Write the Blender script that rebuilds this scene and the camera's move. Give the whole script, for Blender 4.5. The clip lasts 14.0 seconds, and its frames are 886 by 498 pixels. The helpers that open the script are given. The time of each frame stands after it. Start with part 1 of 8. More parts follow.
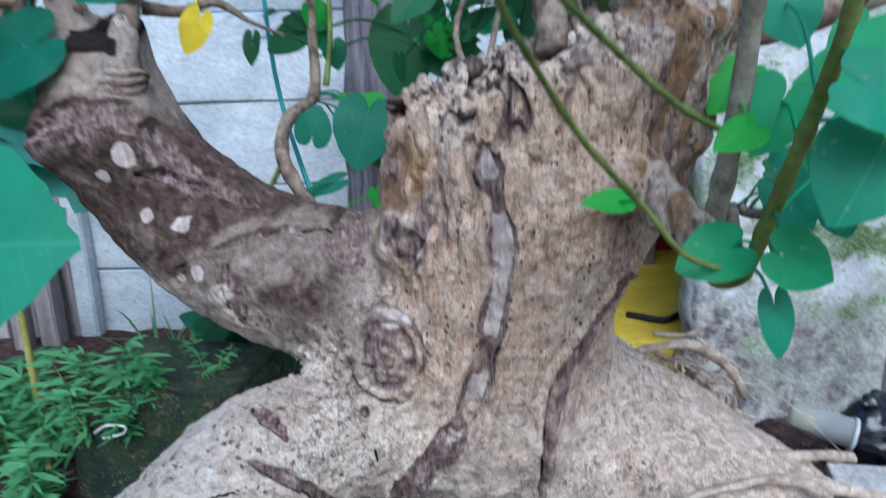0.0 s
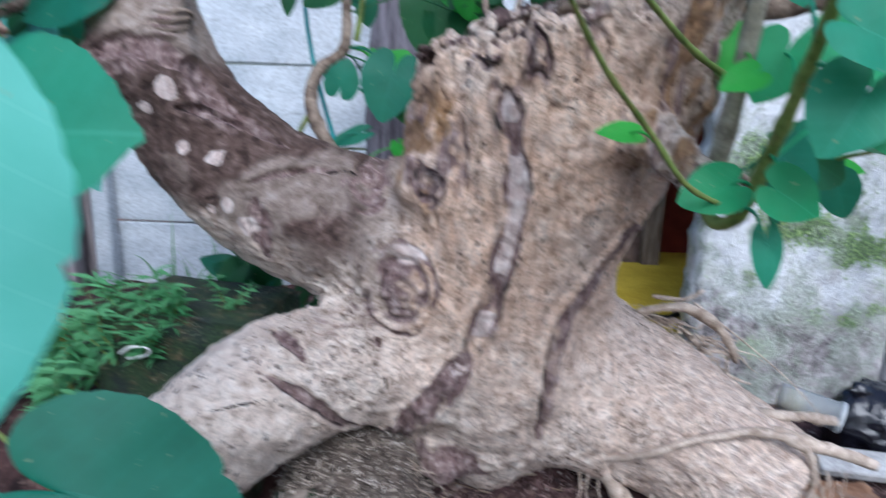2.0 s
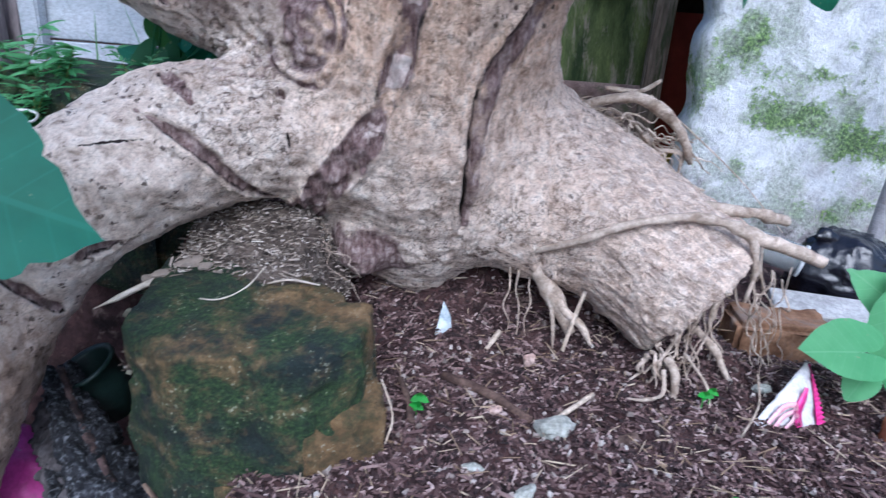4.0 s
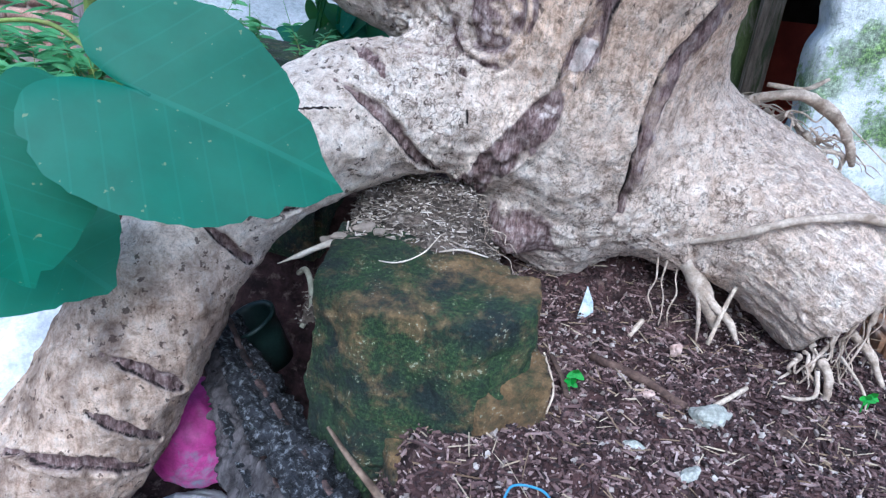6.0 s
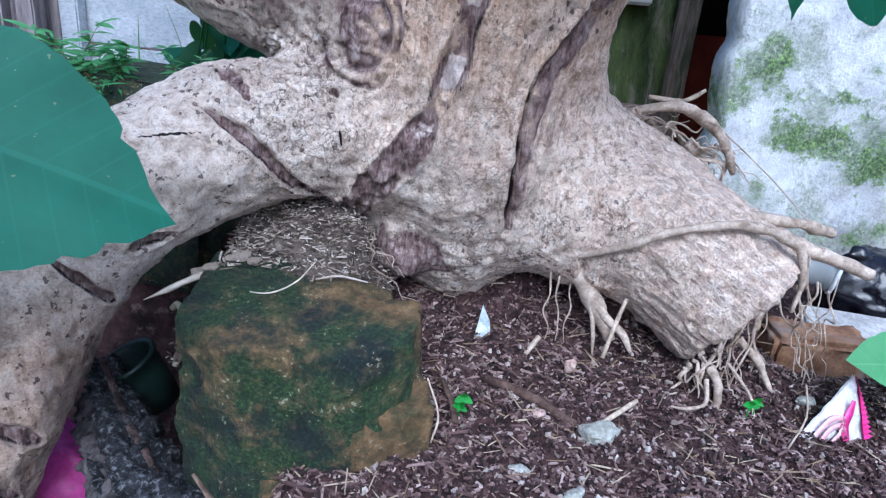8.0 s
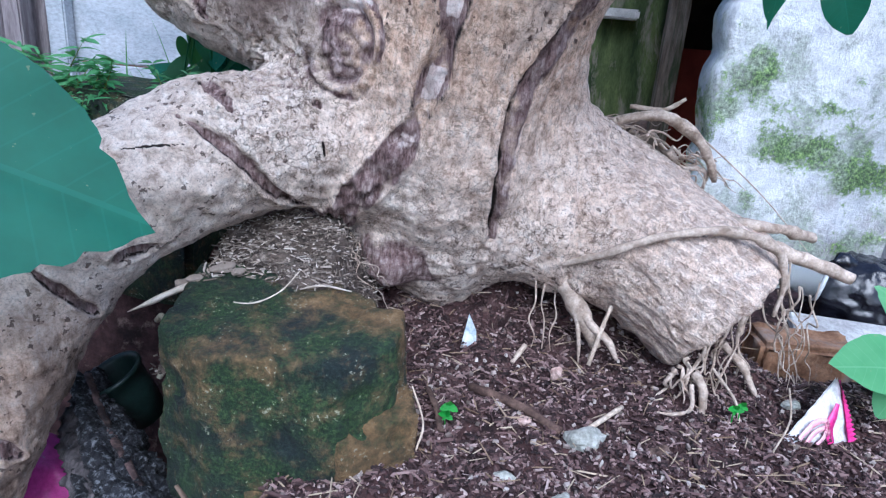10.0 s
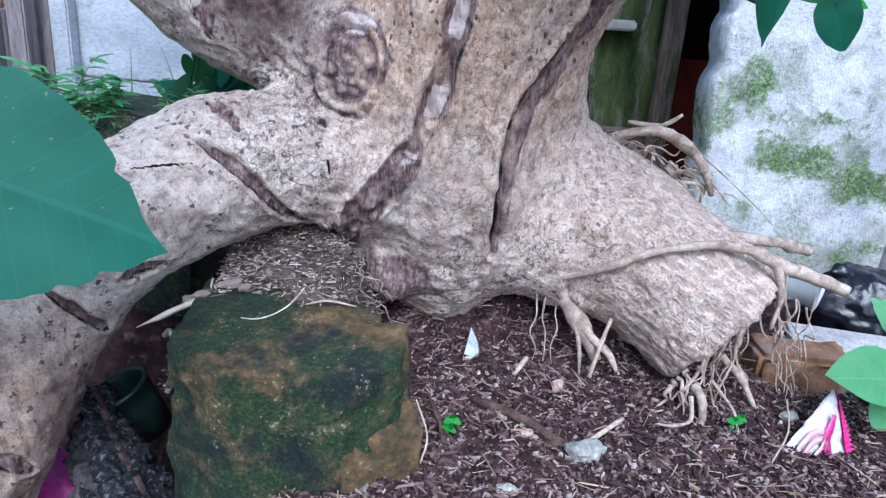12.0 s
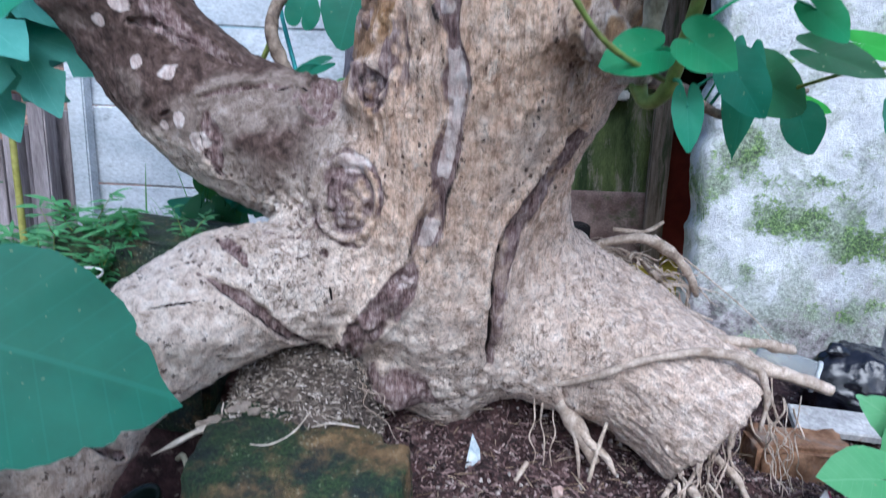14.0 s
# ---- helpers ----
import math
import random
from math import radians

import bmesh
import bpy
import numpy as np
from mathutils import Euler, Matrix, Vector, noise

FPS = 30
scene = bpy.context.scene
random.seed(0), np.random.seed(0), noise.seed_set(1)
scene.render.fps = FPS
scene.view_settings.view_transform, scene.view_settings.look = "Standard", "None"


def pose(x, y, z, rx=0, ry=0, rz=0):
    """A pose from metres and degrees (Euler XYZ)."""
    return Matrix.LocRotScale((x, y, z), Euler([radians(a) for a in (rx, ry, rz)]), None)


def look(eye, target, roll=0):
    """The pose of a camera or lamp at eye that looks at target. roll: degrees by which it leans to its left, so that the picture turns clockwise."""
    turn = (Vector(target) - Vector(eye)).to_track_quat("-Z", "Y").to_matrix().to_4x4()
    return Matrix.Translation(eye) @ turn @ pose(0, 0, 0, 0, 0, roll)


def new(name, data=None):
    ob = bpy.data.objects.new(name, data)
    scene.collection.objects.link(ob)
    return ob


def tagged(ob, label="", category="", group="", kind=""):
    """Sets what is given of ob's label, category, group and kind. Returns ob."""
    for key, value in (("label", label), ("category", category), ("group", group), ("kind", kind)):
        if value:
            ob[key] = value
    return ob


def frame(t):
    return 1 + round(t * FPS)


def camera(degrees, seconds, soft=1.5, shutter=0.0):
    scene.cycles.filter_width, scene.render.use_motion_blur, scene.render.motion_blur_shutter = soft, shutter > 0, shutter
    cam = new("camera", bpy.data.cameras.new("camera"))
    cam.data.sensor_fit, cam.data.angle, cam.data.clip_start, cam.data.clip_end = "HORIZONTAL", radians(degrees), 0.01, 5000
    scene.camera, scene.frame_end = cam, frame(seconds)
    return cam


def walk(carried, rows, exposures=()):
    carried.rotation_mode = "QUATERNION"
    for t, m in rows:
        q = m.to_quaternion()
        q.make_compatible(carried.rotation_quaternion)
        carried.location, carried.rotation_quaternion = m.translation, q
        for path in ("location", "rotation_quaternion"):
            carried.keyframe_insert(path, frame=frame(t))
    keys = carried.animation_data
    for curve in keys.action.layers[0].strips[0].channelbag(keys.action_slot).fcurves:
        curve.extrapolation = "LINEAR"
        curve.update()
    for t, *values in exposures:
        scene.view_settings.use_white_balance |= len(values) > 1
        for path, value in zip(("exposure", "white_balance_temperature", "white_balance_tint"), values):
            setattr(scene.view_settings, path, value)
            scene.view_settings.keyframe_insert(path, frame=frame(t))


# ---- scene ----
cam = camera(69.2, 14.0, soft=1.25, shutter=0.4)
PATH = [
    (0, (0.011, -0.019, 0.677), (-0.013, 1.929, 0.22), -2.0),
    (0.2, (0.022, -0.048, 0.702), (-0.057, 1.915, 0.333), -1.6),
    (0.5, (0.02, -0.089, 0.73), (-0.038, 1.887, 0.427), -1.4),
    (0.7, (0.019, -0.115, 0.745), (-0.055, 1.864, 0.480), -0.6),
    (1, (0.001, -0.13, 0.734), (-0.091, 1.851, 0.471), -0.1),
    (1.3, (-0.014, -0.127, 0.714), (-0.114, 1.844, 0.406), -0.1),
    (1.5, (-0.027, -0.111, 0.687), (-0.158, 1.855, 0.347), 0.4),
    (1.8, (-0.026, -0.092, 0.652), (-0.170, 1.857, 0.221), 0.6),
    (2, (-0.002, -0.079, 0.628), (-0.04, 1.864, 0.154), 1.5),
    (2.3, (0.074, -0.063, 0.577), (0.143, 1.852, 0.006), 1.7),
    (2.5, (0.121, -0.056, 0.54), (0.162, 1.855, -0.049), 0.4),
    (3, (0.158, -0.053, 0.506), (0.242, 1.843, -0.125), 1.7),
    (3.5, (0.146, -0.044, 0.476), (0.214, 1.837, -0.2), 2.4),
    (4, (0.096, -0.045, 0.441), (0.092, 1.813, -0.299), 4.1),
    (4.2, (0.072, -0.052, 0.434), (0.036, 1.807, -0.303), 4.7),
    (6.3, (-0.018, -0.087, 0.406), (-0.218, 1.752, -0.355), 6.0),
    (6.5, (-0.019, -0.084, 0.394), (-0.173, 1.755, -0.377), 6.5),
    (7, (0.004, -0.062, 0.388), (-0.074, 1.78, -0.388), 7.4),
    (7.5, (0.047, -0.056, 0.404), (0.019, 1.806, -0.324), 5.9),
    (8, (0.056, -0.055, 0.421), (0.017, 1.821, -0.271), 5.2),
    (10.3, (0.069, -0.064, 0.416), (0.044, 1.829, -0.229), 4.6),
    (10.5, (0.058, -0.068, 0.417), (0.016, 1.825, -0.228), 4.5),
    (11, (0.055, -0.068, 0.421), (0.029, 1.828, -0.214), 5.1),
    (11.5, (0.063, -0.067, 0.425), (0.038, 1.831, -0.204), 4.6),
    (12, (0.064, -0.072, 0.427), (0.039, 1.83, -0.192), 4.4),
    (12.5, (0.075, -0.061, 0.421), (0.066, 1.839, -0.203), 4.2),
    (13, (0.075, -0.073, 0.428), (0.065, 1.835, -0.17), 3.9),
    (13.5, (0.075, -0.086, 0.453), (0.044, 1.838, -0.093), 3.2),
    (14, (0.076, -0.099, 0.508), (0.014, 1.852, 0.072), 2.0),
]
walk(cam, [(t, look(eye, target, roll)) for t, eye, target, roll in PATH], [(0, 0.30, 5050, 2), (0.6, 0.36, 5300, 5), (1.2, 0.36, 5300, 6), (2.2, 0.40, 5200, 8), (3.2, 0.50, 5080, 10), (4.2, 0.52, 5020, 10), (6.5, 0.82, 4860, 4), (7.5, 0.70, 4880, 7), (8.0, 0.58, 4900, 8), (10.5, 0.62, 4960, 9), (13, 0.60, 4960, 9), (14, 0.50, 5080, 7)])

# ---- world and light ----
SUN_ELEV, SUN_AZ = 47.0, 174.0      # degrees; azimuth from +y towards +x
world = bpy.data.worlds.new("sky")
scene.world = world
world.use_nodes = True
wn = world.node_tree.nodes
wl = world.node_tree.links
sky = wn.new("ShaderNodeTexSky")
sky.sky_type = "NISHITA"
sky.sun_disc = False
sky.sun_elevation = radians(SUN_ELEV)
sky.sun_rotation = radians(SUN_AZ)
sky.dust_density = 4.0
sky.air_density = 1.0
wl.new(sky.outputs[0], wn["Background"].inputs[0])
wn["Background"].inputs[1].default_value = 0.15
sun_data = bpy.data.lights.new("sun", "SUN")
sun_data.energy = 1.5
sun_data.angle = radians(40)
sun_data.color = (1.0, 0.985, 0.96)
sun = new("sun", sun_data)
sun_way = Vector((math.sin(radians(SUN_AZ)) * math.cos(radians(SUN_ELEV)), math.cos(radians(SUN_AZ)) * math.cos(radians(SUN_ELEV)), math.sin(radians(SUN_ELEV))))
sun.rotation_euler = sun_way.to_track_quat("Z", "Y").to_euler()
sun.location = (0, -2, 6)


# ---- noise and mesh tools ----
def hash3(i, j, k, seed):
    """A number from 0 to 1 for each grid corner."""
    n = (i.astype(np.int64) * 374761393 + j.astype(np.int64) * 668265263 + k.astype(np.int64) * 2147483647 + seed * 1274126177) & 0xFFFFFFFF
    n = ((n ^ (n >> 13)) * 1274126177) & 0xFFFFFFFF
    n = ((n ^ (n >> 16)) * 2246822519) & 0xFFFFFFFF
    return ((n ^ (n >> 15)) & 0xFFFFFF) / float(0xFFFFFF)


def vnoise(p, seed=0):
    """Smooth value noise, -1 to 1, at the rows of p."""
    f = np.floor(p)
    u = p - f
    u = u * u * u * (u * (u * 6 - 15) + 10)
    i, j, k = f[:, 0], f[:, 1], f[:, 2]
    out = 0
    for a in (0, 1):
        for b in (0, 1):
            for c in (0, 1):
                w = (u[:, 0] if a else 1 - u[:, 0]) * (u[:, 1] if b else 1 - u[:, 1]) * (u[:, 2] if c else 1 - u[:, 2])
                out = out + w * hash3(i + a, j + b, k + c, seed)
    return out * 2 - 1


def fbm(p, octaves=4, seed=0, gain=0.5):
    total, amp, q = 0, 1.0, np.asarray(p, float)
    for o in range(octaves):
        total = total + amp * vnoise(q, seed + o * 17)
        q, amp = q * 2.03 + 5.1, amp * gain
    return total


def smooth(a, b, x):
    t = np.clip((x - a) / (b - a), 0, 1)
    return t * t * (3 - 2 * t)


def mesh_from(name, verts, faces, shade=True):
    me = bpy.data.meshes.new(name)
    me.from_pydata([tuple(v) for v in verts], [], [tuple(f) for f in faces])
    if shade:
        me.polygons.foreach_set("use_smooth", [True] * len(me.polygons))
    me.update()
    return me


def big_mesh(name, verts, quads, shade=True):
    """A mesh of many quads, filled by arrays."""
    me = bpy.data.meshes.new(name)
    verts, quads = np.asarray(verts, np.float32), np.asarray(quads, np.int32)
    me.vertices.add(len(verts))
    me.vertices.foreach_set("co", verts.ravel())
    me.loops.add(quads.size)
    me.loops.foreach_set("vertex_index", quads.ravel())
    me.polygons.add(len(quads))
    me.polygons.foreach_set("loop_start", np.arange(0, quads.size, quads.shape[1], dtype=np.int32))
    me.polygons.foreach_set("use_smooth", np.full(len(quads), shade))
    me.update(calc_edges=True)
    me.validate()
    return me


def thing(name, label, category, group="", at=(0, 0, 0)):
    ob = new(name)
    ob.location = at
    ob.empty_display_size = 0.05
    return tagged(ob, label, category, group)


def part(name, data, material, parent, label=""):
    """Links mesh data (or a bmesh) as one object under a thing or a part."""
    if isinstance(data, bmesh.types.BMesh):
        me = bpy.data.meshes.new(name)
        data.to_mesh(me)
        data.free()
        data = me
    if material and not data.materials:
        data.materials.append(material)
    ob = new(name, data)
    ob.parent = parent
    return tagged(ob, label) if label else ob


def alone(name, data, material, label="", category="", group="", kind=""):
    ob = part(name, data, material, None)
    return tagged(ob, label, category, group, kind)


def tube(path, segs=10, rough=0.0, freq=30.0, seed=0, flat=1.0, caps=True, steps=0):
    """A tapered tube along (x, y, z, r) rows, smoothed by a spline; returns verts, faces."""
    pts = np.array(path, float)
    if steps:
        pts = spline(pts, steps)
    n = len(pts)
    tang = np.gradient(pts[:, :3], axis=0)
    tang /= np.linalg.norm(tang, axis=1)[:, None] + 1e-9
    up = np.array([0.13, 0.31, 0.94])
    if abs(tang[0] @ up) > 0.9:
        up = np.array([0.94, 0.31, 0.13])
    verts, faces = [], []
    side = np.cross(tang[0], up)
    for i in range(n):
        side = side - tang[i] * (side @ tang[i])
        side /= np.linalg.norm(side)
        other = np.cross(tang[i], side)
        for s in range(segs):
            a = 2 * math.pi * s / segs
            verts.append(pts[i, :3] + pts[i, 3] * (math.cos(a) * side + flat * math.sin(a) * other))
    v = np.array(verts)
    if rough:
        c = np.repeat(pts[:, :3], segs, axis=0)
        v = c + (v - c) * (1 + rough * fbm(v * freq, 3, seed))[:, None]
    for i in range(n - 1):
        for s in range(segs):
            a, b = i * segs + s, i * segs + (s + 1) % segs
            faces.append((a, b, b + segs, a + segs))
    if caps:
        faces.append(tuple(range(segs))[::-1])
        faces.append(tuple((n - 1) * segs + s for s in range(segs)))
    return v, faces


def spline(pts, steps):
    """Catmull-Rom through rows."""
    pts = np.asarray(pts, float)
    if len(pts) < 3:
        return np.array([pts[0] + (pts[-1] - pts[0]) * t for t in np.linspace(0, 1, steps + 1)])
    ext = np.vstack([2 * pts[0] - pts[1], pts, 2 * pts[-1] - pts[-2]])
    out = []
    for i in range(1, len(ext) - 2):
        p0, p1, p2, p3 = ext[i - 1:i + 3]
        for t in np.arange(steps) / steps:
            out.append(0.5 * (2 * p1 + (p2 - p0) * t + (2 * p0 - 5 * p1 + 4 * p2 - p3) * t * t + (3 * p1 - p0 - 3 * p2 + p3) * t ** 3))
    out.append(pts[-1])
    return np.array(out)


def tube_mesh(name, path, **kw):
    return mesh_from(name, *tube(path, **kw))


def box_bm(x0, y0, z0, x1, y1, z1, bevel=0.004, segments=2):
    bm = bmesh.new()
    bmesh.ops.create_cube(bm, size=1)
    for v in bm.verts:
        v.co = Vector(((x0 + x1) / 2 + v.co.x * (x1 - x0), (y0 + y1) / 2 + v.co.y * (y1 - y0), (z0 + z1) / 2 + v.co.z * (z1 - z0)))
    if bevel:
        bmesh.ops.bevel(bm, geom=bm.edges[:], offset=bevel, segments=segments, affect="EDGES")
    return bm


def rough_box(sx, sy, sz, cuts=6, amp=0.004, freq=25, seed=0, bevel=0.01, chip=0.0):
    """A worn block about the origin, base at z = 0."""
    bm = box_bm(-sx / 2, -sy / 2, 0, sx / 2, sy / 2, sz, bevel, 2)
    bmesh.ops.subdivide_edges(bm, edges=bm.edges[:], cuts=cuts, use_grid_fill=True)
    p = np.array([v.co[:] for v in bm.verts])
    bm.normal_update()
    d = amp * fbm(p * freq + seed * 3.7, 4, seed) - chip * np.clip(fbm(p * freq * 0.4 + 9 + seed, 2, seed + 5) - 0.35, 0, 1)
    for v, h in zip(bm.verts, d):
        v.co += v.normal * h
    for f in bm.faces:
        f.smooth = True
    return bm


# ---- materials ----
def nodes_of(name):
    m = bpy.data.materials.new(name)
    m.use_nodes = True
    return m, m.node_tree.nodes, m.node_tree.links, m.node_tree.nodes["Principled BSDF"]


def noise_node(ns, ls, vec, scale, detail=5, rough=0.6, distort=0.0):
    n = ns.new("ShaderNodeTexNoise")
    n.inputs["Scale"].default_value = scale
    n.inputs["Detail"].default_value = detail
    n.inputs["Roughness"].default_value = rough
    n.inputs["Distortion"].default_value = distort
    ls.new(vec, n.inputs["Vector"])
    return n.outputs["Fac"]


def ramp(ns, ls, fac, stops):
    r = ns.new("ShaderNodeValToRGB")
    while len(r.color_ramp.elements) < len(stops):
        r.color_ramp.elements.new(0.5)
    for e, (pos, col) in zip(r.color_ramp.elements, stops):
        e.position, e.color = pos, (*col, 1) if len(col) == 3 else col
    ls.new(fac, r.inputs[0])
    return r.outputs[0]


def mix(ns, ls, fac, a, b, kind="MIX"):
    m = ns.new("ShaderNodeMix")
    m.data_type, m.blend_type = "RGBA", kind
    for val, sock in ((fac, m.inputs[0]), (a, m.inputs[6]), (b, m.inputs[7])):
        if hasattr(val, "links"):
            ls.new(val, sock)
        elif isinstance(val, (int, float)):
            sock.default_value = val
        else:
            sock.default_value = (*val, 1)
    return m.outputs[2]


def mathn(ns, ls, op, a, b=0.0, clamp=False):
    m = ns.new("ShaderNodeMath")
    m.operation, m.use_clamp = op, clamp
    for val, sock in ((a, m.inputs[0]), (b, m.inputs[1])):
        if hasattr(val, "links"):
            ls.new(val, sock)
        else:
            sock.default_value = val
    return m.outputs[0]


def bump(ns, ls, height, strength, dist, bsdf):
    b = ns.new("ShaderNodeBump")
    b.inputs["Strength"].default_value = strength
    b.inputs["Distance"].default_value = dist
    ls.new(height, b.inputs["Height"])
    ls.new(b.outputs[0], bsdf.inputs["Normal"])


def coords(ns, stretch=(1, 1, 1), ls=None, kind="Object"):
    c = ns.new("ShaderNodeTexCoord")
    out = c.outputs[kind]
    if stretch != (1, 1, 1):
        m = ns.new("ShaderNodeMapping")
        m.inputs["Scale"].default_value = stretch
        ls.new(out, m.inputs["Vector"])
        out = m.outputs[0]
    return out


def surface(name, dark, light, scale=15, rough=0.8, grain=120, relief=0.3, depth=0.003, stain=None, stain_scale=6, stain_at=0.6, stretch=(1, 1, 1), metallic=0.0, vary=0.12, spec=0.3):
    """A worn surface: two colours by large noise, fine grain, stains of a third colour, relief."""
    m, ns, ls, b = nodes_of(name)
    vec = coords(ns, stretch, ls)
    big = noise_node(ns, ls, vec, scale, 6, 0.62)
    fine = noise_node(ns, ls, vec, grain, 4, 0.7)
    col = ramp(ns, ls, big, [(0.37, dark), (0.64, light)])
    col = mix(ns, ls, 0.5, col, ramp(ns, ls, fine, [(0.34, (0.35, 0.35, 0.35)), (0.6, (1.0, 1.0, 1.0))]), "MULTIPLY")
    if stain:
        s = noise_node(ns, ls, vec, stain_scale, 8, 0.7, 0.4)
        col = mix(ns, ls, ramp(ns, ls, s, [(stain_at - 0.06, (0, 0, 0)), (stain_at + 0.06, (1, 1, 1))]), col, stain)
    if vary:
        info = ns.new("ShaderNodeObjectInfo")
        hv = ns.new("ShaderNodeHueSaturation")
        ls.new(mathn(ns, ls, "ADD", mathn(ns, ls, "MULTIPLY", info.outputs["Random"], vary * 2), 1 - vary), hv.inputs["Value"])
        ls.new(col, hv.inputs["Color"])
        col = hv.outputs[0]
    ls.new(col, b.inputs["Base Color"])
    b.inputs["Roughness"].default_value = rough
    b.inputs["Metallic"].default_value = metallic
    b.inputs["Specular IOR Level"].default_value = spec
    h = mathn(ns, ls, "ADD", big, mathn(ns, ls, "MULTIPLY", fine, 0.5))
    bump(ns, ls, h, relief, depth, b)
    return m

def bark_material():
    """Pale beige bark; attributes on the mesh mark dark wounds, tan inner bark, bare wood, black cracks and knobbly root skin."""
    m, ns, ls, b = nodes_of("bark")
    vec = coords(ns)

    def attr(n):
        a = ns.new("ShaderNodeAttribute")
        a.attribute_name = n
        return a.outputs["Fac"]

    def stretched(scale):
        mp = ns.new("ShaderNodeMapping")
        mp.inputs["Scale"].default_value = scale
        ls.new(vec, mp.inputs["Vector"])
        return mp.outputs[0]

    def crisp(name, noise, lo, hi, amount=0.55):
        """A mask whose soft edge is broken up by noise."""
        a = attr(name)
        near = mathn(ns, ls, "MINIMUM", mathn(ns, ls, "MULTIPLY", a, 3.0), 1.0)
        v = mathn(ns, ls, "ADD", a, mathn(ns, ls, "MULTIPLY", mathn(ns, ls, "MULTIPLY", mathn(ns, ls, "SUBTRACT", noise, 0.5), amount), near))
        return ramp(ns, ls, v, [(lo, (0, 0, 0)), (hi, (1, 1, 1))])

    def strong(n, gain):
        """The noise with its contrast raised about the middle."""
        return mathn(ns, ls, "ADD", mathn(ns, ls, "MULTIPLY", mathn(ns, ls, "SUBTRACT", n, 0.5), gain), 0.5)

    big = strong(noise_node(ns, ls, vec, 8, 6, 0.6), 1.5)
    mid = strong(noise_node(ns, ls, vec, 70, 6, 0.64, 0.5), 2.0)
    fibre = strong(noise_node(ns, ls, stretched((1, 1, 0.16)), 190, 5, 0.7), 2.0)
    fine = strong(noise_node(ns, ls, vec, 420, 4, 0.75), 1.9)
    pale = ramp(ns, ls, mid, [(0.10, (0.36, 0.265, 0.21)), (0.36, (0.68, 0.555, 0.465)), (0.60, (0.81, 0.695, 0.60)), (0.90, (0.89, 0.81, 0.74))])
    tone = mathn(ns, ls, "ADD", mathn(ns, ls, "MULTIPLY", mid, 0.5), mathn(ns, ls, "MULTIPLY", fibre, 0.5))
    tan = ramp(ns, ls, tone, [(0.22, (0.30, 0.17, 0.105)), (0.40, (0.66, 0.455, 0.325)), (0.56, (0.83, 0.62, 0.47)), (0.76, (0.90, 0.76, 0.64))])
    grey = ramp(ns, ls, mid, [(0.14, (0.028, 0.017, 0.014)), (0.38, (0.080, 0.050, 0.041)), (0.62, (0.145, 0.096, 0.080)), (0.90, (0.27, 0.20, 0.175))])
    ochre = ramp(ns, ls, tone, [(0.15, (0.10, 0.045, 0.02)), (0.5, (0.40, 0.23, 0.11)), (0.85, (0.62, 0.42, 0.24))])
    col = mix(ns, ls, attr("tan"), pale, tan)
    col = mix(ns, ls, crisp("ochre", mid, 0.35, 0.75), col, ochre)
    # broad blotches: brown-grey stains, and whiter lichen film
    col = mix(ns, ls, ramp(ns, ls, big, [(0.48, (0, 0, 0)), (0.80, (0.4, 0.4, 0.4))]), col, (0.44, 0.33, 0.26), "MIX")
    film = mathn(ns, ls, "MULTIPLY", noise_node(ns, ls, vec, 26, 6, 0.7), mathn(ns, ls, "SUBTRACT", 1.0, attr("grey")))
    col = mix(ns, ls, ramp(ns, ls, film, [(0.52, (0, 0, 0)), (0.66, (0.25, 0.25, 0.25))]), col, (0.74, 0.69, 0.64))
    col = mix(ns, ls, attr("grey"), col, grey)
    # short wrinkles: narrow bands of a bent noise, broken by a second one
    gate = noise_node(ns, ls, vec, 40, 3, 0.6)
    relief, wrinkle = 0.5, 0.0
    for sc, st, wid, lo in ((82, 1.6, 0.048, 0.48), (34, 1.3, 0.024, 0.50)):
        wr = noise_node(ns, ls, stretched((1, 1, st)), sc, 2.0, 0.5, 0.9)
        dist = mathn(ns, ls, "ABSOLUTE", mathn(ns, ls, "SUBTRACT", wr, 0.5))
        relief = mathn(ns, ls, "ADD", relief, mathn(ns, ls, "MULTIPLY", ramp(ns, ls, dist, [(0.0, (0, 0, 0)), (wid * 1.8, (1, 1, 1))]), 0.5))
        line = mathn(ns, ls, "MULTIPLY", ramp(ns, ls, dist, [(0.0, (1, 1, 1)), (wid, (0, 0, 0))]), ramp(ns, ls, gate, [(lo, (0, 0, 0)), (lo + 0.14, (1, 1, 1))]))
        wrinkle = mathn(ns, ls, "MAXIMUM", wrinkle, line)
    wrinkle = mathn(ns, ls, "MULTIPLY", wrinkle, attr("wrinkle"))
    relief = mathn(ns, ls, "MULTIPLY", relief, attr("wrinkle"))
    # wrinkles darkened in the colour: crack dirt, and painted cavity shade
    col = mix(ns, ls, mathn(ns, ls, "MULTIPLY", wrinkle, 0.30), col, (0.20, 0.135, 0.105))
    # flaky skin: dark crevices between small torn scales, their shade put into the colour
    flake = strong(noise_node(ns, ls, stretched((1, 1, 0.8)), 105, 9, 0.78, 1.4), 2.4)
    crev = ramp(ns, ls, flake, [(0.12, (0.16, 0.12, 0.105)), (0.32, (0.52, 0.47, 0.44)), (0.45, (0.97, 0.96, 0.96)), (0.62, (1.06, 1.06, 1.06)), (0.85, (1.22, 1.21, 1.20))])
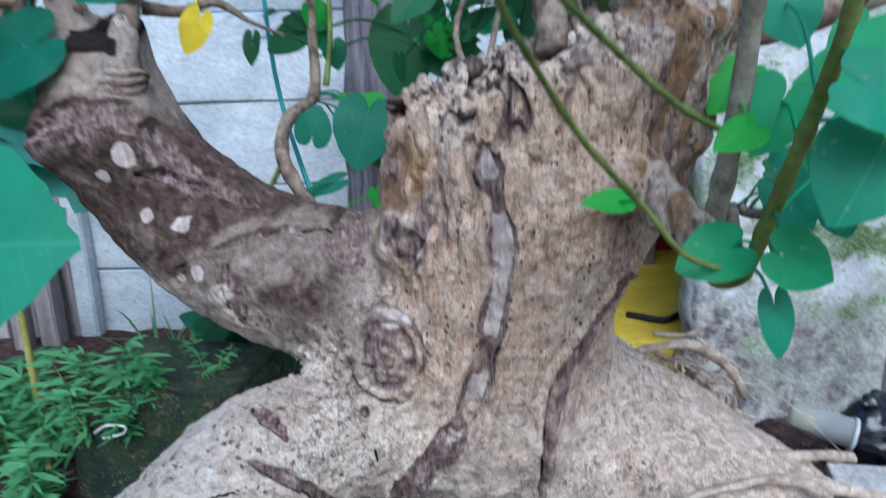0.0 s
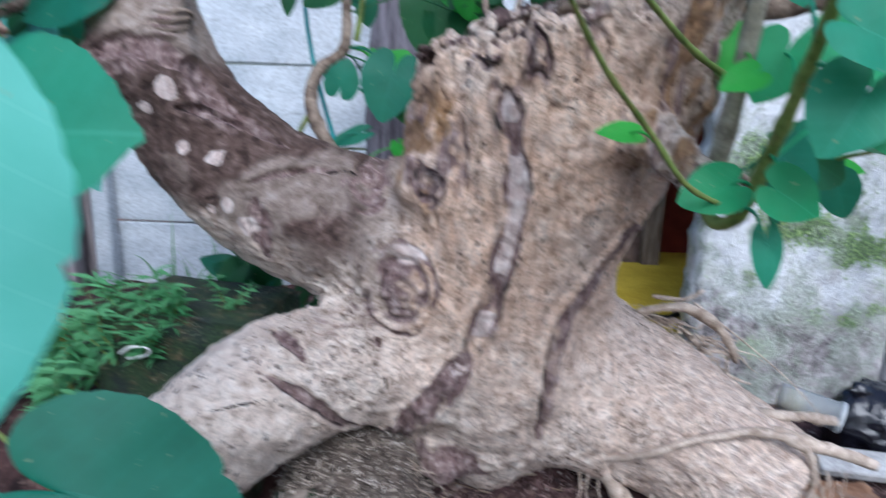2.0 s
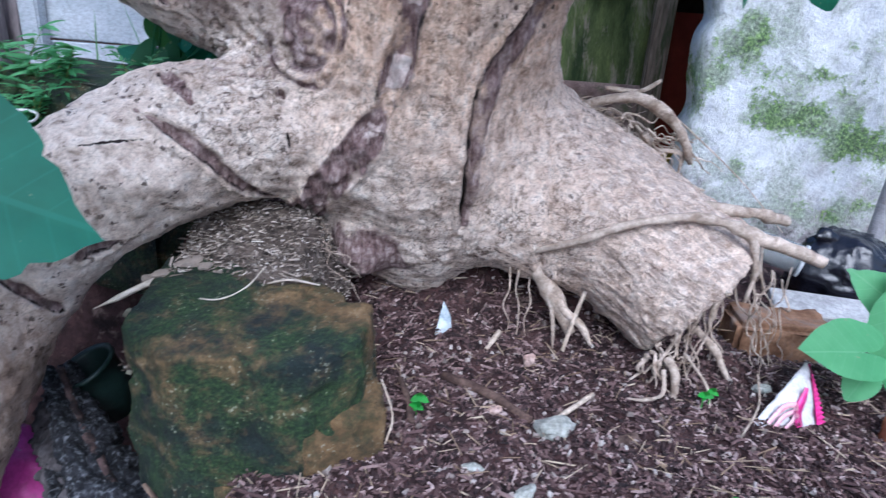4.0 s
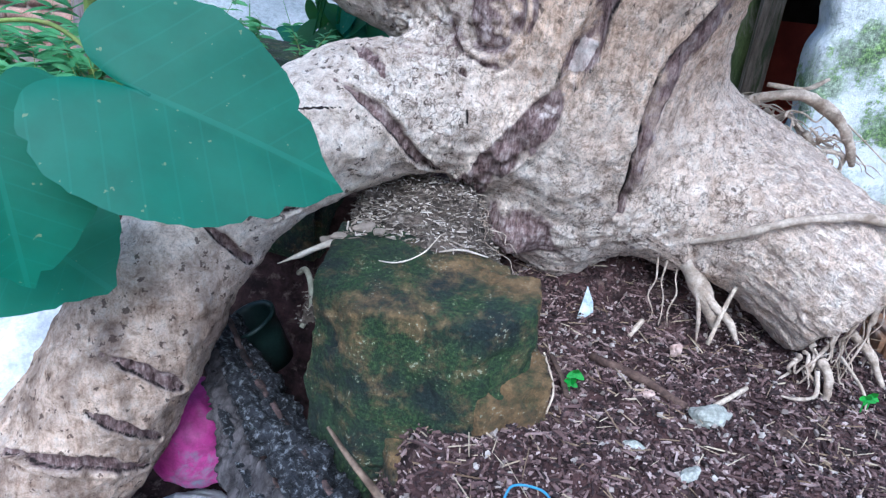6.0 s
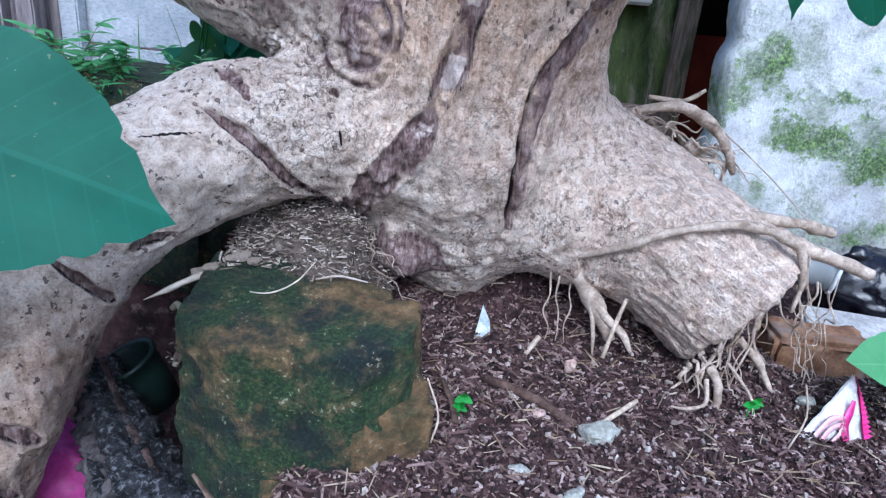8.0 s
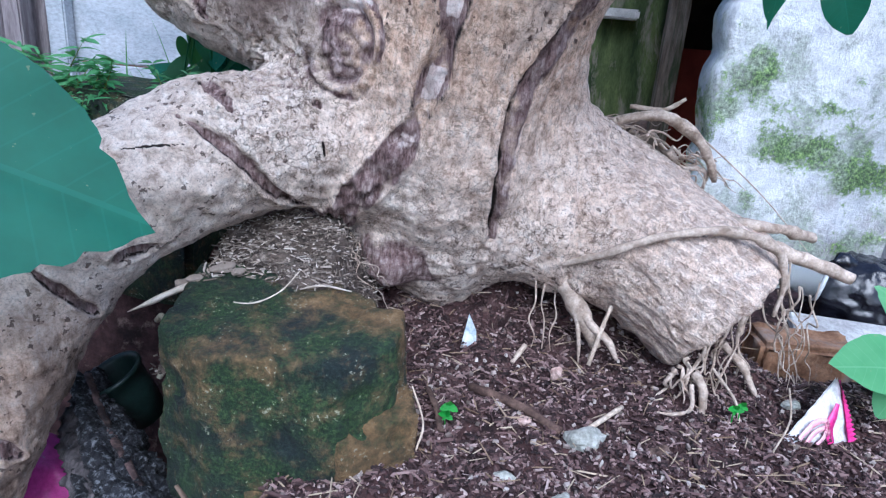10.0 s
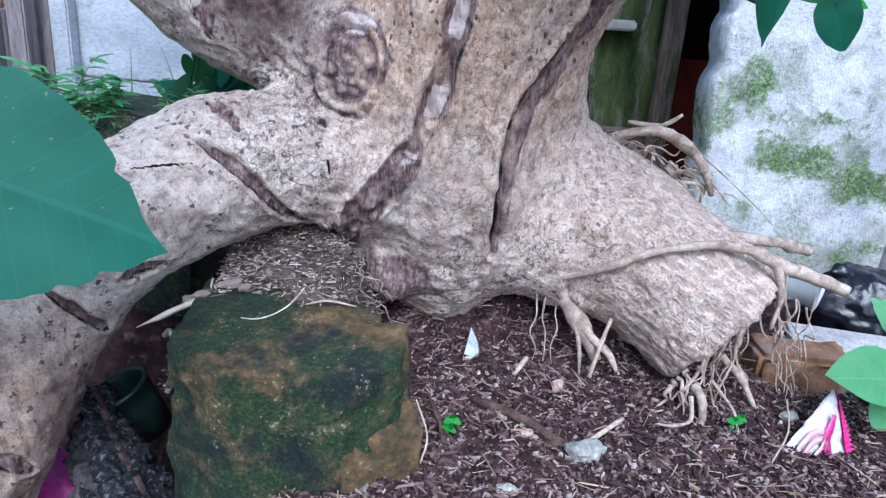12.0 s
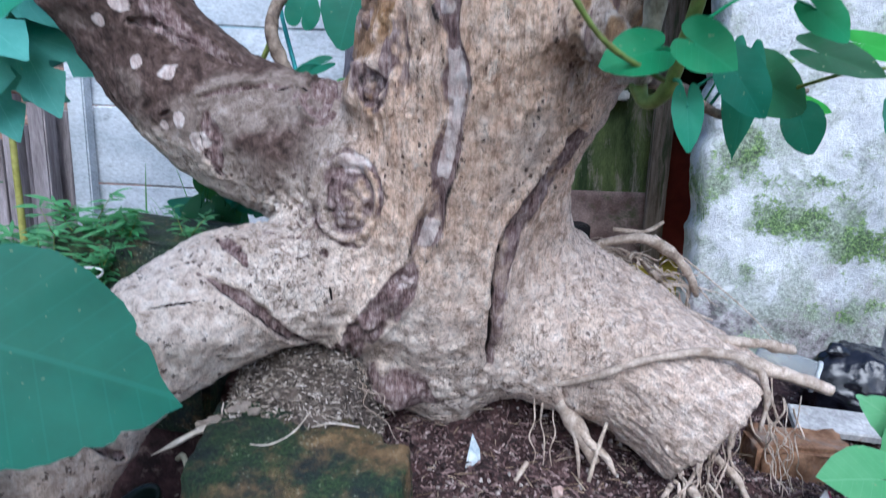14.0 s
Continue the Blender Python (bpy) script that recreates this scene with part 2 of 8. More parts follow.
    col = mix(ns, ls, mathn(ns, ls, "ADD", mathn(ns, ls, "MULTIPLY", attr("wrinkle"), 0.50), 0.30), col, crev, "MULTIPLY")
    # thin broken cracks between bark plates
    bent = ns.new("ShaderNodeMix")
    bent.data_type = "VECTOR"
    bent.inputs[0].default_value = 0.030
    bn = ns.new("ShaderNodeTexNoise")
    bn.inputs["Scale"].default_value = 55
    bn.inputs["Detail"].default_value = 6
    ls.new(vec, bn.inputs["Vector"])
    ls.new(stretched((1, 1, 1.25)), bent.inputs[4])
    ls.new(bn.outputs["Color"], bent.inputs[5])
    crack = 0.0
    for sc, wid, lo in ((38, 0.035, 0.52), (95, 0.06, 0.50)):
        cv = ns.new("ShaderNodeTexVoronoi")
        cv.feature = "DISTANCE_TO_EDGE"
        cv.inputs["Scale"].default_value = sc
        ls.new(bent.outputs[1], cv.inputs["Vector"])
        gap = ramp(ns, ls, cv.outputs["Distance"], [(0.0, (1, 1, 1)), (wid, (0, 0, 0))])
        crack = mathn(ns, ls, "MAXIMUM", crack, mathn(ns, ls, "MULTIPLY", gap, ramp(ns, ls, noise_node(ns, ls, vec, sc * 0.45, 4, 0.6), [(lo, (0, 0, 0)), (lo + 0.05, (1, 1, 1))])))
    crack = mathn(ns, ls, "MULTIPLY", crack, mathn(ns, ls, "MINIMUM", mathn(ns, ls, "ADD", attr("wrinkle"), 0.12), 1.0))
    col = mix(ns, ls, mathn(ns, ls, "MULTIPLY", crack, 0.72), col, (0.13, 0.085, 0.07))
    # dark pores of uneven size
    vor = ns.new("ShaderNodeTexVoronoi")
    vor.inputs["Scale"].default_value = 125
    wv = ns.new("ShaderNodeMix")
    wv.data_type = "VECTOR"
    wv.inputs[0].default_value = 0.012
    wn = ns.new("ShaderNodeTexNoise")
    wn.inputs["Scale"].default_value = 240
    ls.new(vec, wn.inputs["Vector"])
    ls.new(vec, wv.inputs[4])
    ls.new(wn.outputs["Color"], wv.inputs[5])
    ls.new(wv.outputs[1], vor.inputs["Vector"])
    sepc = ns.new("ShaderNodeSeparateXYZ")
    ls.new(vor.outputs["Color"], sepc.inputs[0])
    size = mathn(ns, ls, "MULTIPLY", mathn(ns, ls, "POWER", sepc.outputs[0], 2.6), 0.46)
    pore = mathn(ns, ls, "LESS_THAN", vor.outputs["Distance"], size)
    pore = mathn(ns, ls, "MULTIPLY", pore, mathn(ns, ls, "GREATER_THAN", noise_node(ns, ls, vec, 17, 3, 0.5), 0.44))
    pore = mathn(ns, ls, "MULTIPLY", mathn(ns, ls, "MULTIPLY", pore, attr("pore")), mathn(ns, ls, "SUBTRACT", 1.0, mathn(ns, ls, "MULTIPLY", attr("stub"), 0.65)))
    # rows of short dark dashes down the tan face
    dash = ns.new("ShaderNodeTexVoronoi")
    dash.inputs["Scale"].default_value = 1.0
    dash.inputs["Randomness"].default_value = 0.75
    ls.new(stretched((120, 25, 105)), dash.inputs["Vector"])
    rowgate = noise_node(ns, ls, stretched((1, 0.5, 0.08)), 95, 2, 0.5)
    dashes = mathn(ns, ls, "MULTIPLY", mathn(ns, ls, "LESS_THAN", dash.outputs["Distance"], mathn(ns, ls, "MULTIPLY", fine, 0.62)), mathn(ns, ls, "GREATER_THAN", rowgate, 0.57))
    dashes = mathn(ns, ls, "MULTIPLY", dashes, attr("dash"))
    # rows of short grooves running along the sawn root
    grain = ns.new("ShaderNodeAttribute")
    grain.attribute_name = "grain"
    gm = ns.new("ShaderNodeMapping")
    gm.inputs["Scale"].default_value = (190, 190, 62)
    ls.new(grain.outputs["Vector"], gm.inputs["Vector"])
    gv = ns.new("ShaderNodeTexVoronoi")
    gv.inputs["Scale"].default_value = 1.0
    gv.inputs["Randomness"].default_value = 0.85
    ls.new(gm.outputs[0], gv.inputs["Vector"])
    gs = ns.new("ShaderNodeSeparateXYZ")
    ls.new(gv.outputs["Color"], gs.inputs[0])
    reach = mathn(ns, ls, "ADD", mathn(ns, ls, "MULTIPLY", gs.outputs[0], 0.66), mathn(ns, ls, "MULTIPLY", fine, 0.20))
    groove = ramp(ns, ls, mathn(ns, ls, "SUBTRACT", reach, gv.outputs["Distance"]), [(0.0, (0, 0, 0)), (0.10, (1, 1, 1))])
    groove = mathn(ns, ls, "MULTIPLY", groove, attr("stub"))
    col = mix(ns, ls, mathn(ns, ls, "MULTIPLY", groove, 0.50), col, (0.36, 0.275, 0.235))
    holes = mathn(ns, ls, "MAXIMUM", pore, dashes)
    col = mix(ns, ls, mathn(ns, ls, "MULTIPLY", holes, 0.9), col, (0.085, 0.052, 0.042))
    bare = ramp(ns, ls, tone, [(0.3, (0.50, 0.37, 0.33)), (0.5, (0.70, 0.585, 0.54)), (0.7, (0.80, 0.72, 0.68))])
    torn = mathn(ns, ls, "ADD", mathn(ns, ls, "MULTIPLY", fibre, 0.60), mathn(ns, ls, "MULTIPLY", mid, 0.40))
    dark = ramp(ns, ls, torn, [(0.22, (0.035, 0.020, 0.019)), (0.40, (0.165, 0.102, 0.096)), (0.55, (0.29, 0.205, 0.192)), (0.75, (0.52, 0.42, 0.39))])
    col = mix(ns, ls, crisp("dark", mid, 0.32, 0.68), col, dark)
    col = mix(ns, ls, crisp("bare", mid, 0.35, 0.6), col, bare)
    black = crisp("black", mid, 0.4, 0.6, 0.35)
    col = mix(ns, ls, black, col, (0.018, 0.012, 0.011))
    col = mix(ns, ls, 0.5, col, ramp(ns, ls, fine, [(0.20, (0.34, 0.31, 0.29)), (0.44, (0.95, 0.95, 0.95)), (0.85, (1.25, 1.25, 1.25))]), "MULTIPLY")
    ls.new(col, b.inputs["Base Color"])
    b.inputs["Roughness"].default_value = 0.85
    b.inputs["Specular IOR Level"].default_value = 0.25
    h = mathn(ns, ls, "ADD", mathn(ns, ls, "MULTIPLY", mid, 1.0), mathn(ns, ls, "MULTIPLY", fine, 0.35))
    h = mathn(ns, ls, "ADD", h, mathn(ns, ls, "MULTIPLY", mathn(ns, ls, "MULTIPLY", fibre, attr("tan")), 0.5))
    h = mathn(ns, ls, "SUBTRACT", h, mathn(ns, ls, "MULTIPLY", mathn(ns, ls, "MAXIMUM", mathn(ns, ls, "MAXIMUM", holes, crack), groove), 1.3))
    h = mathn(ns, ls, "ADD", mathn(ns, ls, "MULTIPLY", h, 0.7), mathn(ns, ls, "MULTIPLY", relief, 0.25))
    h = mathn(ns, ls, "ADD", h, mathn(ns, ls, "MULTIPLY", flake, 0.7))
    bump(ns, ls, h, 0.85, 0.0034, b)
    return m


BARK = bark_material()
SOIL = surface("soil", (0.014, 0.007, 0.007), (0.085, 0.043, 0.040), 30, 0.95, 200, 0.8, 0.006, stain=(0.16, 0.11, 0.09), stain_scale=40, stain_at=0.62)
CHIP = surface("bark_chips", (0.06, 0.035, 0.028), (0.22, 0.15, 0.12), 60, 0.9, 300, 0.4, 0.001)
# dark brown that puts the shade of the room into its colour
DARKROOM = surface("room_shade", (0.03, 0.022, 0.02), (0.06, 0.045, 0.04), 4, 0.9)


# ---- the ground: one sheet, a raised bed falling away to a lower yard ----
def height(x, y):
    x, y = np.asarray(x, float), np.asarray(y, float)
    rise = 0.085 * smooth(0.72, 0.9, y) * (1 - smooth(0.30, 0.5, x)) + 0.02 * smooth(0.6, 0.75, y)
    z = rise - 0.11 * smooth(0.72, 1.10, y) * smooth(0.42, 0.70, x)
    z = z - 0.055 * smooth(0.66, 0.80, y) * smooth(0.46, 0.56, x) * (1 - 0.4 * smooth(0.8, 1.1, y))
    z = z - 0.03 * (1 - smooth(0.25, 0.45, y))
    pit = (1 - smooth(-0.24, -0.10, x + 0.25 * (y - 0.55))) * (1 - smooth(0.72, 0.81, y))
    z = z * (1 - pit) - 0.36 * pit
    back = (1 - smooth(-0.32, -0.2, x)) * smooth(0.79, 0.87, y)
    z = z * (1 - back) + 0.10 * back
    yard = np.maximum(smooth(1.22, 1.42, y - 0.55 * (1 - smooth(-0.1, 0.5, x)) - 0.22 * smooth(0.55, 0.8, x)), np.maximum(smooth(1.2, 1.42, x), np.maximum(smooth(1.3, 1.7, -x), smooth(-0.05, 0.5, -y))))
    return z * (1 - yard) - 1.4 * yard


def axis(lo, hi, step, far, growth=1.35):
    mid = list(np.arange(lo, hi + 1e-6, step))
    d, left, right = step * growth, [], []
    while d < far:
        left.append((left[-1] if left else lo) - d)
        right.append((right[-1] if right else hi) + d)
        d *= growth
    return np.array(left[::-1] + mid + right)


def build_ground():
    xs, ys = axis(-0.75, 1.3, 0.008, 60), axis(0.2, 1.75, 0.008, 60)
    X, Y = np.meshgrid(xs, ys, indexing="ij")
    Z = height(X, Y)
    p = np.stack([X.ravel(), Y.ravel(), Z.ravel()], 1)
    near = ((p[:, 0] > -0.9) & (p[:, 0] < 1.5) & (p[:, 1] > 0) & (p[:, 1] < 1.9)).astype(float)
    q = p * 1.0
    p[:, 2] += near * (0.010 * fbm(q * 14, 3, 3) + 0.006 * fbm(q * 60, 3, 8))
    nx, ny = len(xs), len(ys)
    i, j = np.meshgrid(np.arange(nx - 1), np.arange(ny - 1), indexing="ij")
    a = (i * ny + j).ravel()
    me = big_mesh("ground", p, np.stack([a, a + ny, a + ny + 1, a + 1], 1))
    return alone("ground", me, SOIL, "dark brown crumbly soil of a raised bed littered with chips", "ground", kind="structure")


build_ground()


# ---- the tree: smooth-blended limbs as a distance field, meshed, then carved ----
class Field:
    def __init__(self, lo, hi, h):
        self.lo, self.h = np.array(lo, float), h
        n = np.ceil((np.array(hi) - self.lo) / h).astype(int) + 1
        self.d = np.full(n, 0.08, np.float32)

    def blob(self, path, k=0.03, cut=None, steps=0):
        """Unites a chain of tapered round segments, softly over k; cut: (point, normal) planes that end it, with ragged depth."""
        pts = spline(path, steps) if steps else np.array(path, float)
        r = pts[:, 3].max() + k + 0.02
        a = np.maximum(np.floor((pts[:, :3].min(0) - r - self.lo) / self.h).astype(int), 0)
        b = np.minimum(np.ceil((pts[:, :3].max(0) + r - self.lo) / self.h).astype(int) + 1, self.d.shape)
        g = [self.lo[i] + self.h * np.arange(a[i], b[i]) for i in range(3)]
        X, Y, Z = [c.astype(np.float32) for c in np.meshgrid(*g, indexing="ij", sparse=True)]
        best = None
        for p, q in zip(pts[:-1], pts[1:]):
            v = q[:3] - p[:3]
            t = np.clip(((X - p[0]) * v[0] + (Y - p[1]) * v[1] + (Z - p[2]) * v[2]) / (v @ v), 0, 1)
            d = np.sqrt((X - p[0] - t * v[0]) ** 2 + (Y - p[1] - t * v[1]) ** 2 + (Z - p[2] - t * v[2]) ** 2) - (p[3] + t * (q[3] - p[3]))
            best = d if best is None else np.minimum(best, d)
        for point, normal, rag in cut or ():
            n = np.array(normal, float)
            n /= np.linalg.norm(n)
            plane = (X - point[0]) * n[0] + (Y - point[1]) * n[1] + (Z - point[2]) * n[2]
            if rag:
                shape = plane.shape
                P = np.stack([c.ravel() for c in np.broadcast_arrays(X, Y, Z)], 1)[np.abs(plane.ravel()) < 0.05]
                flat = plane.ravel()
                flat[np.abs(flat) < 0.05] += rag * fbm(P * 35, 3, 21)
                plane = flat.reshape(shape)
            best = np.maximum(best, plane)
        sub = self.d[a[0]:b[0], a[1]:b[1], a[2]:b[2]]
        w = np.clip(k - np.abs(sub - best), 0, None) / k
        sub[...] = np.minimum(sub, best) - w * w * k * 0.25

    def mesh(self, name):
        """Surface nets."""
        d, s = self.d, self.d < 0
        n = np.array(d.shape)
        cnt = np.zeros(n - 1, np.int8)
        for i in (0, 1):
            for j in (0, 1):
                for k in (0, 1):
                    cnt += s[i:n[0] - 1 + i, j:n[1] - 1 + j, k:n[2] - 1 + k]
        act = np.argwhere((cnt > 0) & (cnt < 8))
        index = np.full(n - 1, -1, np.int32)
        index[tuple(act.T)] = np.arange(len(act))
        pos, num = np.zeros((len(act), 3)), np.zeros(len(act))
        for ax in range(3):
            o1, o2 = [o for o in range(3) if o != ax]
            for u in (0, 1):
                for v in (0, 1):
                    off = np.zeros(3, int)
                    off[o1], off[o2] = u, v
                    p0 = act + off
                    p1 = p0.copy()
                    p1[:, ax] += 1
                    a, b = d[tuple(p0.T)], d[tuple(p1.T)]
                    hit = (a < 0) != (b < 0)
                    t = np.where(hit, a / np.where(hit, a - b, 1), 0)
                    q = p0.astype(float)
                    q[:, ax] += t
                    pos += q * hit[:, None]
                    num += hit
        verts = self.lo + self.h * pos / num[:, None]
        quads = []
        for ax in range(3):
            o1, o2 = (ax + 1) % 3, (ax + 2) % 3
            lo = [slice(None)] * 3
            hi = [slice(None)] * 3
            lo[ax], hi[ax] = slice(0, -1), slice(1, None)
            e = np.argwhere(s[tuple(lo)] != s[tuple(hi)])
            e = e[(e[:, o1] > 0) & (e[:, o2] > 0) & (e[:, o1] < n[o1] - 1) & (e[:, o2] < n[o2] - 1)]
            inside = s[tuple(e.T)]
            c = []
            for u, v in ((1, 1), (0, 1), (0, 0), (1, 0)):
                q = e.copy()
                q[:, o1] -= u
                q[:, o2] -= v
                c.append(index[tuple(q.T)])
            f = np.stack(c, 1)
            f[~inside] = f[~inside][:, ::-1]
            quads.append(f)
        return big_mesh(name, verts, np.vstack(quads))


def refined(me):
    """The mesh with one level of smooth subdivision."""
    ob = bpy.data.objects.new("raw", me)
    scene.collection.objects.link(ob)
    ob.modifiers.new("fine", "SUBSURF").levels = 1
    out = bpy.data.meshes.new_from_object(ob.evaluated_get(bpy.context.evaluated_depsgraph_get()))
    bpy.data.objects.remove(ob)
    return out


def grow_trunk():
    f = Field((-0.86, 0.30, -0.48), (0.56, 1.04, 0.90), 0.0048)
    # trunk, leaning towards the open side, broken off aslant at the top
    f.blob([(0.06, 0.86, 0.20, 0.155), (0.045, 0.815, 0.30, 0.158), (0.055, 0.785, 0.40, 0.15), (0.085, 0.765, 0.52, 0.160), (0.130, 0.745, 0.68, 0.178), (0.175, 0.73, 0.90, 0.20)], 0.04,
           [((-0.08, 0.6, 0.648), (-0.31, -0.10, 1.0), 0.022)], 3)
    # buttress beside the long crack
    f.blob([(0.165, 0.775, 0.46, 0.04), (0.16, 0.80, 0.33, 0.075), (0.19, 0.82, 0.22, 0.10)], 0.03, None, 3)
    # sawn-off root stub
    f.blob([(0.14, 0.86, 0.24, 0.12), (0.24, 0.815, 0.198, 0.106), (0.336, 0.768, 0.158, 0.102), (0.416, 0.726, 0.107, 0.103), (0.533, 0.665, 0.03, 0.104)], 0.035,
           [((0.348, 0.632, 0.043), (0.77, -0.33, -0.55), 0.006)], 3)
    f.blob([(0.13, 0.86, 0.29, 0.085), (0.22, 0.85, 0.245, 0.085), (0.31, 0.81, 0.20, 0.075)], 0.03, None, 3)
    f.blob([(0.06, 0.81, 0.17, 0.075), (0.14, 0.79, 0.165, 0.065), (0.24, 0.775, 0.15, 0.06)], 0.03, None, 3)
    # left root, arching over the stone
    f.blob([(-0.02, 0.78, 0.28, 0.11), (-0.13, 0.715, 0.275, 0.083), (-0.22, 0.665, 0.262, 0.084), (-0.31, 0.605, 0.207, 0.079), (-0.37, 0.565, 0.13, 0.076), (-0.415, 0.50, 0.02, 0.081), (-0.47, 0.47, -0.10, 0.088), (-0.55, 0.44, -0.24, 0.10), (-0.64, 0.42, -0.50, 0.12)], 0.035, None, 3)
    # limb up to the left, sawn flat at the top
    f.blob([(0.0, 0.79, 0.40, 0.12), (-0.15, 0.82, 0.435, 0.105), (-0.28, 0.835, 0.485, 0.098), (-0.38, 0.845, 0.575, 0.090), (-0.425, 0.845, 0.65, 0.082), (-0.442, 0.845, 0.76, 0.066), (-0.445, 0.845, 0.90, 0.062)], 0.04,
           [((-0.425, 0.80, 0.762), (0.05, -0.42, 1.0), 0.004)], 3)
    # bulge of the bark lip where the limb was once cut
    f.blob([(-0.46, 0.80, 0.645, 0.05), (-0.40, 0.775, 0.63, 0.04), (-0.35, 0.78, 0.585, 0.03)], 0.02, None, 3)
    # the limb runs on into the arching branch, and bears an upright one
    f.blob([(-0.448, 0.838, 0.66, 0.050), (-0.458, 0.832, 0.74, 0.032), (-0.460, 0.83, 0.80, 0.0235), (-0.476, 0.825, 0.845, 0.020)], 0.03, None, 3)
    f.blob([(-0.388, 0.79, 0.645, 0.045), (-0.380, 0.785, 0.69, 0.028), (-0.374, 0.785, 0.735, 0.018), (-0.372, 0.795, 0.775, 0.014)], 0.028, None, 3)
    # lower heel towards the soil
    f.blob([(-0.05, 0.80, 0.15, 0.055), (0.02, 0.80, 0.12, 0.05), (0.06, 0.83, 0.07, 0.05)], 0.03)
    # flare at the heel left of the scar
    f.blob([(-0.03, 0.78, 0.17, 0.05), (-0.015, 0.745, 0.12, 0.036)], 0.025)
    # pruned stubs and knobs
    f.blob([(-0.08, 0.80, 0.47, 0.05), (-0.112, 0.775, 0.505, 0.026)], 0.02)
    f.blob([(-0.03, 0.74, 0.52, 0.05), (-0.045, 0.70, 0.515, 0.03)], 0.02)
    f.blob([(-0.04, 0.735, 0.395, 0.06), (-0.062, 0.708, 0.394, 0.043)], 0.045)
    f.blob([(0.17, 0.62, 0.60, 0.04), (0.207, 0.545, 0.578, 0.021), (0.228, 0.53, 0.548, 0.019)], 0.025)
    return refined(f.mesh("trunk"))


def along(p, pts):
    """For each row of p: the distance to a smooth line, how far along it (0 to 1), and the side (+ to the right of a downward line)."""
    line = spline(pts, 6)
    n = len(p)
    best, where, side = np.full(n, 1.0), np.zeros(n), np.zeros(n)
    near = np.where(((p > line.min(0) - 0.06) & (p < line.max(0) + 0.06)).all(1))[0]
    q = p[near]
    b, w, sd = np.full(len(q), 1.0), np.zeros(len(q)), np.zeros(len(q))
    seg = np.linalg.norm(np.diff(line, axis=0), axis=1)
    start, total = np.concatenate([[0], np.cumsum(seg)]), seg.sum()
    for i in range(len(line) - 1):
        v = line[i + 1] - line[i]
        t = np.clip((q - line[i]) @ v / (v @ v + 1e-12), 0, 1)
        c = q - line[i] - t[:, None] * v
        d = np.linalg.norm(c, axis=1)
        m = d < b
        b[m], w[m] = d[m], (start[i] + t[m] * seg[i]) / total
        sd[m] = (c @ np.cross(v, (0, 1, 0)))[m]
    best[near], where[near], side[near] = b, w, sd
    return best, where, side


def cells(q, seed):
    """Cellular noise: the gap between the two nearest feature points, and the nearest one's own random value."""
    base = np.floor(q)
    f1, f2, val = np.full(len(q), 9.0), np.full(len(q), 9.0), np.zeros(len(q))
    for i in (-1, 0, 1):
        for j in (-1, 0, 1):
            for k in (-1, 0, 1):
                c = base + (i, j, k)
                h = np.stack([np.modf(np.abs(np.sin(c @ np.array(w) + seed) * 43758.547))[0] for w in ((127.1, 311.7, 74.7), (269.5, 183.3, 246.1), (113.5, 271.9, 124.6))], 1)
                d = np.linalg.norm(c + h - q, axis=1)
                m = d < f1
                f2 = np.where(m, f1, np.minimum(f2, d))
                val = np.where(m, h[:, 0], val)
                f1 = np.where(m, d, f1)
    return f2 - f1, val


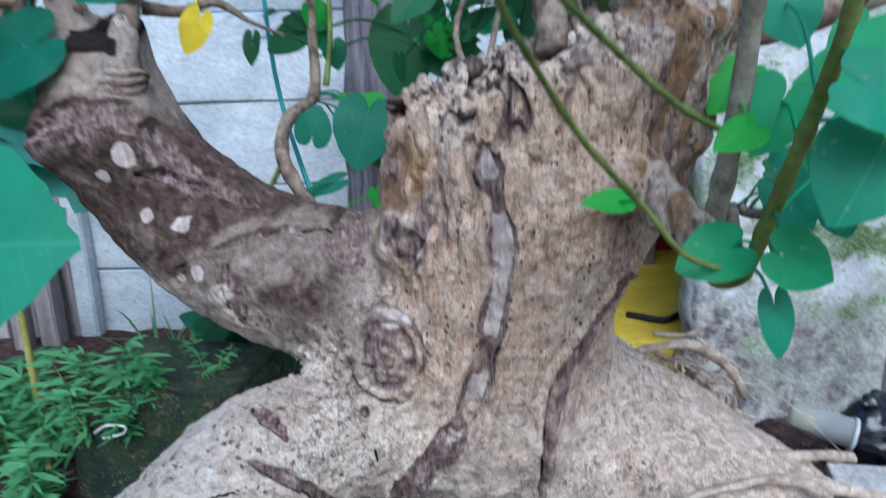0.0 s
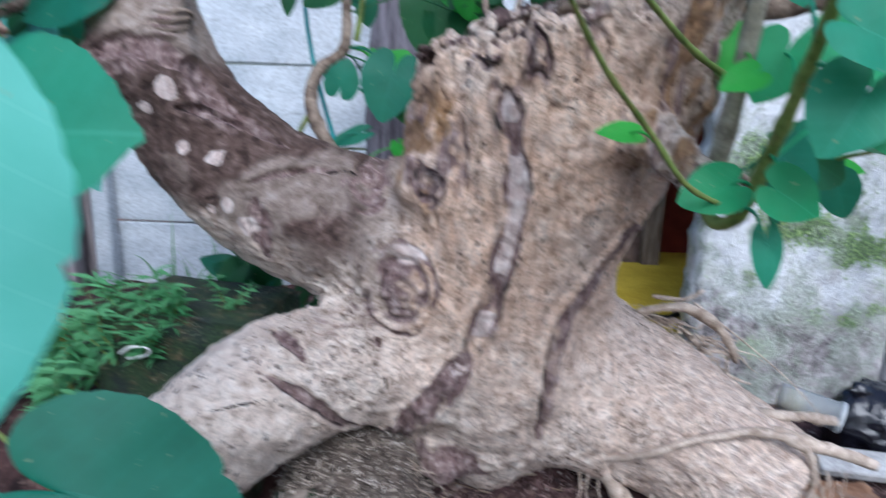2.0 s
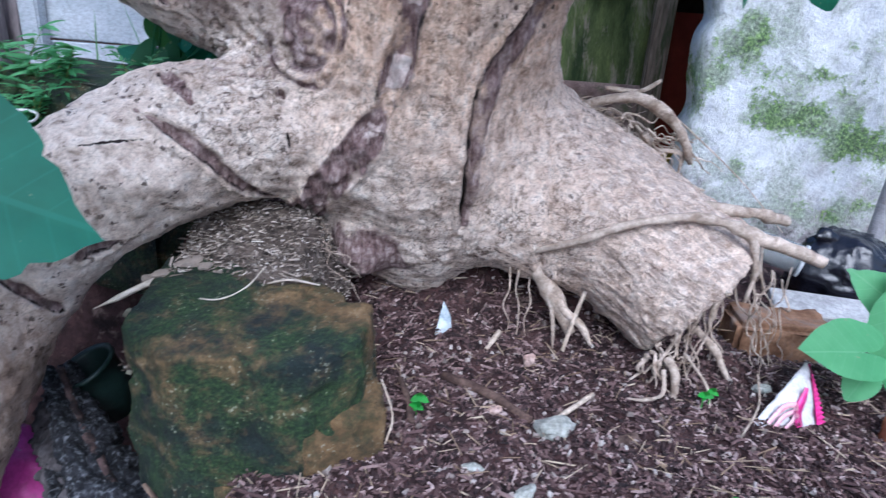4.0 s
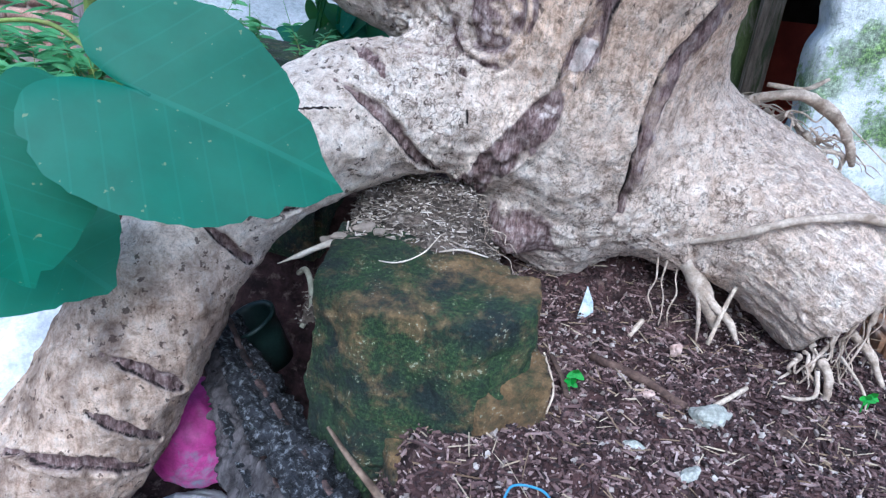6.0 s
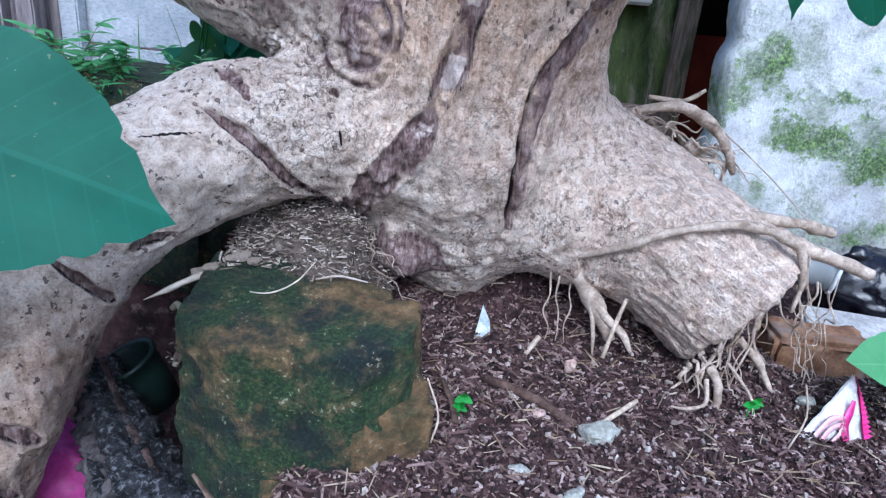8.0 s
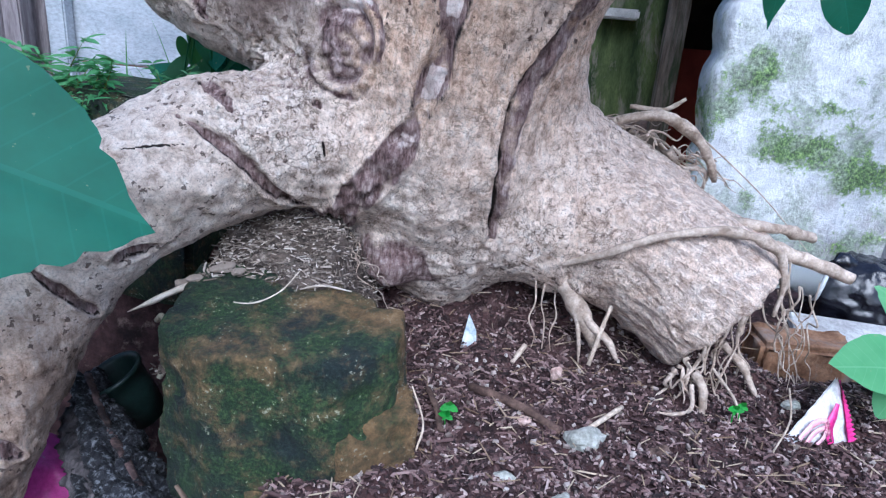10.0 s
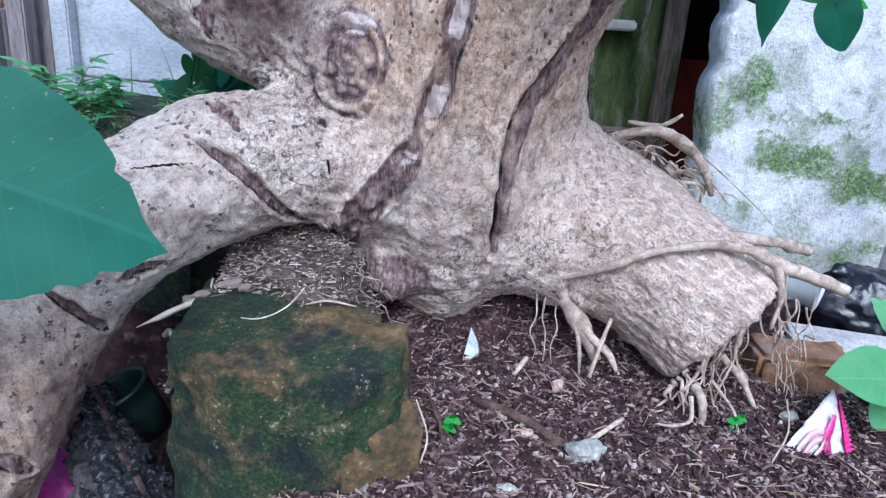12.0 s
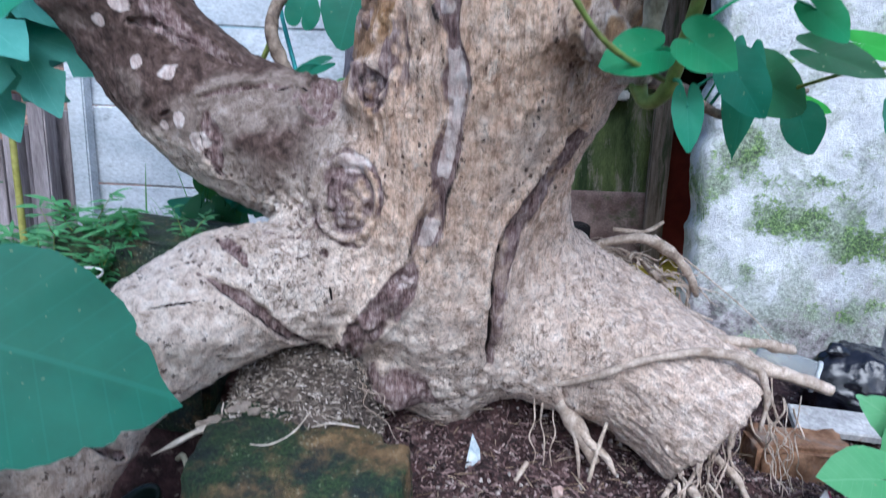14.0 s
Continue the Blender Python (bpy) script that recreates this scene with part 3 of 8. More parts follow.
def carve(me):
    n = len(me.vertices)
    p = np.empty(n * 3, np.float32)
    me.vertices.foreach_get("co", p)
    p = p.reshape(-1, 3).astype(float)
    nor = np.empty(n * 3, np.float32)
    me.vertices.foreach_get("normal", nor)
    nor = nor.reshape(-1, 3).astype(float)
    disp = 0.004 * fbm(p * 16, 3, 5) + 0.0018 * fbm(p * (70, 70, 40), 3, 9)
    masks = {k: np.zeros(n) for k in ("dark", "tan", "grey", "bare", "pore", "black", "ochre", "dash", "wrinkle", "stub")}
    x, y, z = p.T
    # tan inner bark on the broad face, browner limb, pored roots
    face = smooth(-0.10, -0.03, x) * (1 - smooth(0.20, 0.27, x)) * smooth(0.10, 0.34, z) * (1 - smooth(0.66, 0.74, z)) * (1 - smooth(0.74, 0.82, y))
    masks["tan"] = np.clip(face * (0.55 + 0.45 * smooth(0.28, 0.42, z)) * smooth(-0.7, 0.2, fbm(p * 9, 3, 31) + 0.35), 0, 1)
    masks["dash"] = np.clip(face * smooth(0.34, 0.42, z) + smooth(0.05, 0.10, x) * smooth(0.55, 0.66, z), 0, 1)
    limb = (1 - smooth(-0.17, -0.05, x - 0.3 * (z - 0.42))) * smooth(0.375, 0.43, z + 0.25 * (x + 0.12))
    masks["grey"] = limb * np.clip(1.05 + 0.6 * fbm(p * 12, 3, 33), 0.72, 1)
    masks["grey"] *= 1 - 0.45 * smooth(0.66, 0.70, z + 0.25 * (x + 0.40))
    masks["pore"] = np.zeros(len(x))
    low_root = (1 - smooth(-0.34, -0.26, x)) * (1 - smooth(0.08, 0.17, z))
    masks["grey"] = np.maximum(masks["grey"], low_root * np.clip(0.34 + 0.5 * fbm(p * (30, 30, 18), 4, 37), 0.12, 0.75))
    masks["tan"] = np.maximum(masks["tan"], 0.75 * low_root)
    side = smooth(0.13, 0.20, x) * smooth(0.50, 0.58, z)
    joint = np.exp(-(((x + 0.16) / 0.09) ** 2 + ((z - 0.43) / 0.06) ** 2)) * (y < 0.8)
    masks["grey"] = np.maximum(masks["grey"], 0.92 * joint * np.clip(0.9 + 0.9 * fbm(p * 22, 3, 35), 0, 1))
    masks["grey"] = np.maximum(masks["grey"], 0.30 * side)
    root = np.maximum(1 - smooth(-0.20, -0.12, x), smooth(0.13, 0.2, x)) * (z < 0.45)
    masks["pore"] = np.maximum(np.where(z < 0.42, 0.9, 0.5) * (1 - 0.8 * face), smooth(0.68, 0.72, z) * (x < -0.2))
    masks["wrinkle"] = np.clip(0.9 - 0.35 * face - 0.5 * smooth(0.24, 0.31, x) * (z < 0.3) - 0.8 * limb - 0.75 * (1 - smooth(-0.22, -0.14, x)) * (z < 0.4), 0, 1)
    # fibres down the face, furrows on the far side, wavy skin below
    disp += face * 0.0020 * fbm(p * (110, 60, 11), 3, 41)
    disp += side * 0.010 * fbm(p * (60, 60, 6), 3, 45)
    masks["dark"] = np.maximum(masks["dark"], 0.7 * side * smooth(0.1, 0.5, fbm(p * (60, 60, 6), 3, 46)))
    lower = 1 - np.maximum(face, side)
    disp += lower * (1 - limb) * (1 - root * 0.5) * (0.0022 * fbm(p * (60, 60, 85), 3, 55))
    # scaly patch where the left root joins
    fold = np.exp(-(((x + 0.14) / 0.075) ** 2 + ((z - 0.355) / 0.045) ** 2)) * (y < 0.78)
    on = fold > 0.05
    g, v = cells(p[on] * (34, 34, 48) + 0.6 * np.stack([fbm(p[on] * 60, 2, 57 + i) for i in range(3)], 1), 3.0)
    disp[on] += fold[on] * (0.009 * (v - 0.5) - 0.006 * (1 - smooth(0, 0.16, g)))
    masks["dark"][on] = np.maximum(masks["dark"][on], 0.75 * fold[on] * (1 - smooth(0.02, 0.14, g)))
    # broken plates round the top: long, ragged, torn apart by fissures
    top = smooth(0.575, 0.67, z - 0.25 * (x - 0.02)) * smooth(-0.16, -0.08, x) * (1 - smooth(0.10, 0.17, x)) * (y < 0.95)
    on = top > 0.02
    t0 = p[on]
    g, v = cells(t0 * (19, 12, 10) + 0.5 * np.stack([fbm(t0 * (12, 12, 9), 4, 61 + i) for i in range(3)], 1), 7.0)
    open_ = smooth(-0.35, 0.05, fbm(t0 * 7, 2, 66))
    crack = (1 - smooth(0.0, 0.07 + 0.05 * vnoise(t0 * 40, 60), g)) * open_
    disp[on] += top[on] * (0.007 * (v - 0.5) - 0.012 * crack + 0.0045 * fbm(t0 * (60, 60, 16), 4, 64) + 0.0025 * fbm(t0 * (140, 140, 60), 2, 69))
    masks["dark"][on] = np.maximum(masks["dark"][on], top[on] * np.clip(0.85 * (1 - smooth(0.02, 0.16, g)) * open_ + 0.40 * (v < 0.3), 0, 1))
    masks["black"][on] = np.maximum(masks["black"][on], 0.55 * top[on] * crack)
    # shaggy ochre shoulder beside the fork
    shag = np.exp(-(((x + 0.03) / 0.06) ** 2 + ((z - 0.565) / 0.085) ** 2)) * (y < 0.80)
    disp += shag * 0.009 * fbm(p * (75, 60, 26), 3, 67)
    masks["ochre"] = np.clip(0.75 * side * smooth(-0.3, 0.3, fbm(p * (50, 50, 7), 3, 48)) + 1.15 * shag * smooth(-0.5, 0.3, fbm(p * 26, 3, 70)), 0, 1)
    masks["dark"] = np.maximum(masks["dark"], shag * smooth(0.15, 0.5, fbm(p * (60, 60, 20), 3, 68)) * 0.8)

    # the long rope-like scar down the face: brown margins, lens-shaped windows of bare wood, shredded foot
    d, s, _ = along(p, [(0.044, 0.59, 0.637), (0.052, 0.592, 0.587), (0.062, 0.60, 0.532), (0.058, 0.612, 0.473), (0.049, 0.622, 0.427), (0.037, 0.638, 0.37), (0.013, 0.654, 0.305), (-0.022, 0.662, 0.253), (-0.06, 0.683, 0.212), (-0.085, 0.715, 0.175)])
    beat = np.sin(s * 37 + 0.4)
    w = (0.0150 + 0.0035 * beat * (s < 0.75) + 0.008 * smooth(0.6, 0.85, s)) * (1 + 0.22 * vnoise(p * 45, 71)) * smooth(-0.03, 0.06, s)
    inn = 1 - smooth(0.80, 1.05, d / np.maximum(w, 1e-4))
    rim = np.exp(-((d - w) / 0.0040) ** 2) * (d < 0.05)
    foot = smooth(0.62, 0.75, s)
    disp += 0.0040 * rim - 0.005 * inn * (1 - foot) + inn * foot * (0.004 + 0.008 * fbm(p * (90, 90, 50), 3, 73)) + inn * 0.0035 * fbm(p * (120, 90, 40), 3, 72)
    masks["dark"] = np.maximum(masks["dark"], np.clip(inn * (0.72 + 0.5 * fbm(p * (70, 60, 30), 3, 74)) + 0.25 * foot * inn, 0, 1))
    masks["black"] = np.maximum(masks["black"], 0.55 * np.exp(-((d - 0.92 * w) / 0.0040) ** 2) * (d < 0.05) * smooth(0.0, 0.5, vnoise(p * 30, 76) + 0.25) * (1 - foot))
    lens = (1 - smooth(0.42, 0.62, d / np.maximum(w, 1e-4))) * smooth(-0.15, 0.35, beat + 0.3 * vnoise(p * 80, 75)) * (1 - foot)
    lens = np.maximum(lens, (1 - smooth(0.5, 0.7, d / np.maximum(w, 1e-4))) * (s > 0.14) * (s < 0.33))
    masks["bare"] = np.maximum(masks["bare"], lens)
    disp += 0.002 * lens

    # the open crack: a thin black gap beside a broad brown strip
    d, s, sd = along(p, [(0.20, 0.655, 0.49), (0.168, 0.658, 0.436), (0.146, 0.656, 0.397), (0.123, 0.663, 0.353), (0.117, 0.668, 0.307), (0.115, 0.677, 0.26), (0.115, 0.70, 0.204), (0.117, 0.713, 0.17)])
    w = 0.0034 * (1 + 0.6 * vnoise(p * 60, 77)) * smooth(0, 0.05, s) * smooth(0, 0.10, 1 - s)
    cut = np.exp(-(d / np.maximum(w, 1e-4)) ** 2)
    lip = np.where(sd > 0, np.exp(-((d - 0.016) / 0.010) ** 2), np.exp(-((d - 0.009) / 0.005) ** 2)) * (d < 0.05)
    disp += 0.006 * lip * (1 - cut) - 0.013 * cut
    broad = np.where(sd > 0, 0.030 * (1 - s) ** 0.6 + 0.006, 0.005)
    strip = (1 - smooth(0.75, 1.05, d / broad)) * (s > 0) * (s < 1)
    masks["dark"] = np.maximum(masks["dark"], np.clip(strip * (0.80 + 0.4 * fbm(p * (50, 50, 20), 3, 78)), 0, 1))
    masks["black"] = np.maximum(masks["black"], cut)
    disp += strip * 0.005 * fbm(p * (90, 90, 22), 3, 79)

    # lens-shaped axe wounds, with raised rims
    for pts, half, deep in (([(-0.224, 0.598, 0.310), (-0.188, 0.596, 0.293), (-0.158, 0.608, 0.264), (-0.132, 0.64, 0.226), (-0.105, 0.68, 0.20)], 0.0105, 0.007),
                            ([(-0.22, 0.645, 0.347), (-0.197, 0.631, 0.337), (-0.176, 0.618, 0.320)], 0.011, 0.006),
                            ([(-0.334, 0.504, 0.165), (-0.312, 0.517, 0.137), (-0.295, 0.55, 0.100)], 0.0085, 0.006),
                            ([(-0.405, 0.425, 0.037), (-0.367, 0.437, 0.016), (-0.343, 0.475, -0.03)], 0.012, 0.006),
                            ([(-0.414, 0.405, -0.022), (-0.39, 0.417, -0.044), (-0.37, 0.462, -0.092)], 0.010, 0.006),
                            ([(-0.50, 0.39, -0.078), (-0.419, 0.397, -0.083), (-0.385, 0.458, -0.13)], 0.013, 0.008),
                            ([(-0.275, 0.53, 0.160), (-0.262, 0.55, 0.170), (-0.235, 0.575, 0.176)], 0.010, 0.006),
                            ([(-0.29, 0.553, 0.274), (-0.251, 0.566, 0.281), (-0.212, 0.581, 0.285)], 0.0018, 0.003),
                            ([(-0.50, 0.775, 0.645), (-0.475, 0.76, 0.660), (-0.427, 0.758, 0.676), (-0.386, 0.757, 0.665), (-0.346, 0.776, 0.634), (-0.31, 0.779, 0.60), (-0.25, 0.785, 0.565)], 0.024, 0.012),
                            ([(-0.36, 0.748, 0.600), (-0.319, 0.764, 0.594), (-0.275, 0.78, 0.575), (-0.22, 0.78, 0.555)], 0.014, 0.008),
                            ([(-0.33, 0.745, 0.482), (-0.251, 0.745, 0.515), (-0.189, 0.758, 0.527), (-0.10, 0.755, 0.522)], 0.0075, 0.008),
                            ([(-0.262, 0.734, 0.485), (-0.258, 0.735, 0.45), (-0.252, 0.745, 0.41)], 0.020, 0.005),
                            ([(-0.34, 0.76, 0.50), (-0.332, 0.765, 0.47), (-0.325, 0.78, 0.44)], 0.012, 0.006),
                            ([(-0.096, 0.66, 0.336), (-0.090, 0.66, 0.320)], 0.007, 0.012),
                            ([(-0.092, 0.655, 0.318), (-0.086, 0.65, 0.295), (-0.080, 0.645, 0.27)], 0.003, 0.004),
                            ([(-0.035, 0.64, 0.352), (-0.012, 0.64, 0.347), (0.012, 0.64, 0.352)], 0.002, 0.004)):
        d, s, sd = along(p, pts)
        w = half * np.clip(np.sin(np.pi * np.clip(s, 0.04, 0.96)), 0, 1) ** 0.42 * (1 + 0.25 * vnoise(p * 70, 83))
        inn = 1 - smooth(0.6, 1.05, d / np.maximum(w, 1e-4))
        disp += -deep * inn + 0.0025 * np.exp(-((d - w) / 0.0045) ** 2) * (d < 0.04) + inn * 0.0035 * fbm(p * (90, 90, 90), 2, 85)
        masks["dark"] = np.maximum(masks["dark"], inn * (0.9 + 0.3 * fbm(p * 60, 2, 86)))
        masks["black"] = np.maximum(masks["black"], 0.8 * inn * (np.exp(-((d - 0.75 * w) / 0.002) ** 2) * (sd < 0) + (half < 0.004) + (deep > 0.012)))
        masks["tan"] *= 1 - inn

    # the healed knot: a dome of dark bark in a shelled rim; the sawn disc at the fork; the shaggy eye above
    for c, r0, tone in (((-0.067, 0.643, 0.394), 0.033, 0.66), ((-0.116, 0.752, 0.515), 0.022, 0.45), ((-0.035, 0.66, 0.525), 0.016, 0.75)):
        u = np.sqrt((x - c[0]) ** 2 + ((z - c[2]) / 1.2) ** 2) * (1 + 0.10 * vnoise(p * 45, 91))
        on = (np.abs(y - c[1]) < 0.06)
        ring = np.exp(-((u - r0) / 0.0035) ** 2) * on
        core = (1 - smooth(r0 * 0.8, r0, u)) * on
        shell = np.exp(-((u - r0 * 1.28) / 0.0065) ** 2) * on
        fold2 = np.exp(-((u - r0 * 1.62) / 0.006) ** 2) * on
        disp += -0.007 * ring + shell * (0.006 + 0.004 * fbm(p * (70, 70, 70), 2, 94)) + fold2 * (0.003 + 0.003 * fbm(p * 60, 2, 92)) - 0.004 * np.exp(-((u - r0 * 1.45) / 0.003) ** 2) * on + core * (0.0008 * np.sin(u / r0 * 16 + 3 * vnoise(p * 60, 90)) + 0.006 * fbm(p * 50, 3, 93) - 0.002)
        masks["dark"] = np.maximum(masks["dark"], np.clip(1.1 * ring * smooth(-0.5, 0.2, vnoise(p * 30, 99)) + 0.7 * np.exp(-((u - r0 * 1.45) / 0.003) ** 2) * on * smooth(-0.2, 0.3, vnoise(p * 28, 101)) + 0.5 * shell * smooth(-0.1, 0.4, fbm(p * (60, 60, 60), 3, 96)) + core * (tone + 0.5 * fbm(p * 50, 3, 95)), 0, 1))
        masks["black"] = np.maximum(masks["black"], 0.5 * ring * smooth(-0.1, 0.4, vnoise(p * 45, 98)))
        
    cap = np.exp(-(((x + 0.058) / 0.022) ** 2 + ((z - 0.437) / 0.012) ** 2)) * (y < 0.70)
    masks["bare"] = np.maximum(masks["bare"], cap)
    # lichen-white patches on the limb
    for c, r0 in (((-0.374, 0.743, 0.625), 0.020), ((-0.40, 0.75, 0.60), 0.012), ((-0.315, 0.746, 0.537), 0.013), ((-0.278, 0.741, 0.452), 0.020), ((-0.30, 0.745, 0.48), 0.016), ((-0.325, 0.75, 0.47), 0.011), ((-0.36, 0.75, 0.55), 0.012)):
        u = np.sqrt((x - c[0]) ** 2 + (y - c[1]) ** 2 + (z - c[2]) ** 2) * (1 + 0.45 * vnoise(p * 60, 97))
        masks["bare"] = np.maximum(masks["bare"], 0.75 * (1 - smooth(r0 * 0.6, r0, u)))
    # raised bark lip over the old cut on the limb
    d, s, sd = along(p, [(-0.50, 0.775, 0.632), (-0.44, 0.752, 0.652), (-0.39, 0.752, 0.642), (-0.35, 0.765, 0.615), (-0.30, 0.775, 0.578)])
    lip = np.exp(-(d / 0.014) ** 2) * np.clip(np.sin(np.pi * np.clip(s, 0, 1)), 0, 1)
    disp += 0.010 * lip * (1 + 0.6 * fbm(p * (50, 50, 50), 3, 89))
    masks["dark"] = np.maximum(masks["dark"], 0.7 * np.exp(-((d - 0.012) / 0.006) ** 2) * (d < 0.04))
    # ringed collar at the side branch, weathered saw cut on the limb's top
    u = np.linalg.norm((p - (-0.376, 0.765, 0.700)) * (1, 1, 1), axis=1)
    collar = np.exp(-(u / 0.020) ** 2)
    disp += collar * 0.004 * np.sin((z + 0.1 * x) * 620)
    masks["dark"] = np.maximum(masks["dark"], collar * smooth(-0.2, 0.4, np.sin((z + 0.1 * x) * 620)))
    cutline = ((x + 0.425) * 0.05 - (y - 0.80) * 0.42 + (z - 0.762)) / 1.086
    sawn = (1 - smooth(0.006, 0.011, np.abs(cutline))) * (x > -0.445) * (x < -0.375) * (z > 0.70)
    masks["dark"] = np.maximum(masks["dark"], sawn)
    masks["black"] = np.maximum(masks["black"], 0.75 * sawn)
    # earth-stained flare at the heel
    u = np.linalg.norm((p - (-0.012, 0.735, 0.115)) * (1, 1, 1.2), axis=1)
    masks["dark"] = np.maximum(masks["dark"], 0.75 * (1 - smooth(0.035, 0.075, u + 0.02 * fbm(p * 40, 3, 88))))
    # rows of long knobs and pits on the sawn root
    stub = smooth(0.23, 0.31, x) * (z < 0.30)
    ax = np.array([0.80, -0.33, -0.52])
    ax /= np.linalg.norm(ax)
    q = p + ((p @ ax) * -0.55)[:, None] * ax
    on = stub > 0.02
    q2 = p - ((p @ ax) * 0.80)[:, None] * ax
    ridge = fbm(q2[on] * 150 + 0.25 * np.stack([fbm(p[on] * 70, 2, 100 + i) for i in range(3)], 1), 3, 104)
    masks["stub"] = stub
    g, v = cells(q[on] * 150 + 0.4 * np.stack([fbm(p[on] * 90, 2, 107 + i) for i in range(3)], 1), 11.0)
    pit = smooth(0.35, 0.6, g) * smooth(0.55, 0.75, v)
    disp[on] += stub[on] * (0.0017 * ridge - 0.0012 * pit)
    masks["dark"][on] = np.maximum(masks["dark"][on], stub[on] * np.clip(0.25 * smooth(0.25, 0.75, -ridge) + 0.3 * pit, 0, 0.6))
    # the collar that the root leaves, and the crease below it
    front = (z < 0.31) * (y < 0.79)
    bend = x - 0.222 - 0.012 * vnoise(p * 16, 105)
    disp += front * (0.005 * smooth(-0.05, -0.008, bend) * (bend < 0) * (1 - smooth(-0.006, 0, bend)) - 0.004 * np.exp(-(bend / 0.005) ** 2))
    masks["dark"] = np.maximum(masks["dark"], 0.30 * front * np.exp(-(bend / 0.0035) ** 2))
    masks["grey"] *= 1 - stub
    masks["tan"] = np.maximum(masks["tan"], 0.38 * smooth(0.12, 0.22, x) * (z < 0.45))
    # grain: the surface's own directions, the last one along the fibres
    u1 = np.cross(ax, (0, 0, 1.0))
    u1 /= np.linalg.norm(u1)
    u2 = np.cross(ax, u1)
    grain = np.where((bend > 0)[:, None], np.stack([p @ u1, p @ u2, p @ ax], 1), p)
    me.attributes.new("grain", "FLOAT_VECTOR", "POINT").data.foreach_set("vector", grain.astype(np.float32).ravel())
    p += nor * disp[:, None]
    me.vertices.foreach_set("co", p.astype(np.float32).ravel())
    for k, v in masks.items():
        a = me.attributes.new(k, "FLOAT", "POINT")
        a.data.foreach_set("value", np.clip(v, 0, 1).astype(np.float32))
    me.update()


tree = thing("tree", "old leaning tree with pale scarred bark, cut roots and sparse shoots", "tree", at=(0, 0, 0))
trunk_mesh = grow_trunk()
carve(trunk_mesh)
part("trunk", trunk_mesh, BARK, tree, "thick knotted trunk with sawn root, limb and wounds")

# ---- walls and yard ----
def grid_panel(x0, x1, z0, z1, y, thick, step=0.04, amp=0.004, seed=0, edge=0.0):
    """An upright slab in the xz plane with an uneven face towards -y and a worn left edge."""
    nx, nz = max(2, int((x1 - x0) / step)), max(2, int((z1 - z0) / step))
    xs, zs = np.linspace(x0, x1, nx + 1), np.linspace(z0, z1, nz + 1)
    X, Z = np.meshgrid(xs, zs, indexing="ij")
    p = np.stack([X.ravel(), np.full(X.size, y), Z.ravel()], 1)
    p[:, 1] -= amp * fbm(p * 6, 5, seed)
    p[:, 0] += edge * fbm(p * (0.1, 0.1, 7), 4, seed + 3) * np.clip(1 - (p[:, 0] - x0) / 0.15, 0, 1)
    back = p.copy()
    back[:, 1] = y + thick
    n = len(p)
    i, j = np.meshgrid(np.arange(nx), np.arange(nz), indexing="ij")
    a = (i * (nz + 1) + j).ravel()
    w = nz + 1
    q = np.stack([a, a + w, a + w + 1, a + 1], 1)
    quads = [q, q[:, ::-1] + n]
    for line in (np.arange(nz + 1), np.arange(nz + 1) + nx * w, np.arange(nx + 1) * w, np.arange(nx + 1) * w + nz):
        s = np.stack([line[:-1], line[1:], line[1:] + n, line[:-1] + n], 1)
        quads.append(s)
    me = big_mesh("panel", np.vstack([p, back]), np.vstack(quads), True)
    bm = bmesh.new()
    bm.from_mesh(me)
    bmesh.ops.recalc_face_normals(bm, faces=bm.faces[:])
    bm.to_mesh(me)
    bm.free()
    return me


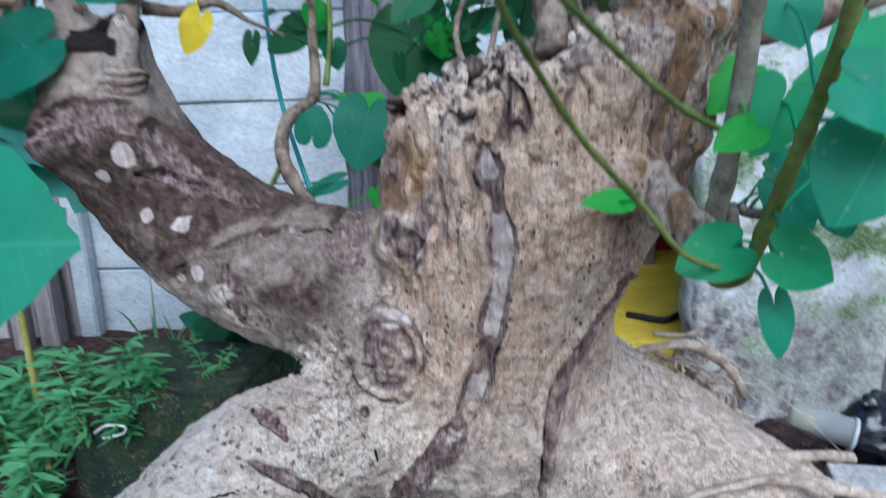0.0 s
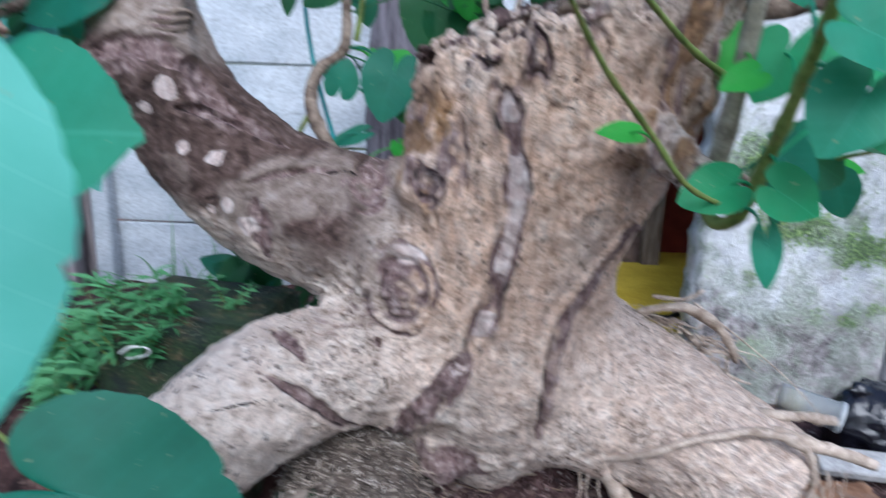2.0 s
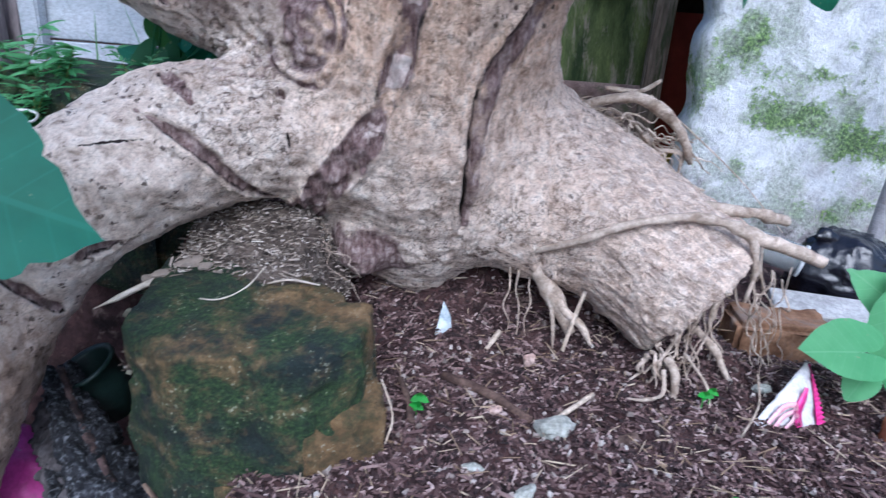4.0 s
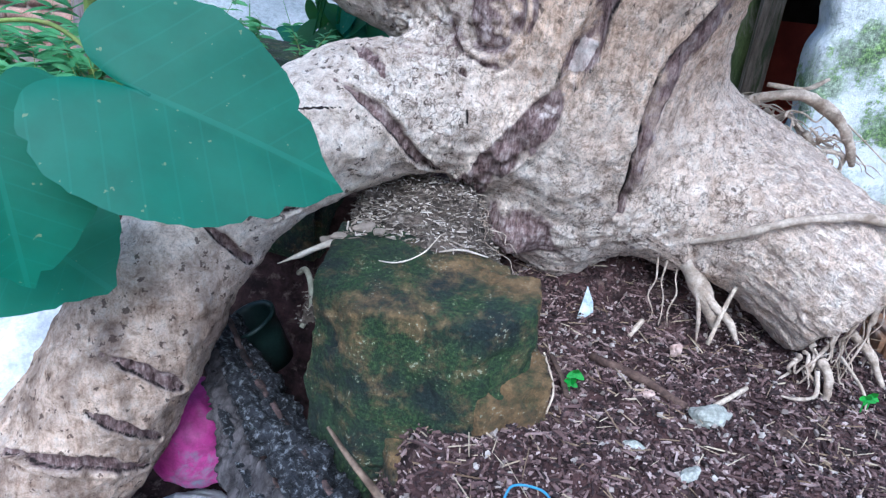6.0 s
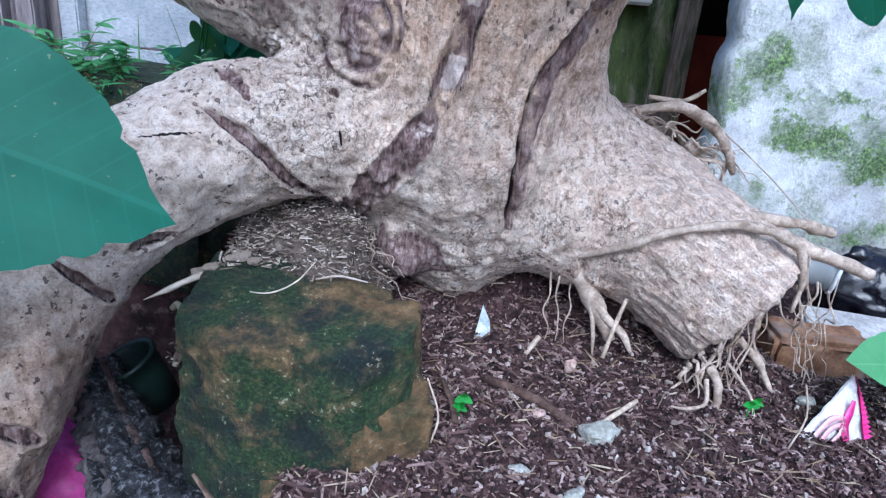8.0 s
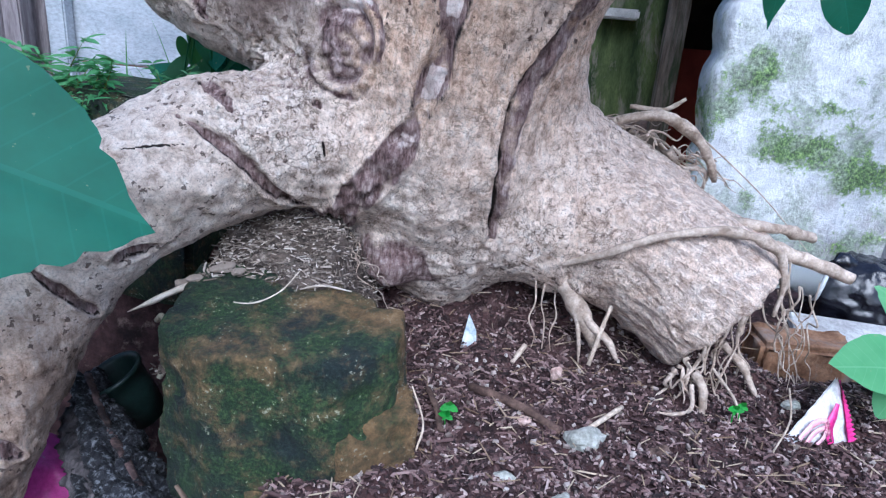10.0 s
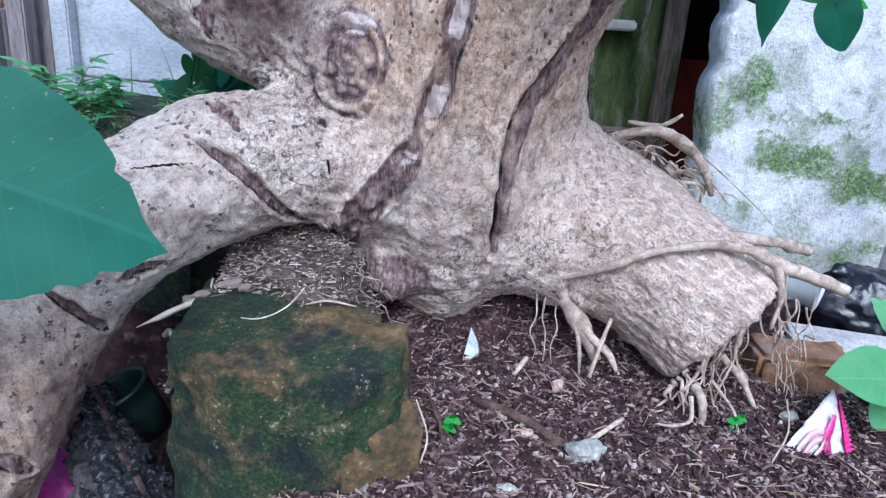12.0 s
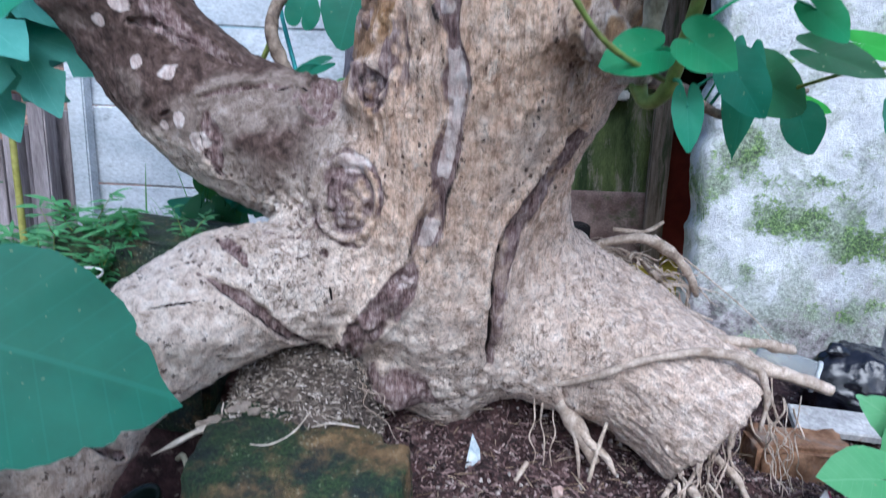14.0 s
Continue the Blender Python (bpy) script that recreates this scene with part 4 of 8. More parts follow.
def mossy_wall_material():
    m, ns, ls, b = nodes_of("mossy_plaster")
    vec = coords(ns)
    big = noise_node(ns, ls, vec, 1.6, 8, 0.65, 0.3)
    mid = noise_node(ns, ls, vec, 9, 8, 0.72)
    fine = noise_node(ns, ls, vec, 60, 5, 0.7)
    def strong(n, gain):
        return mathn(ns, ls, "ADD", mathn(ns, ls, "MULTIPLY", mathn(ns, ls, "SUBTRACT", n, 0.5), gain), 0.5)

    big, mid, fine = strong(big, 1.6), strong(mid, 1.9), strong(fine, 1.8)
    sep = ns.new("ShaderNodeSeparateXYZ")
    ls.new(vec, sep.inputs[0])
    z = sep.outputs["Z"]
    white = ramp(ns, ls, mid, [(0.15, (0.46, 0.48, 0.51)), (0.4, (0.60, 0.615, 0.625)), (0.8, (0.76, 0.77, 0.775))])
    # damp stone showing low down, its edge broken by noise
    low = mathn(ns, ls, "SUBTRACT", mathn(ns, ls, "MULTIPLY", big, 1.3), mathn(ns, ls, "ADD", z, 0.70))
    stone = ramp(ns, ls, mid, [(0.3, (0.10, 0.09, 0.09)), (0.5, (0.32, 0.29, 0.29)), (0.7, (0.55, 0.52, 0.52))])
    col = mix(ns, ls, ramp(ns, ls, low, [(0.3, (0, 0, 0)), (0.55, (1, 1, 1))]), white, stone)
    # moss where the mesh marks it, its edge broken by noise
    mark = ns.new("ShaderNodeAttribute")
    mark.attribute_name = "moss"
    gate = mathn(ns, ls, "ADD", mark.outputs["Fac"], mathn(ns, ls, "MULTIPLY", mathn(ns, ls, "SUBTRACT", mid, 0.5), 1.15))
    gate = mathn(ns, ls, "ADD", gate, mathn(ns, ls, "MULTIPLY", mathn(ns, ls, "SUBTRACT", fine, 0.5), 0.55))
    moss = ramp(ns, ls, fine, [(0.25, (0.012, 0.022, 0.010)), (0.5, (0.09, 0.165, 0.04)), (0.8, (0.29, 0.43, 0.12))])
    col = mix(ns, ls, ramp(ns, ls, gate, [(0.34, (0, 0, 0)), (0.60, (0.95, 0.95, 0.95))]), col, moss)
    patch = strong(noise_node(ns, ls, vec, 4.5, 9, 0.75, 0.4), 1.6)
    col = mix(ns, ls, ramp(ns, ls, patch, [(0.46, (0, 0, 0)), (0.64, (0.75, 0.75, 0.75))]), col, ramp(ns, ls, fine, [(0.25, (0.14, 0.16, 0.12)), (0.6, (0.36, 0.40, 0.33)), (0.8, (0.52, 0.55, 0.50))]))
    dirt = noise_node(ns, ls, vec, 14, 9, 0.8, 0.5)
    col = mix(ns, ls, ramp(ns, ls, dirt, [(0.58, (0, 0, 0)), (0.68, (0.65, 0.65, 0.65))]), col, (0.16, 0.155, 0.145))
    ls.new(col, b.inputs["Base Color"])
    b.inputs["Roughness"].default_value = 0.9
    h = mathn(ns, ls, "ADD", mid, mathn(ns, ls, "MULTIPLY", fine, 0.4))
    bump(ns, ls, h, 0.7, 0.02, b)
    return m


MOSSWALL = mossy_wall_material()
GREENBOARD = surface("mossy_boards", (0.022, 0.038, 0.012), (0.105, 0.135, 0.045), 3.0, 0.9, 40, 0.4, 0.006, stain=(0.24, 0.20, 0.17), stain_scale=2.5, stain_at=0.58, stretch=(2.5, 1, 0.6))
OLDWOOD = surface("weathered_wood", (0.16, 0.13, 0.13), (0.40, 0.35, 0.36), 8, 0.85, 90, 0.6, 0.004, stain=(0.08, 0.06, 0.06), stain_scale=9, stain_at=0.63, stretch=(3, 3, 0.35))
WHITEWOOD = surface("flaking_white_paint", (0.42, 0.46, 0.51), (0.66, 0.69, 0.73), 5, 0.7, 120, 0.4, 0.002, stain=(0.24, 0.25, 0.27), stain_scale=16, stain_at=0.66, stretch=(0.7, 1, 1.4), vary=0.06)
YELLOW = surface("yellow_cement", (0.50, 0.36, 0.03), (0.68, 0.52, 0.06), 3, 0.6, 50, 0.2, 0.002)
REDWOOD = surface("red_door_paint", (0.16, 0.02, 0.015), (0.26, 0.04, 0.03), 4, 0.6)

wall_yard = alone("wall_east", grid_panel(1.37, 7.0, -1.42, 3.2, 3.4, 0.25, 0.035, 0.014, 2, 0.02), MOSSWALL, "white plastered wall, flaking, with green moss streaks", "wall", kind="structure")
wp = np.array([v.co[:] for v in wall_yard.data.vertices])
marks = 0.06 + 0.16 * fbm(wp * 2.6, 3, 17)
for mx, mz, rx, rz, am in ((1.575, 0.32, 0.10, 0.12, 0.75), (1.42, 0.14, 0.11, 0.13, 0.6), (1.90, -0.05, 0.24, 0.10, 0.85), (1.70, 0.02, 0.10, 0.08, 0.5), (2.26, -0.17, 0.22, 0.10, 0.75), (1.64, -0.35, 0.06, 0.13, 0.6), (1.70, 0.17, 0.12, 0.05, 0.35), (2.0, 0.17, 0.16, 0.06, 0.4), (2.08, 0.32, 0.05, 0.06, 0.5), (1.40, -0.1, 0.06, 0.2, 0.35), (2.7, 0.0, 0.3, 0.1, 0.5), (2.1, -0.55, 0.25, 0.08, 0.4), (1.75, -0.75, 0.2, 0.12, 0.35), (2.55, -0.45, 0.2, 0.15, 0.4)):
    marks += am * np.exp(-((wp[:, 0] - mx) / rx) ** 2 - ((wp[:, 2] - mz) / rz) ** 2)
wall_yard.data.attributes.new("moss", "FLOAT", "POINT").data.foreach_set("value", np.clip(marks, 0, 1).astype(np.float32))
# house behind: mossy board wall, door opening with post, dark room
wall_back = alone("wall_north", grid_panel(-1.2, 1.66, -0.85, 2.6, 5.6, 0.15, 0.06, 0.01, 5), GREENBOARD, "old house wall overgrown with dark green moss", "wall", kind="structure")
alone("wall_base", grid_panel(-1.2, 1.655, -0.85, -0.18, 5.57, 0.02, 0.05, 0.008, 9), surface("mauve_plaster", (0.13, 0.085, 0.075), (0.30, 0.22, 0.20), 5, 0.9, 60, 0.5, 0.006, stain=(0.07, 0.08, 0.04), stain_scale=3, stain_at=0.58), "worn mauve plaster along the foot of the house wall", "wall", kind="structure")
post = box_bm(1.66, 5.5, -0.85, 1.82, 5.75, 2.6, 0.01)
alone("door_frame", post, surface("brown_door_post", (0.10, 0.075, 0.055), (0.27, 0.215, 0.17), 8, 0.85, 90, 0.6, 0.004, stain=(0.05, 0.06, 0.03), stain_scale=5, stain_at=0.58, stretch=(3, 3, 0.35)), "weathered grey wooden door post", "door frame", kind="structure")
# unseen room shell, added to shut out light behind the door opening
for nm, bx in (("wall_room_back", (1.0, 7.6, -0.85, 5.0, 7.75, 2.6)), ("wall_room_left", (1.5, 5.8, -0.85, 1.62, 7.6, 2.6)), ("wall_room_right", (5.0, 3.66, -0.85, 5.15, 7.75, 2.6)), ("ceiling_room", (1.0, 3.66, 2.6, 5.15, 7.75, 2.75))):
    alone(nm, box_bm(*bx, 0.0), DARKROOM, "closed shell of an unseen room, shade put into its dark colour", "wall" if "wall" in nm else "ceiling", kind="structure")
alone("door_1", box_bm(1.86, 6.0, -0.85, 2.35, 6.05, 0.42, 0.006), REDWOOD, "dull red painted door panel in the dark", "door", kind="structure")
alone("floor_yard", box_bm(0.2, 3.70, -1.40, 5.0, 7.6, -0.82, 0.01), YELLOW, "yellow cement floor of the porch", "floor", kind="structure")


# ---- plank fence ----
def plank(x0, x1, z0, z1, y, seed, thick=0.018):
    bm = box_bm(x0, y - thick / 2, z0, x1, y + thick / 2, z1, 0.003, 1)
    bmesh.ops.subdivide_edges(bm, edges=[e for e in bm.edges if e.calc_length() > 0.3], cuts=8, use_grid_fill=True)
    for v in bm.verts:
        v.co.y += 0.006 * noise.noise((v.co.x * 3, v.co.z * 9, seed))
        v.co.z += 0.004 * noise.noise((v.co.x * 5, seed, 1.7))
    return bm


fence = thing("plank_fence", "white painted plank fence, flaking and water-stained", "fence")
zz, k = 0.06, 0
while zz < 1.9:
    part("plank", plank(-0.93, 0.21, zz, zz + 0.205, 1.62 - 0.004 * (k % 2), k), WHITEWOOD, fence)
    zz += 0.205 + 0.004
    k += 1

# ---- leaves ----
def leaf_material(name, dark, light, vein, gloss=0.55, trans=0.25):
    """Waxy leaf: veins from the blade's own coordinates, blotches, light coming through."""
    m, ns, ls, b = nodes_of(name)
    uv = ns.new("ShaderNodeTexCoord").outputs["UV"]
    sep = ns.new("ShaderNodeSeparateXYZ")
    ls.new(uv, sep.inputs[0])
    s = mathn(ns, ls, "ABSOLUTE", mathn(ns, ls, "SUBTRACT", sep.outputs[0], 0.5))
    v = sep.outputs[1]
    vec = coords(ns)
    info = ns.new("ShaderNodeObjectInfo")
    n = noise_node(ns, ls, vec, 35, 5, 0.6)
    col = ramp(ns, ls, mathn(ns, ls, "ADD", mathn(ns, ls, "MULTIPLY", n, 0.7), mathn(ns, ls, "MULTIPLY", info.outputs["Random"], 0.35)), [(0.25, dark), (0.75, light)])
    rib = mathn(ns, ls, "LESS_THAN", s, 0.012)
    wave = mathn(ns, ls, "FRACT", mathn(ns, ls, "MULTIPLY", mathn(ns, ls, "SUBTRACT", v, mathn(ns, ls, "MULTIPLY", s, 0.75)), 6.0))
    line = mathn(ns, ls, "LESS_THAN", mathn(ns, ls, "ABSOLUTE", mathn(ns, ls, "SUBTRACT", wave, 0.5)), 0.035)
    veins = mathn(ns, ls, "MAXIMUM", rib, mathn(ns, ls, "MULTIPLY", line, 0.55))
    col = mix(ns, ls, mathn(ns, ls, "MULTIPLY", veins, 0.35), col, vein)
    spots = noise_node(ns, ls, vec, 140, 2, 0.5)
    col = mix(ns, ls, ramp(ns, ls, spots, [(0.71, (0, 0, 0)), (0.74, (0.6, 0.6, 0.6))]), col, (0.28, 0.30, 0.16))
    ls.new(col, b.inputs["Base Color"])
    b.inputs["Roughness"].default_value = gloss
    b.inputs["Specular IOR Level"].default_value = 0.3
    t = ns.new("ShaderNodeBsdfTranslucent")
    ls.new(mix(ns, ls, 0.5, col, (0.20, 0.42, 0.05)), t.inputs["Color"])
    ms = ns.new("ShaderNodeMixShader")
    ms.inputs[0].default_value = trans
    ls.new(b.outputs[0], ms.inputs[1])
    ls.new(t.outputs[0], ms.inputs[2])
    ls.new(ms.outputs[0], ns["Material Output"].inputs["Surface"])
    bump(ns, ls, mathn(ns, ls, "ADD", mathn(ns, ls, "MULTIPLY", veins, -0.5), n), 0.25, 0.002, b)
    return m


LEAF = leaf_material("leaf_green", (0.009, 0.105, 0.068), (0.018, 0.165, 0.105), (0.035, 0.21, 0.14))
LEAF_FRESH = leaf_material("leaf_fresh", (0.014, 0.19, 0.070), (0.030, 0.30, 0.115), (0.06, 0.36, 0.16), trans=0.3)
LEAF_TEAL = leaf_material("leaf_teal", (0.022, 0.20, 0.115), (0.045, 0.30, 0.185), (0.08, 0.36, 0.24), trans=0.3)
LEAF_PALE = leaf_material("leaf_pale", (0.10, 0.42, 0.32), (0.17, 0.55, 0.46), (0.22, 0.60, 0.50), trans=0.3)
LEAF_MID = leaf_material("leaf_mid", (0.03, 0.25, 0.085), (0.05, 0.34, 0.13), (0.08, 0.38, 0.17), trans=0.3)
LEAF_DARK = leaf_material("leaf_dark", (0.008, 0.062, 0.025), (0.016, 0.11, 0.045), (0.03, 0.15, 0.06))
LEAF_BRIGHT = leaf_material("leaf_bright", (0.025, 0.26, 0.03), (0.06, 0.40, 0.05), (0.12, 0.45, 0.10), trans=0.4)
LEAF_YOUNG = leaf_material("leaf_young", (0.085, 0.30, 0.115), (0.15, 0.40, 0.18), (0.24, 0.48, 0.26), trans=0.3)
LEAF_YELLOW = leaf_material("leaf_yellow", (0.75, 0.52, 0.01), (0.85, 0.65, 0.03), (0.70, 0.60, 0.15), trans=0.35)
STEM_GREEN = surface("green_stem", (0.10, 0.15, 0.03), (0.27, 0.34, 0.09), 25, 0.55, 150, 0.3, 0.001, stain=(0.22, 0.15, 0.06), stain_scale=30, stain_at=0.62)
STEM_GREY = surface("grey_stem", (0.20, 0.18, 0.125), (0.43, 0.40, 0.31), 30, 0.75, 160, 0.4, 0.001, stain=(0.09, 0.07, 0.05), stain_scale=45, stain_at=0.64)
BRANCH = surface("branch_bark", (0.10, 0.068, 0.05), (0.36, 0.285, 0.225), 45, 0.85, 160, 0.6, 0.002, stain=(0.06, 0.045, 0.04), stain_scale=30, stain_at=0.62)
ROOT = surface("dry_root", (0.30, 0.225, 0.17), (0.62, 0.51, 0.42), 60, 0.85, 260, 0.9, 0.002, stain=(0.16, 0.10, 0.07), stain_scale=50, stain_at=0.66)
STALKS = {}


def stalk(parent, name, path, material, label="", key=None, rough=0.08, segs=10, steps=6, knots=0.0):
    """A twig, branch or root as one tapered tube with swollen nodes; leaves find it by its key."""
    pts = spline(path, steps)
    if knots:
        s = np.cumsum(np.r_[0, np.linalg.norm(np.diff(pts[:, :3], axis=0), axis=1)])
        pts[:, 3] *= 1 + knots * np.clip(np.sin(s / 0.045 * math.pi) ** 12, 0, 1)
    me = mesh_from(name, *tube(pts, segs=segs, rough=rough, freq=60, seed=len(STALKS)))
    ob = part(name, me, material, parent, label)
    STALKS[key or ob.name] = (ob, pts[:, :3])
    return ob


HEART = [(0, 1.0), (6, 0.90), (14, 0.84), (28, 0.755), (45, 0.69), (65, 0.64), (90, 0.60), (115, 0.57), (138, 0.53), (155, 0.46), (168, 0.32), (180, 0.10)]


def blade(length, width, curl, fold, seed, n=20, m=5):
    """A heart-shaped blade, its stalk's joint at the origin and its tip along +y: verts, faces, uvs."""
    r = random.Random(seed)
    ph, asym = r.uniform(0, 6), r.uniform(0.94, 1.06)
    ang, rad = [h[0] for h in HEART], [h[1] for h in HEART]
    verts, uvs, faces = [(0, 0, 0)], [(0.5, 0.0)], []
    around = 2 * n
    for k in range(1, m + 1):
        for i in range(around):
            t = -180 + 360 * (i + 0.5) / around
            q = float(np.interp(abs(t), ang, rad)) * length * (asym if t > 0 else 2 - asym)
            if k == m:
                q *= 1 + r.uniform(-0.014, 0.012) - (r.uniform(0.03, 0.06) if length > 0.09 and r.random() < 0.05 else 0)
            f = k / m
            x = math.sin(radians(t)) * q * f * width * 0.9
            y = math.cos(radians(t)) * q * f
            d = math.hypot(x, y) / length
            z = abs(x) * fold - curl * length * (max(y, 0) / length) ** 2 * 0.8 - curl * 0.25 * length * d * d + 0.018 * length * math.sin(radians(t) * 5 + ph) * f * f
            verts.append((x, y, z))
            uvs.append((0.5 + 0.5 * x / (0.58 * length * width), y / length))
    for i in range(around):
        j = (i + 1) % around
        if i != around - 1:
            faces.append((0, 1 + j, 1 + i))
        for k in range(m - 1):
            a, b = 1 + k * around, 1 + (k + 1) * around
            if i != around - 1:
                faces.append((a + i, a + j, b + j, b + i))
    return verts, faces, uvs


LEAF_SEED = [0]


def leaf(key, base, tip, facing, width, material, curl=0.15, fold=0.12):
    """One leaf with its stalk, under the stem that the key names, its blade from base to tip and its upper side turned to facing."""
    LEAF_SEED[0] += 1
    base, tip = Vector(base), Vector(tip)
    axis_y = (tip - base).normalized()
    axis_z = Vector(facing)
    axis_z = (axis_z - axis_y * axis_z.dot(axis_y)).normalized()
    axis_x = axis_y.cross(axis_z)
    length = (tip - base).length
    verts, faces, uvs = blade(length, width, curl, fold, LEAF_SEED[0], 44 if length > 0.09 else 20)
    turn = Matrix((axis_x, axis_y, axis_z)).transposed()
    verts = [base + turn @ (Vector(v) + Vector((0, 0, curl * length * 0.2))) for v in verts]
    ob, line = STALKS[key]
    near = Vector(line[np.argmin(np.linalg.norm(line - np.array(base), axis=1))])
    n0 = len(verts)
    if 0.004 < (near - base).length < 0.25:
        start = base + turn @ Vector((0, 0, curl * length * 0.2 - 0.001))
        mid = (start + near) / 2 + Vector((0, 0, 0.15 * (near - base).length))
        r = 0.0011 + 0.009 * length
        tv, tf = tube([(*near, r * 1.2), (*mid, r), (*start, r * 0.8), (*(start + axis_y * length * 0.02), r * 0.6)], segs=6, steps=4)
        verts += [Vector(v) for v in tv]
        faces += [tuple(i + n0 for i in f) for f in tf]
        uvs += [(0.5, 0.5)] * len(tv)
    me = mesh_from("leaf", verts, faces)
    layer = me.uv_layers.new(name="blade")
    for lp in me.loops:
        layer.data[lp.index].uv = uvs[lp.vertex_index]
    return part("leaf", me, material, ob)


# ---- the tree's own branches and shoots ----
stalk(tree, "branch", [(-0.450, 0.835, 0.70, 0.0252), (-0.457, 0.83, 0.79, 0.0222), (-0.474, 0.825, 0.842, 0.0200), (-0.512, 0.815, 0.868, 0.0185), (-0.561, 0.80, 0.866, 0.0178), (-0.580, 0.79, 0.838, 0.0178), (-0.612, 0.78, 0.805, 0.0200), (-0.645, 0.78, 0.788, 0.0207), (-0.672, 0.80, 0.735, 0.0148), (-0.66, 0.81, 0.70, 0.0126)], BRANCH, "bent branch with a wired knot", "arch", 0.14, 14)
stalk(tree, "branch", [(-0.575, 0.785, 0.855, 0.017), (-0.605, 0.765, 0.905, 0.016), (-0.66, 0.745, 0.935, 0.014), (-0.76, 0.74, 0.96, 0.012)], STEM_GREY, "", "arch_up")
stalk(tree, "branch", [(-0.505, 0.85, 0.865, 0.012), (-0.545, 0.895, 0.83, 0.011), (-0.59, 0.90, 0.765, 0.010), (-0.66, 0.88, 0.726, 0.009), (-0.75, 0.86, 0.70, 0.008)], BRANCH, "", "arch_low")
stalk(tree, "branch", [(-0.382, 0.780, 0.685, 0.0197), (-0.374, 0.783, 0.72, 0.0172), (-0.372, 0.792, 0.765, 0.0135), (-0.367, 0.808, 0.81, 0.0127), (-0.347, 0.825, 0.869, 0.0127), (-0.322, 0.85, 0.919, 0.0115), (-0.30, 0.86, 1.0, 0.0098), (-0.28, 0.87, 1.12, 0.0082)], BRANCH, "upright side branch with a ringed collar", "limb_top", 0.12, 12)
stalk(tree, "twig", [(-0.364, 0.83, 0.80, 0.009), (-0.32, 0.84, 0.795, 0.007), (-0.279, 0.85, 0.806, 0.006), (-0.239, 0.86, 0.782, 0.003), (-0.20, 0.87, 0.765, 0.002)], BRANCH, "", "limb_twig")
stalk(tree, "twig", [(-0.505, 0.835, 0.855, 0.010), (-0.492, 0.85, 0.904, 0.009), (-0.452, 0.86, 0.931, 0.008), (-0.427, 0.87, 0.982, 0.006), (-0.40, 0.88, 1.05, 0.004)], BRANCH, "", "up_twig")
stalk(tree, "branch", [(0.27, 0.76, 0.705, 0.030), (0.316, 0.76, 0.726, 0.023), (0.375, 0.76, 0.745, 0.022), (0.441, 0.76, 0.758, 0.021), (0.48, 0.75, 0.79, 0.021), (0.507, 0.74, 0.838, 0.019), (0.56, 0.73, 0.90, 0.017)], BRANCH, "rough brown side branch", "side", 0.16, 12)
stalk(tree, "branch", [(0.43, 0.765, 0.757, 0.012), (0.458, 0.78, 0.760, 0.011), (0.521, 0.80, 0.772, 0.010), (0.607, 0.82, 0.796, 0.009), (0.75, 0.85, 0.83, 0.007)], STEM_GREY, "", "side_thin")
stalk(tree, "branch", [(0.128, 0.70, 0.72, 0.022), (0.127, 0.72, 0.78, 0.015), (0.125, 0.74, 0.837, 0.014), (0.132, 0.75, 0.903, 0.014), (0.125, 0.76, 0.99, 0.013), (0.14, 0.77, 1.15, 0.011)], BRANCH, "", "top_up", 0.12, 12)
stalk(tree, "shoot", [(0.222, 0.535, 0.55, 0.01105), (0.238, 0.53, 0.565, 0.00935), (0.235, 0.49, 0.648, 0.008075), (0.231, 0.46, 0.749, 0.007225), (0.226, 0.44, 0.814, 0.007225), (0.22, 0.42, 0.90, 0.0068), (0.21, 0.40, 1.05, 0.00595)], STEM_GREY, "straight grey-green shoot", "grey_shoot", 0.05, 10, 6, 0.22)
stalk(tree, "shoot", [(0.229, 0.532, 0.550, 0.0070), (0.236, 0.512, 0.518, 0.0066), (0.250, 0.490, 0.530, 0.0064), (0.257, 0.465, 0.585, 0.0060), (0.257, 0.435, 0.635, 0.0056), (0.251, 0.39, 0.698, 0.0050), (0.240, 0.35, 0.756, 0.0042), (0.230, 0.32, 0.808, 0.0038), (0.226, 0.30, 0.86, 0.0036), (0.224, 0.28, 0.98, 0.0029)], STEM_GREEN, "green shoot with leaf joints", "green_shoot", 0.05, 10, 6, 0.3)
stalk(tree, "twig", [(0.235, 0.49, 0.640, 0.00279), (0.172, 0.44, 0.667, 0.00248), (0.096, 0.36, 0.711, 0.002232), (0.047, 0.30, 0.741, 0.001984), (0.017, 0.27, 0.763, 0.001736)], STEM_GREEN, "thin green twig ending in a bud", "bud_twig", 0.05, 8, 6, 0.3)
stalk(tree, "twig", [(0.240, 0.47, 0.535, 0.00248), (0.181, 0.43, 0.560, 0.002232), (0.142, 0.41, 0.601, 0.002108), (0.095, 0.37, 0.646, 0.001984), (0.059, 0.33, 0.690, 0.00186), (0.036, 0.30, 0.723, 0.001736), (0.017, 0.268, 0.762, 0.001612)], STEM_GREEN, "", "low_twig", 0.05, 8, 6, 0.3)
stalk(tree, "twig", [(-0.018, 0.22, 0.789, 0.00154), (-0.048, 0.26, 0.807, 0.00182), (-0.086, 0.30, 0.832, 0.0021), (-0.12, 0.36, 0.88, 0.00245), (-0.20, 0.50, 1.0, 0.0028), (-0.28, 0.87, 1.11, 0.0035)], STEM_GREEN, "", "petiole_a", 0.05, 8)
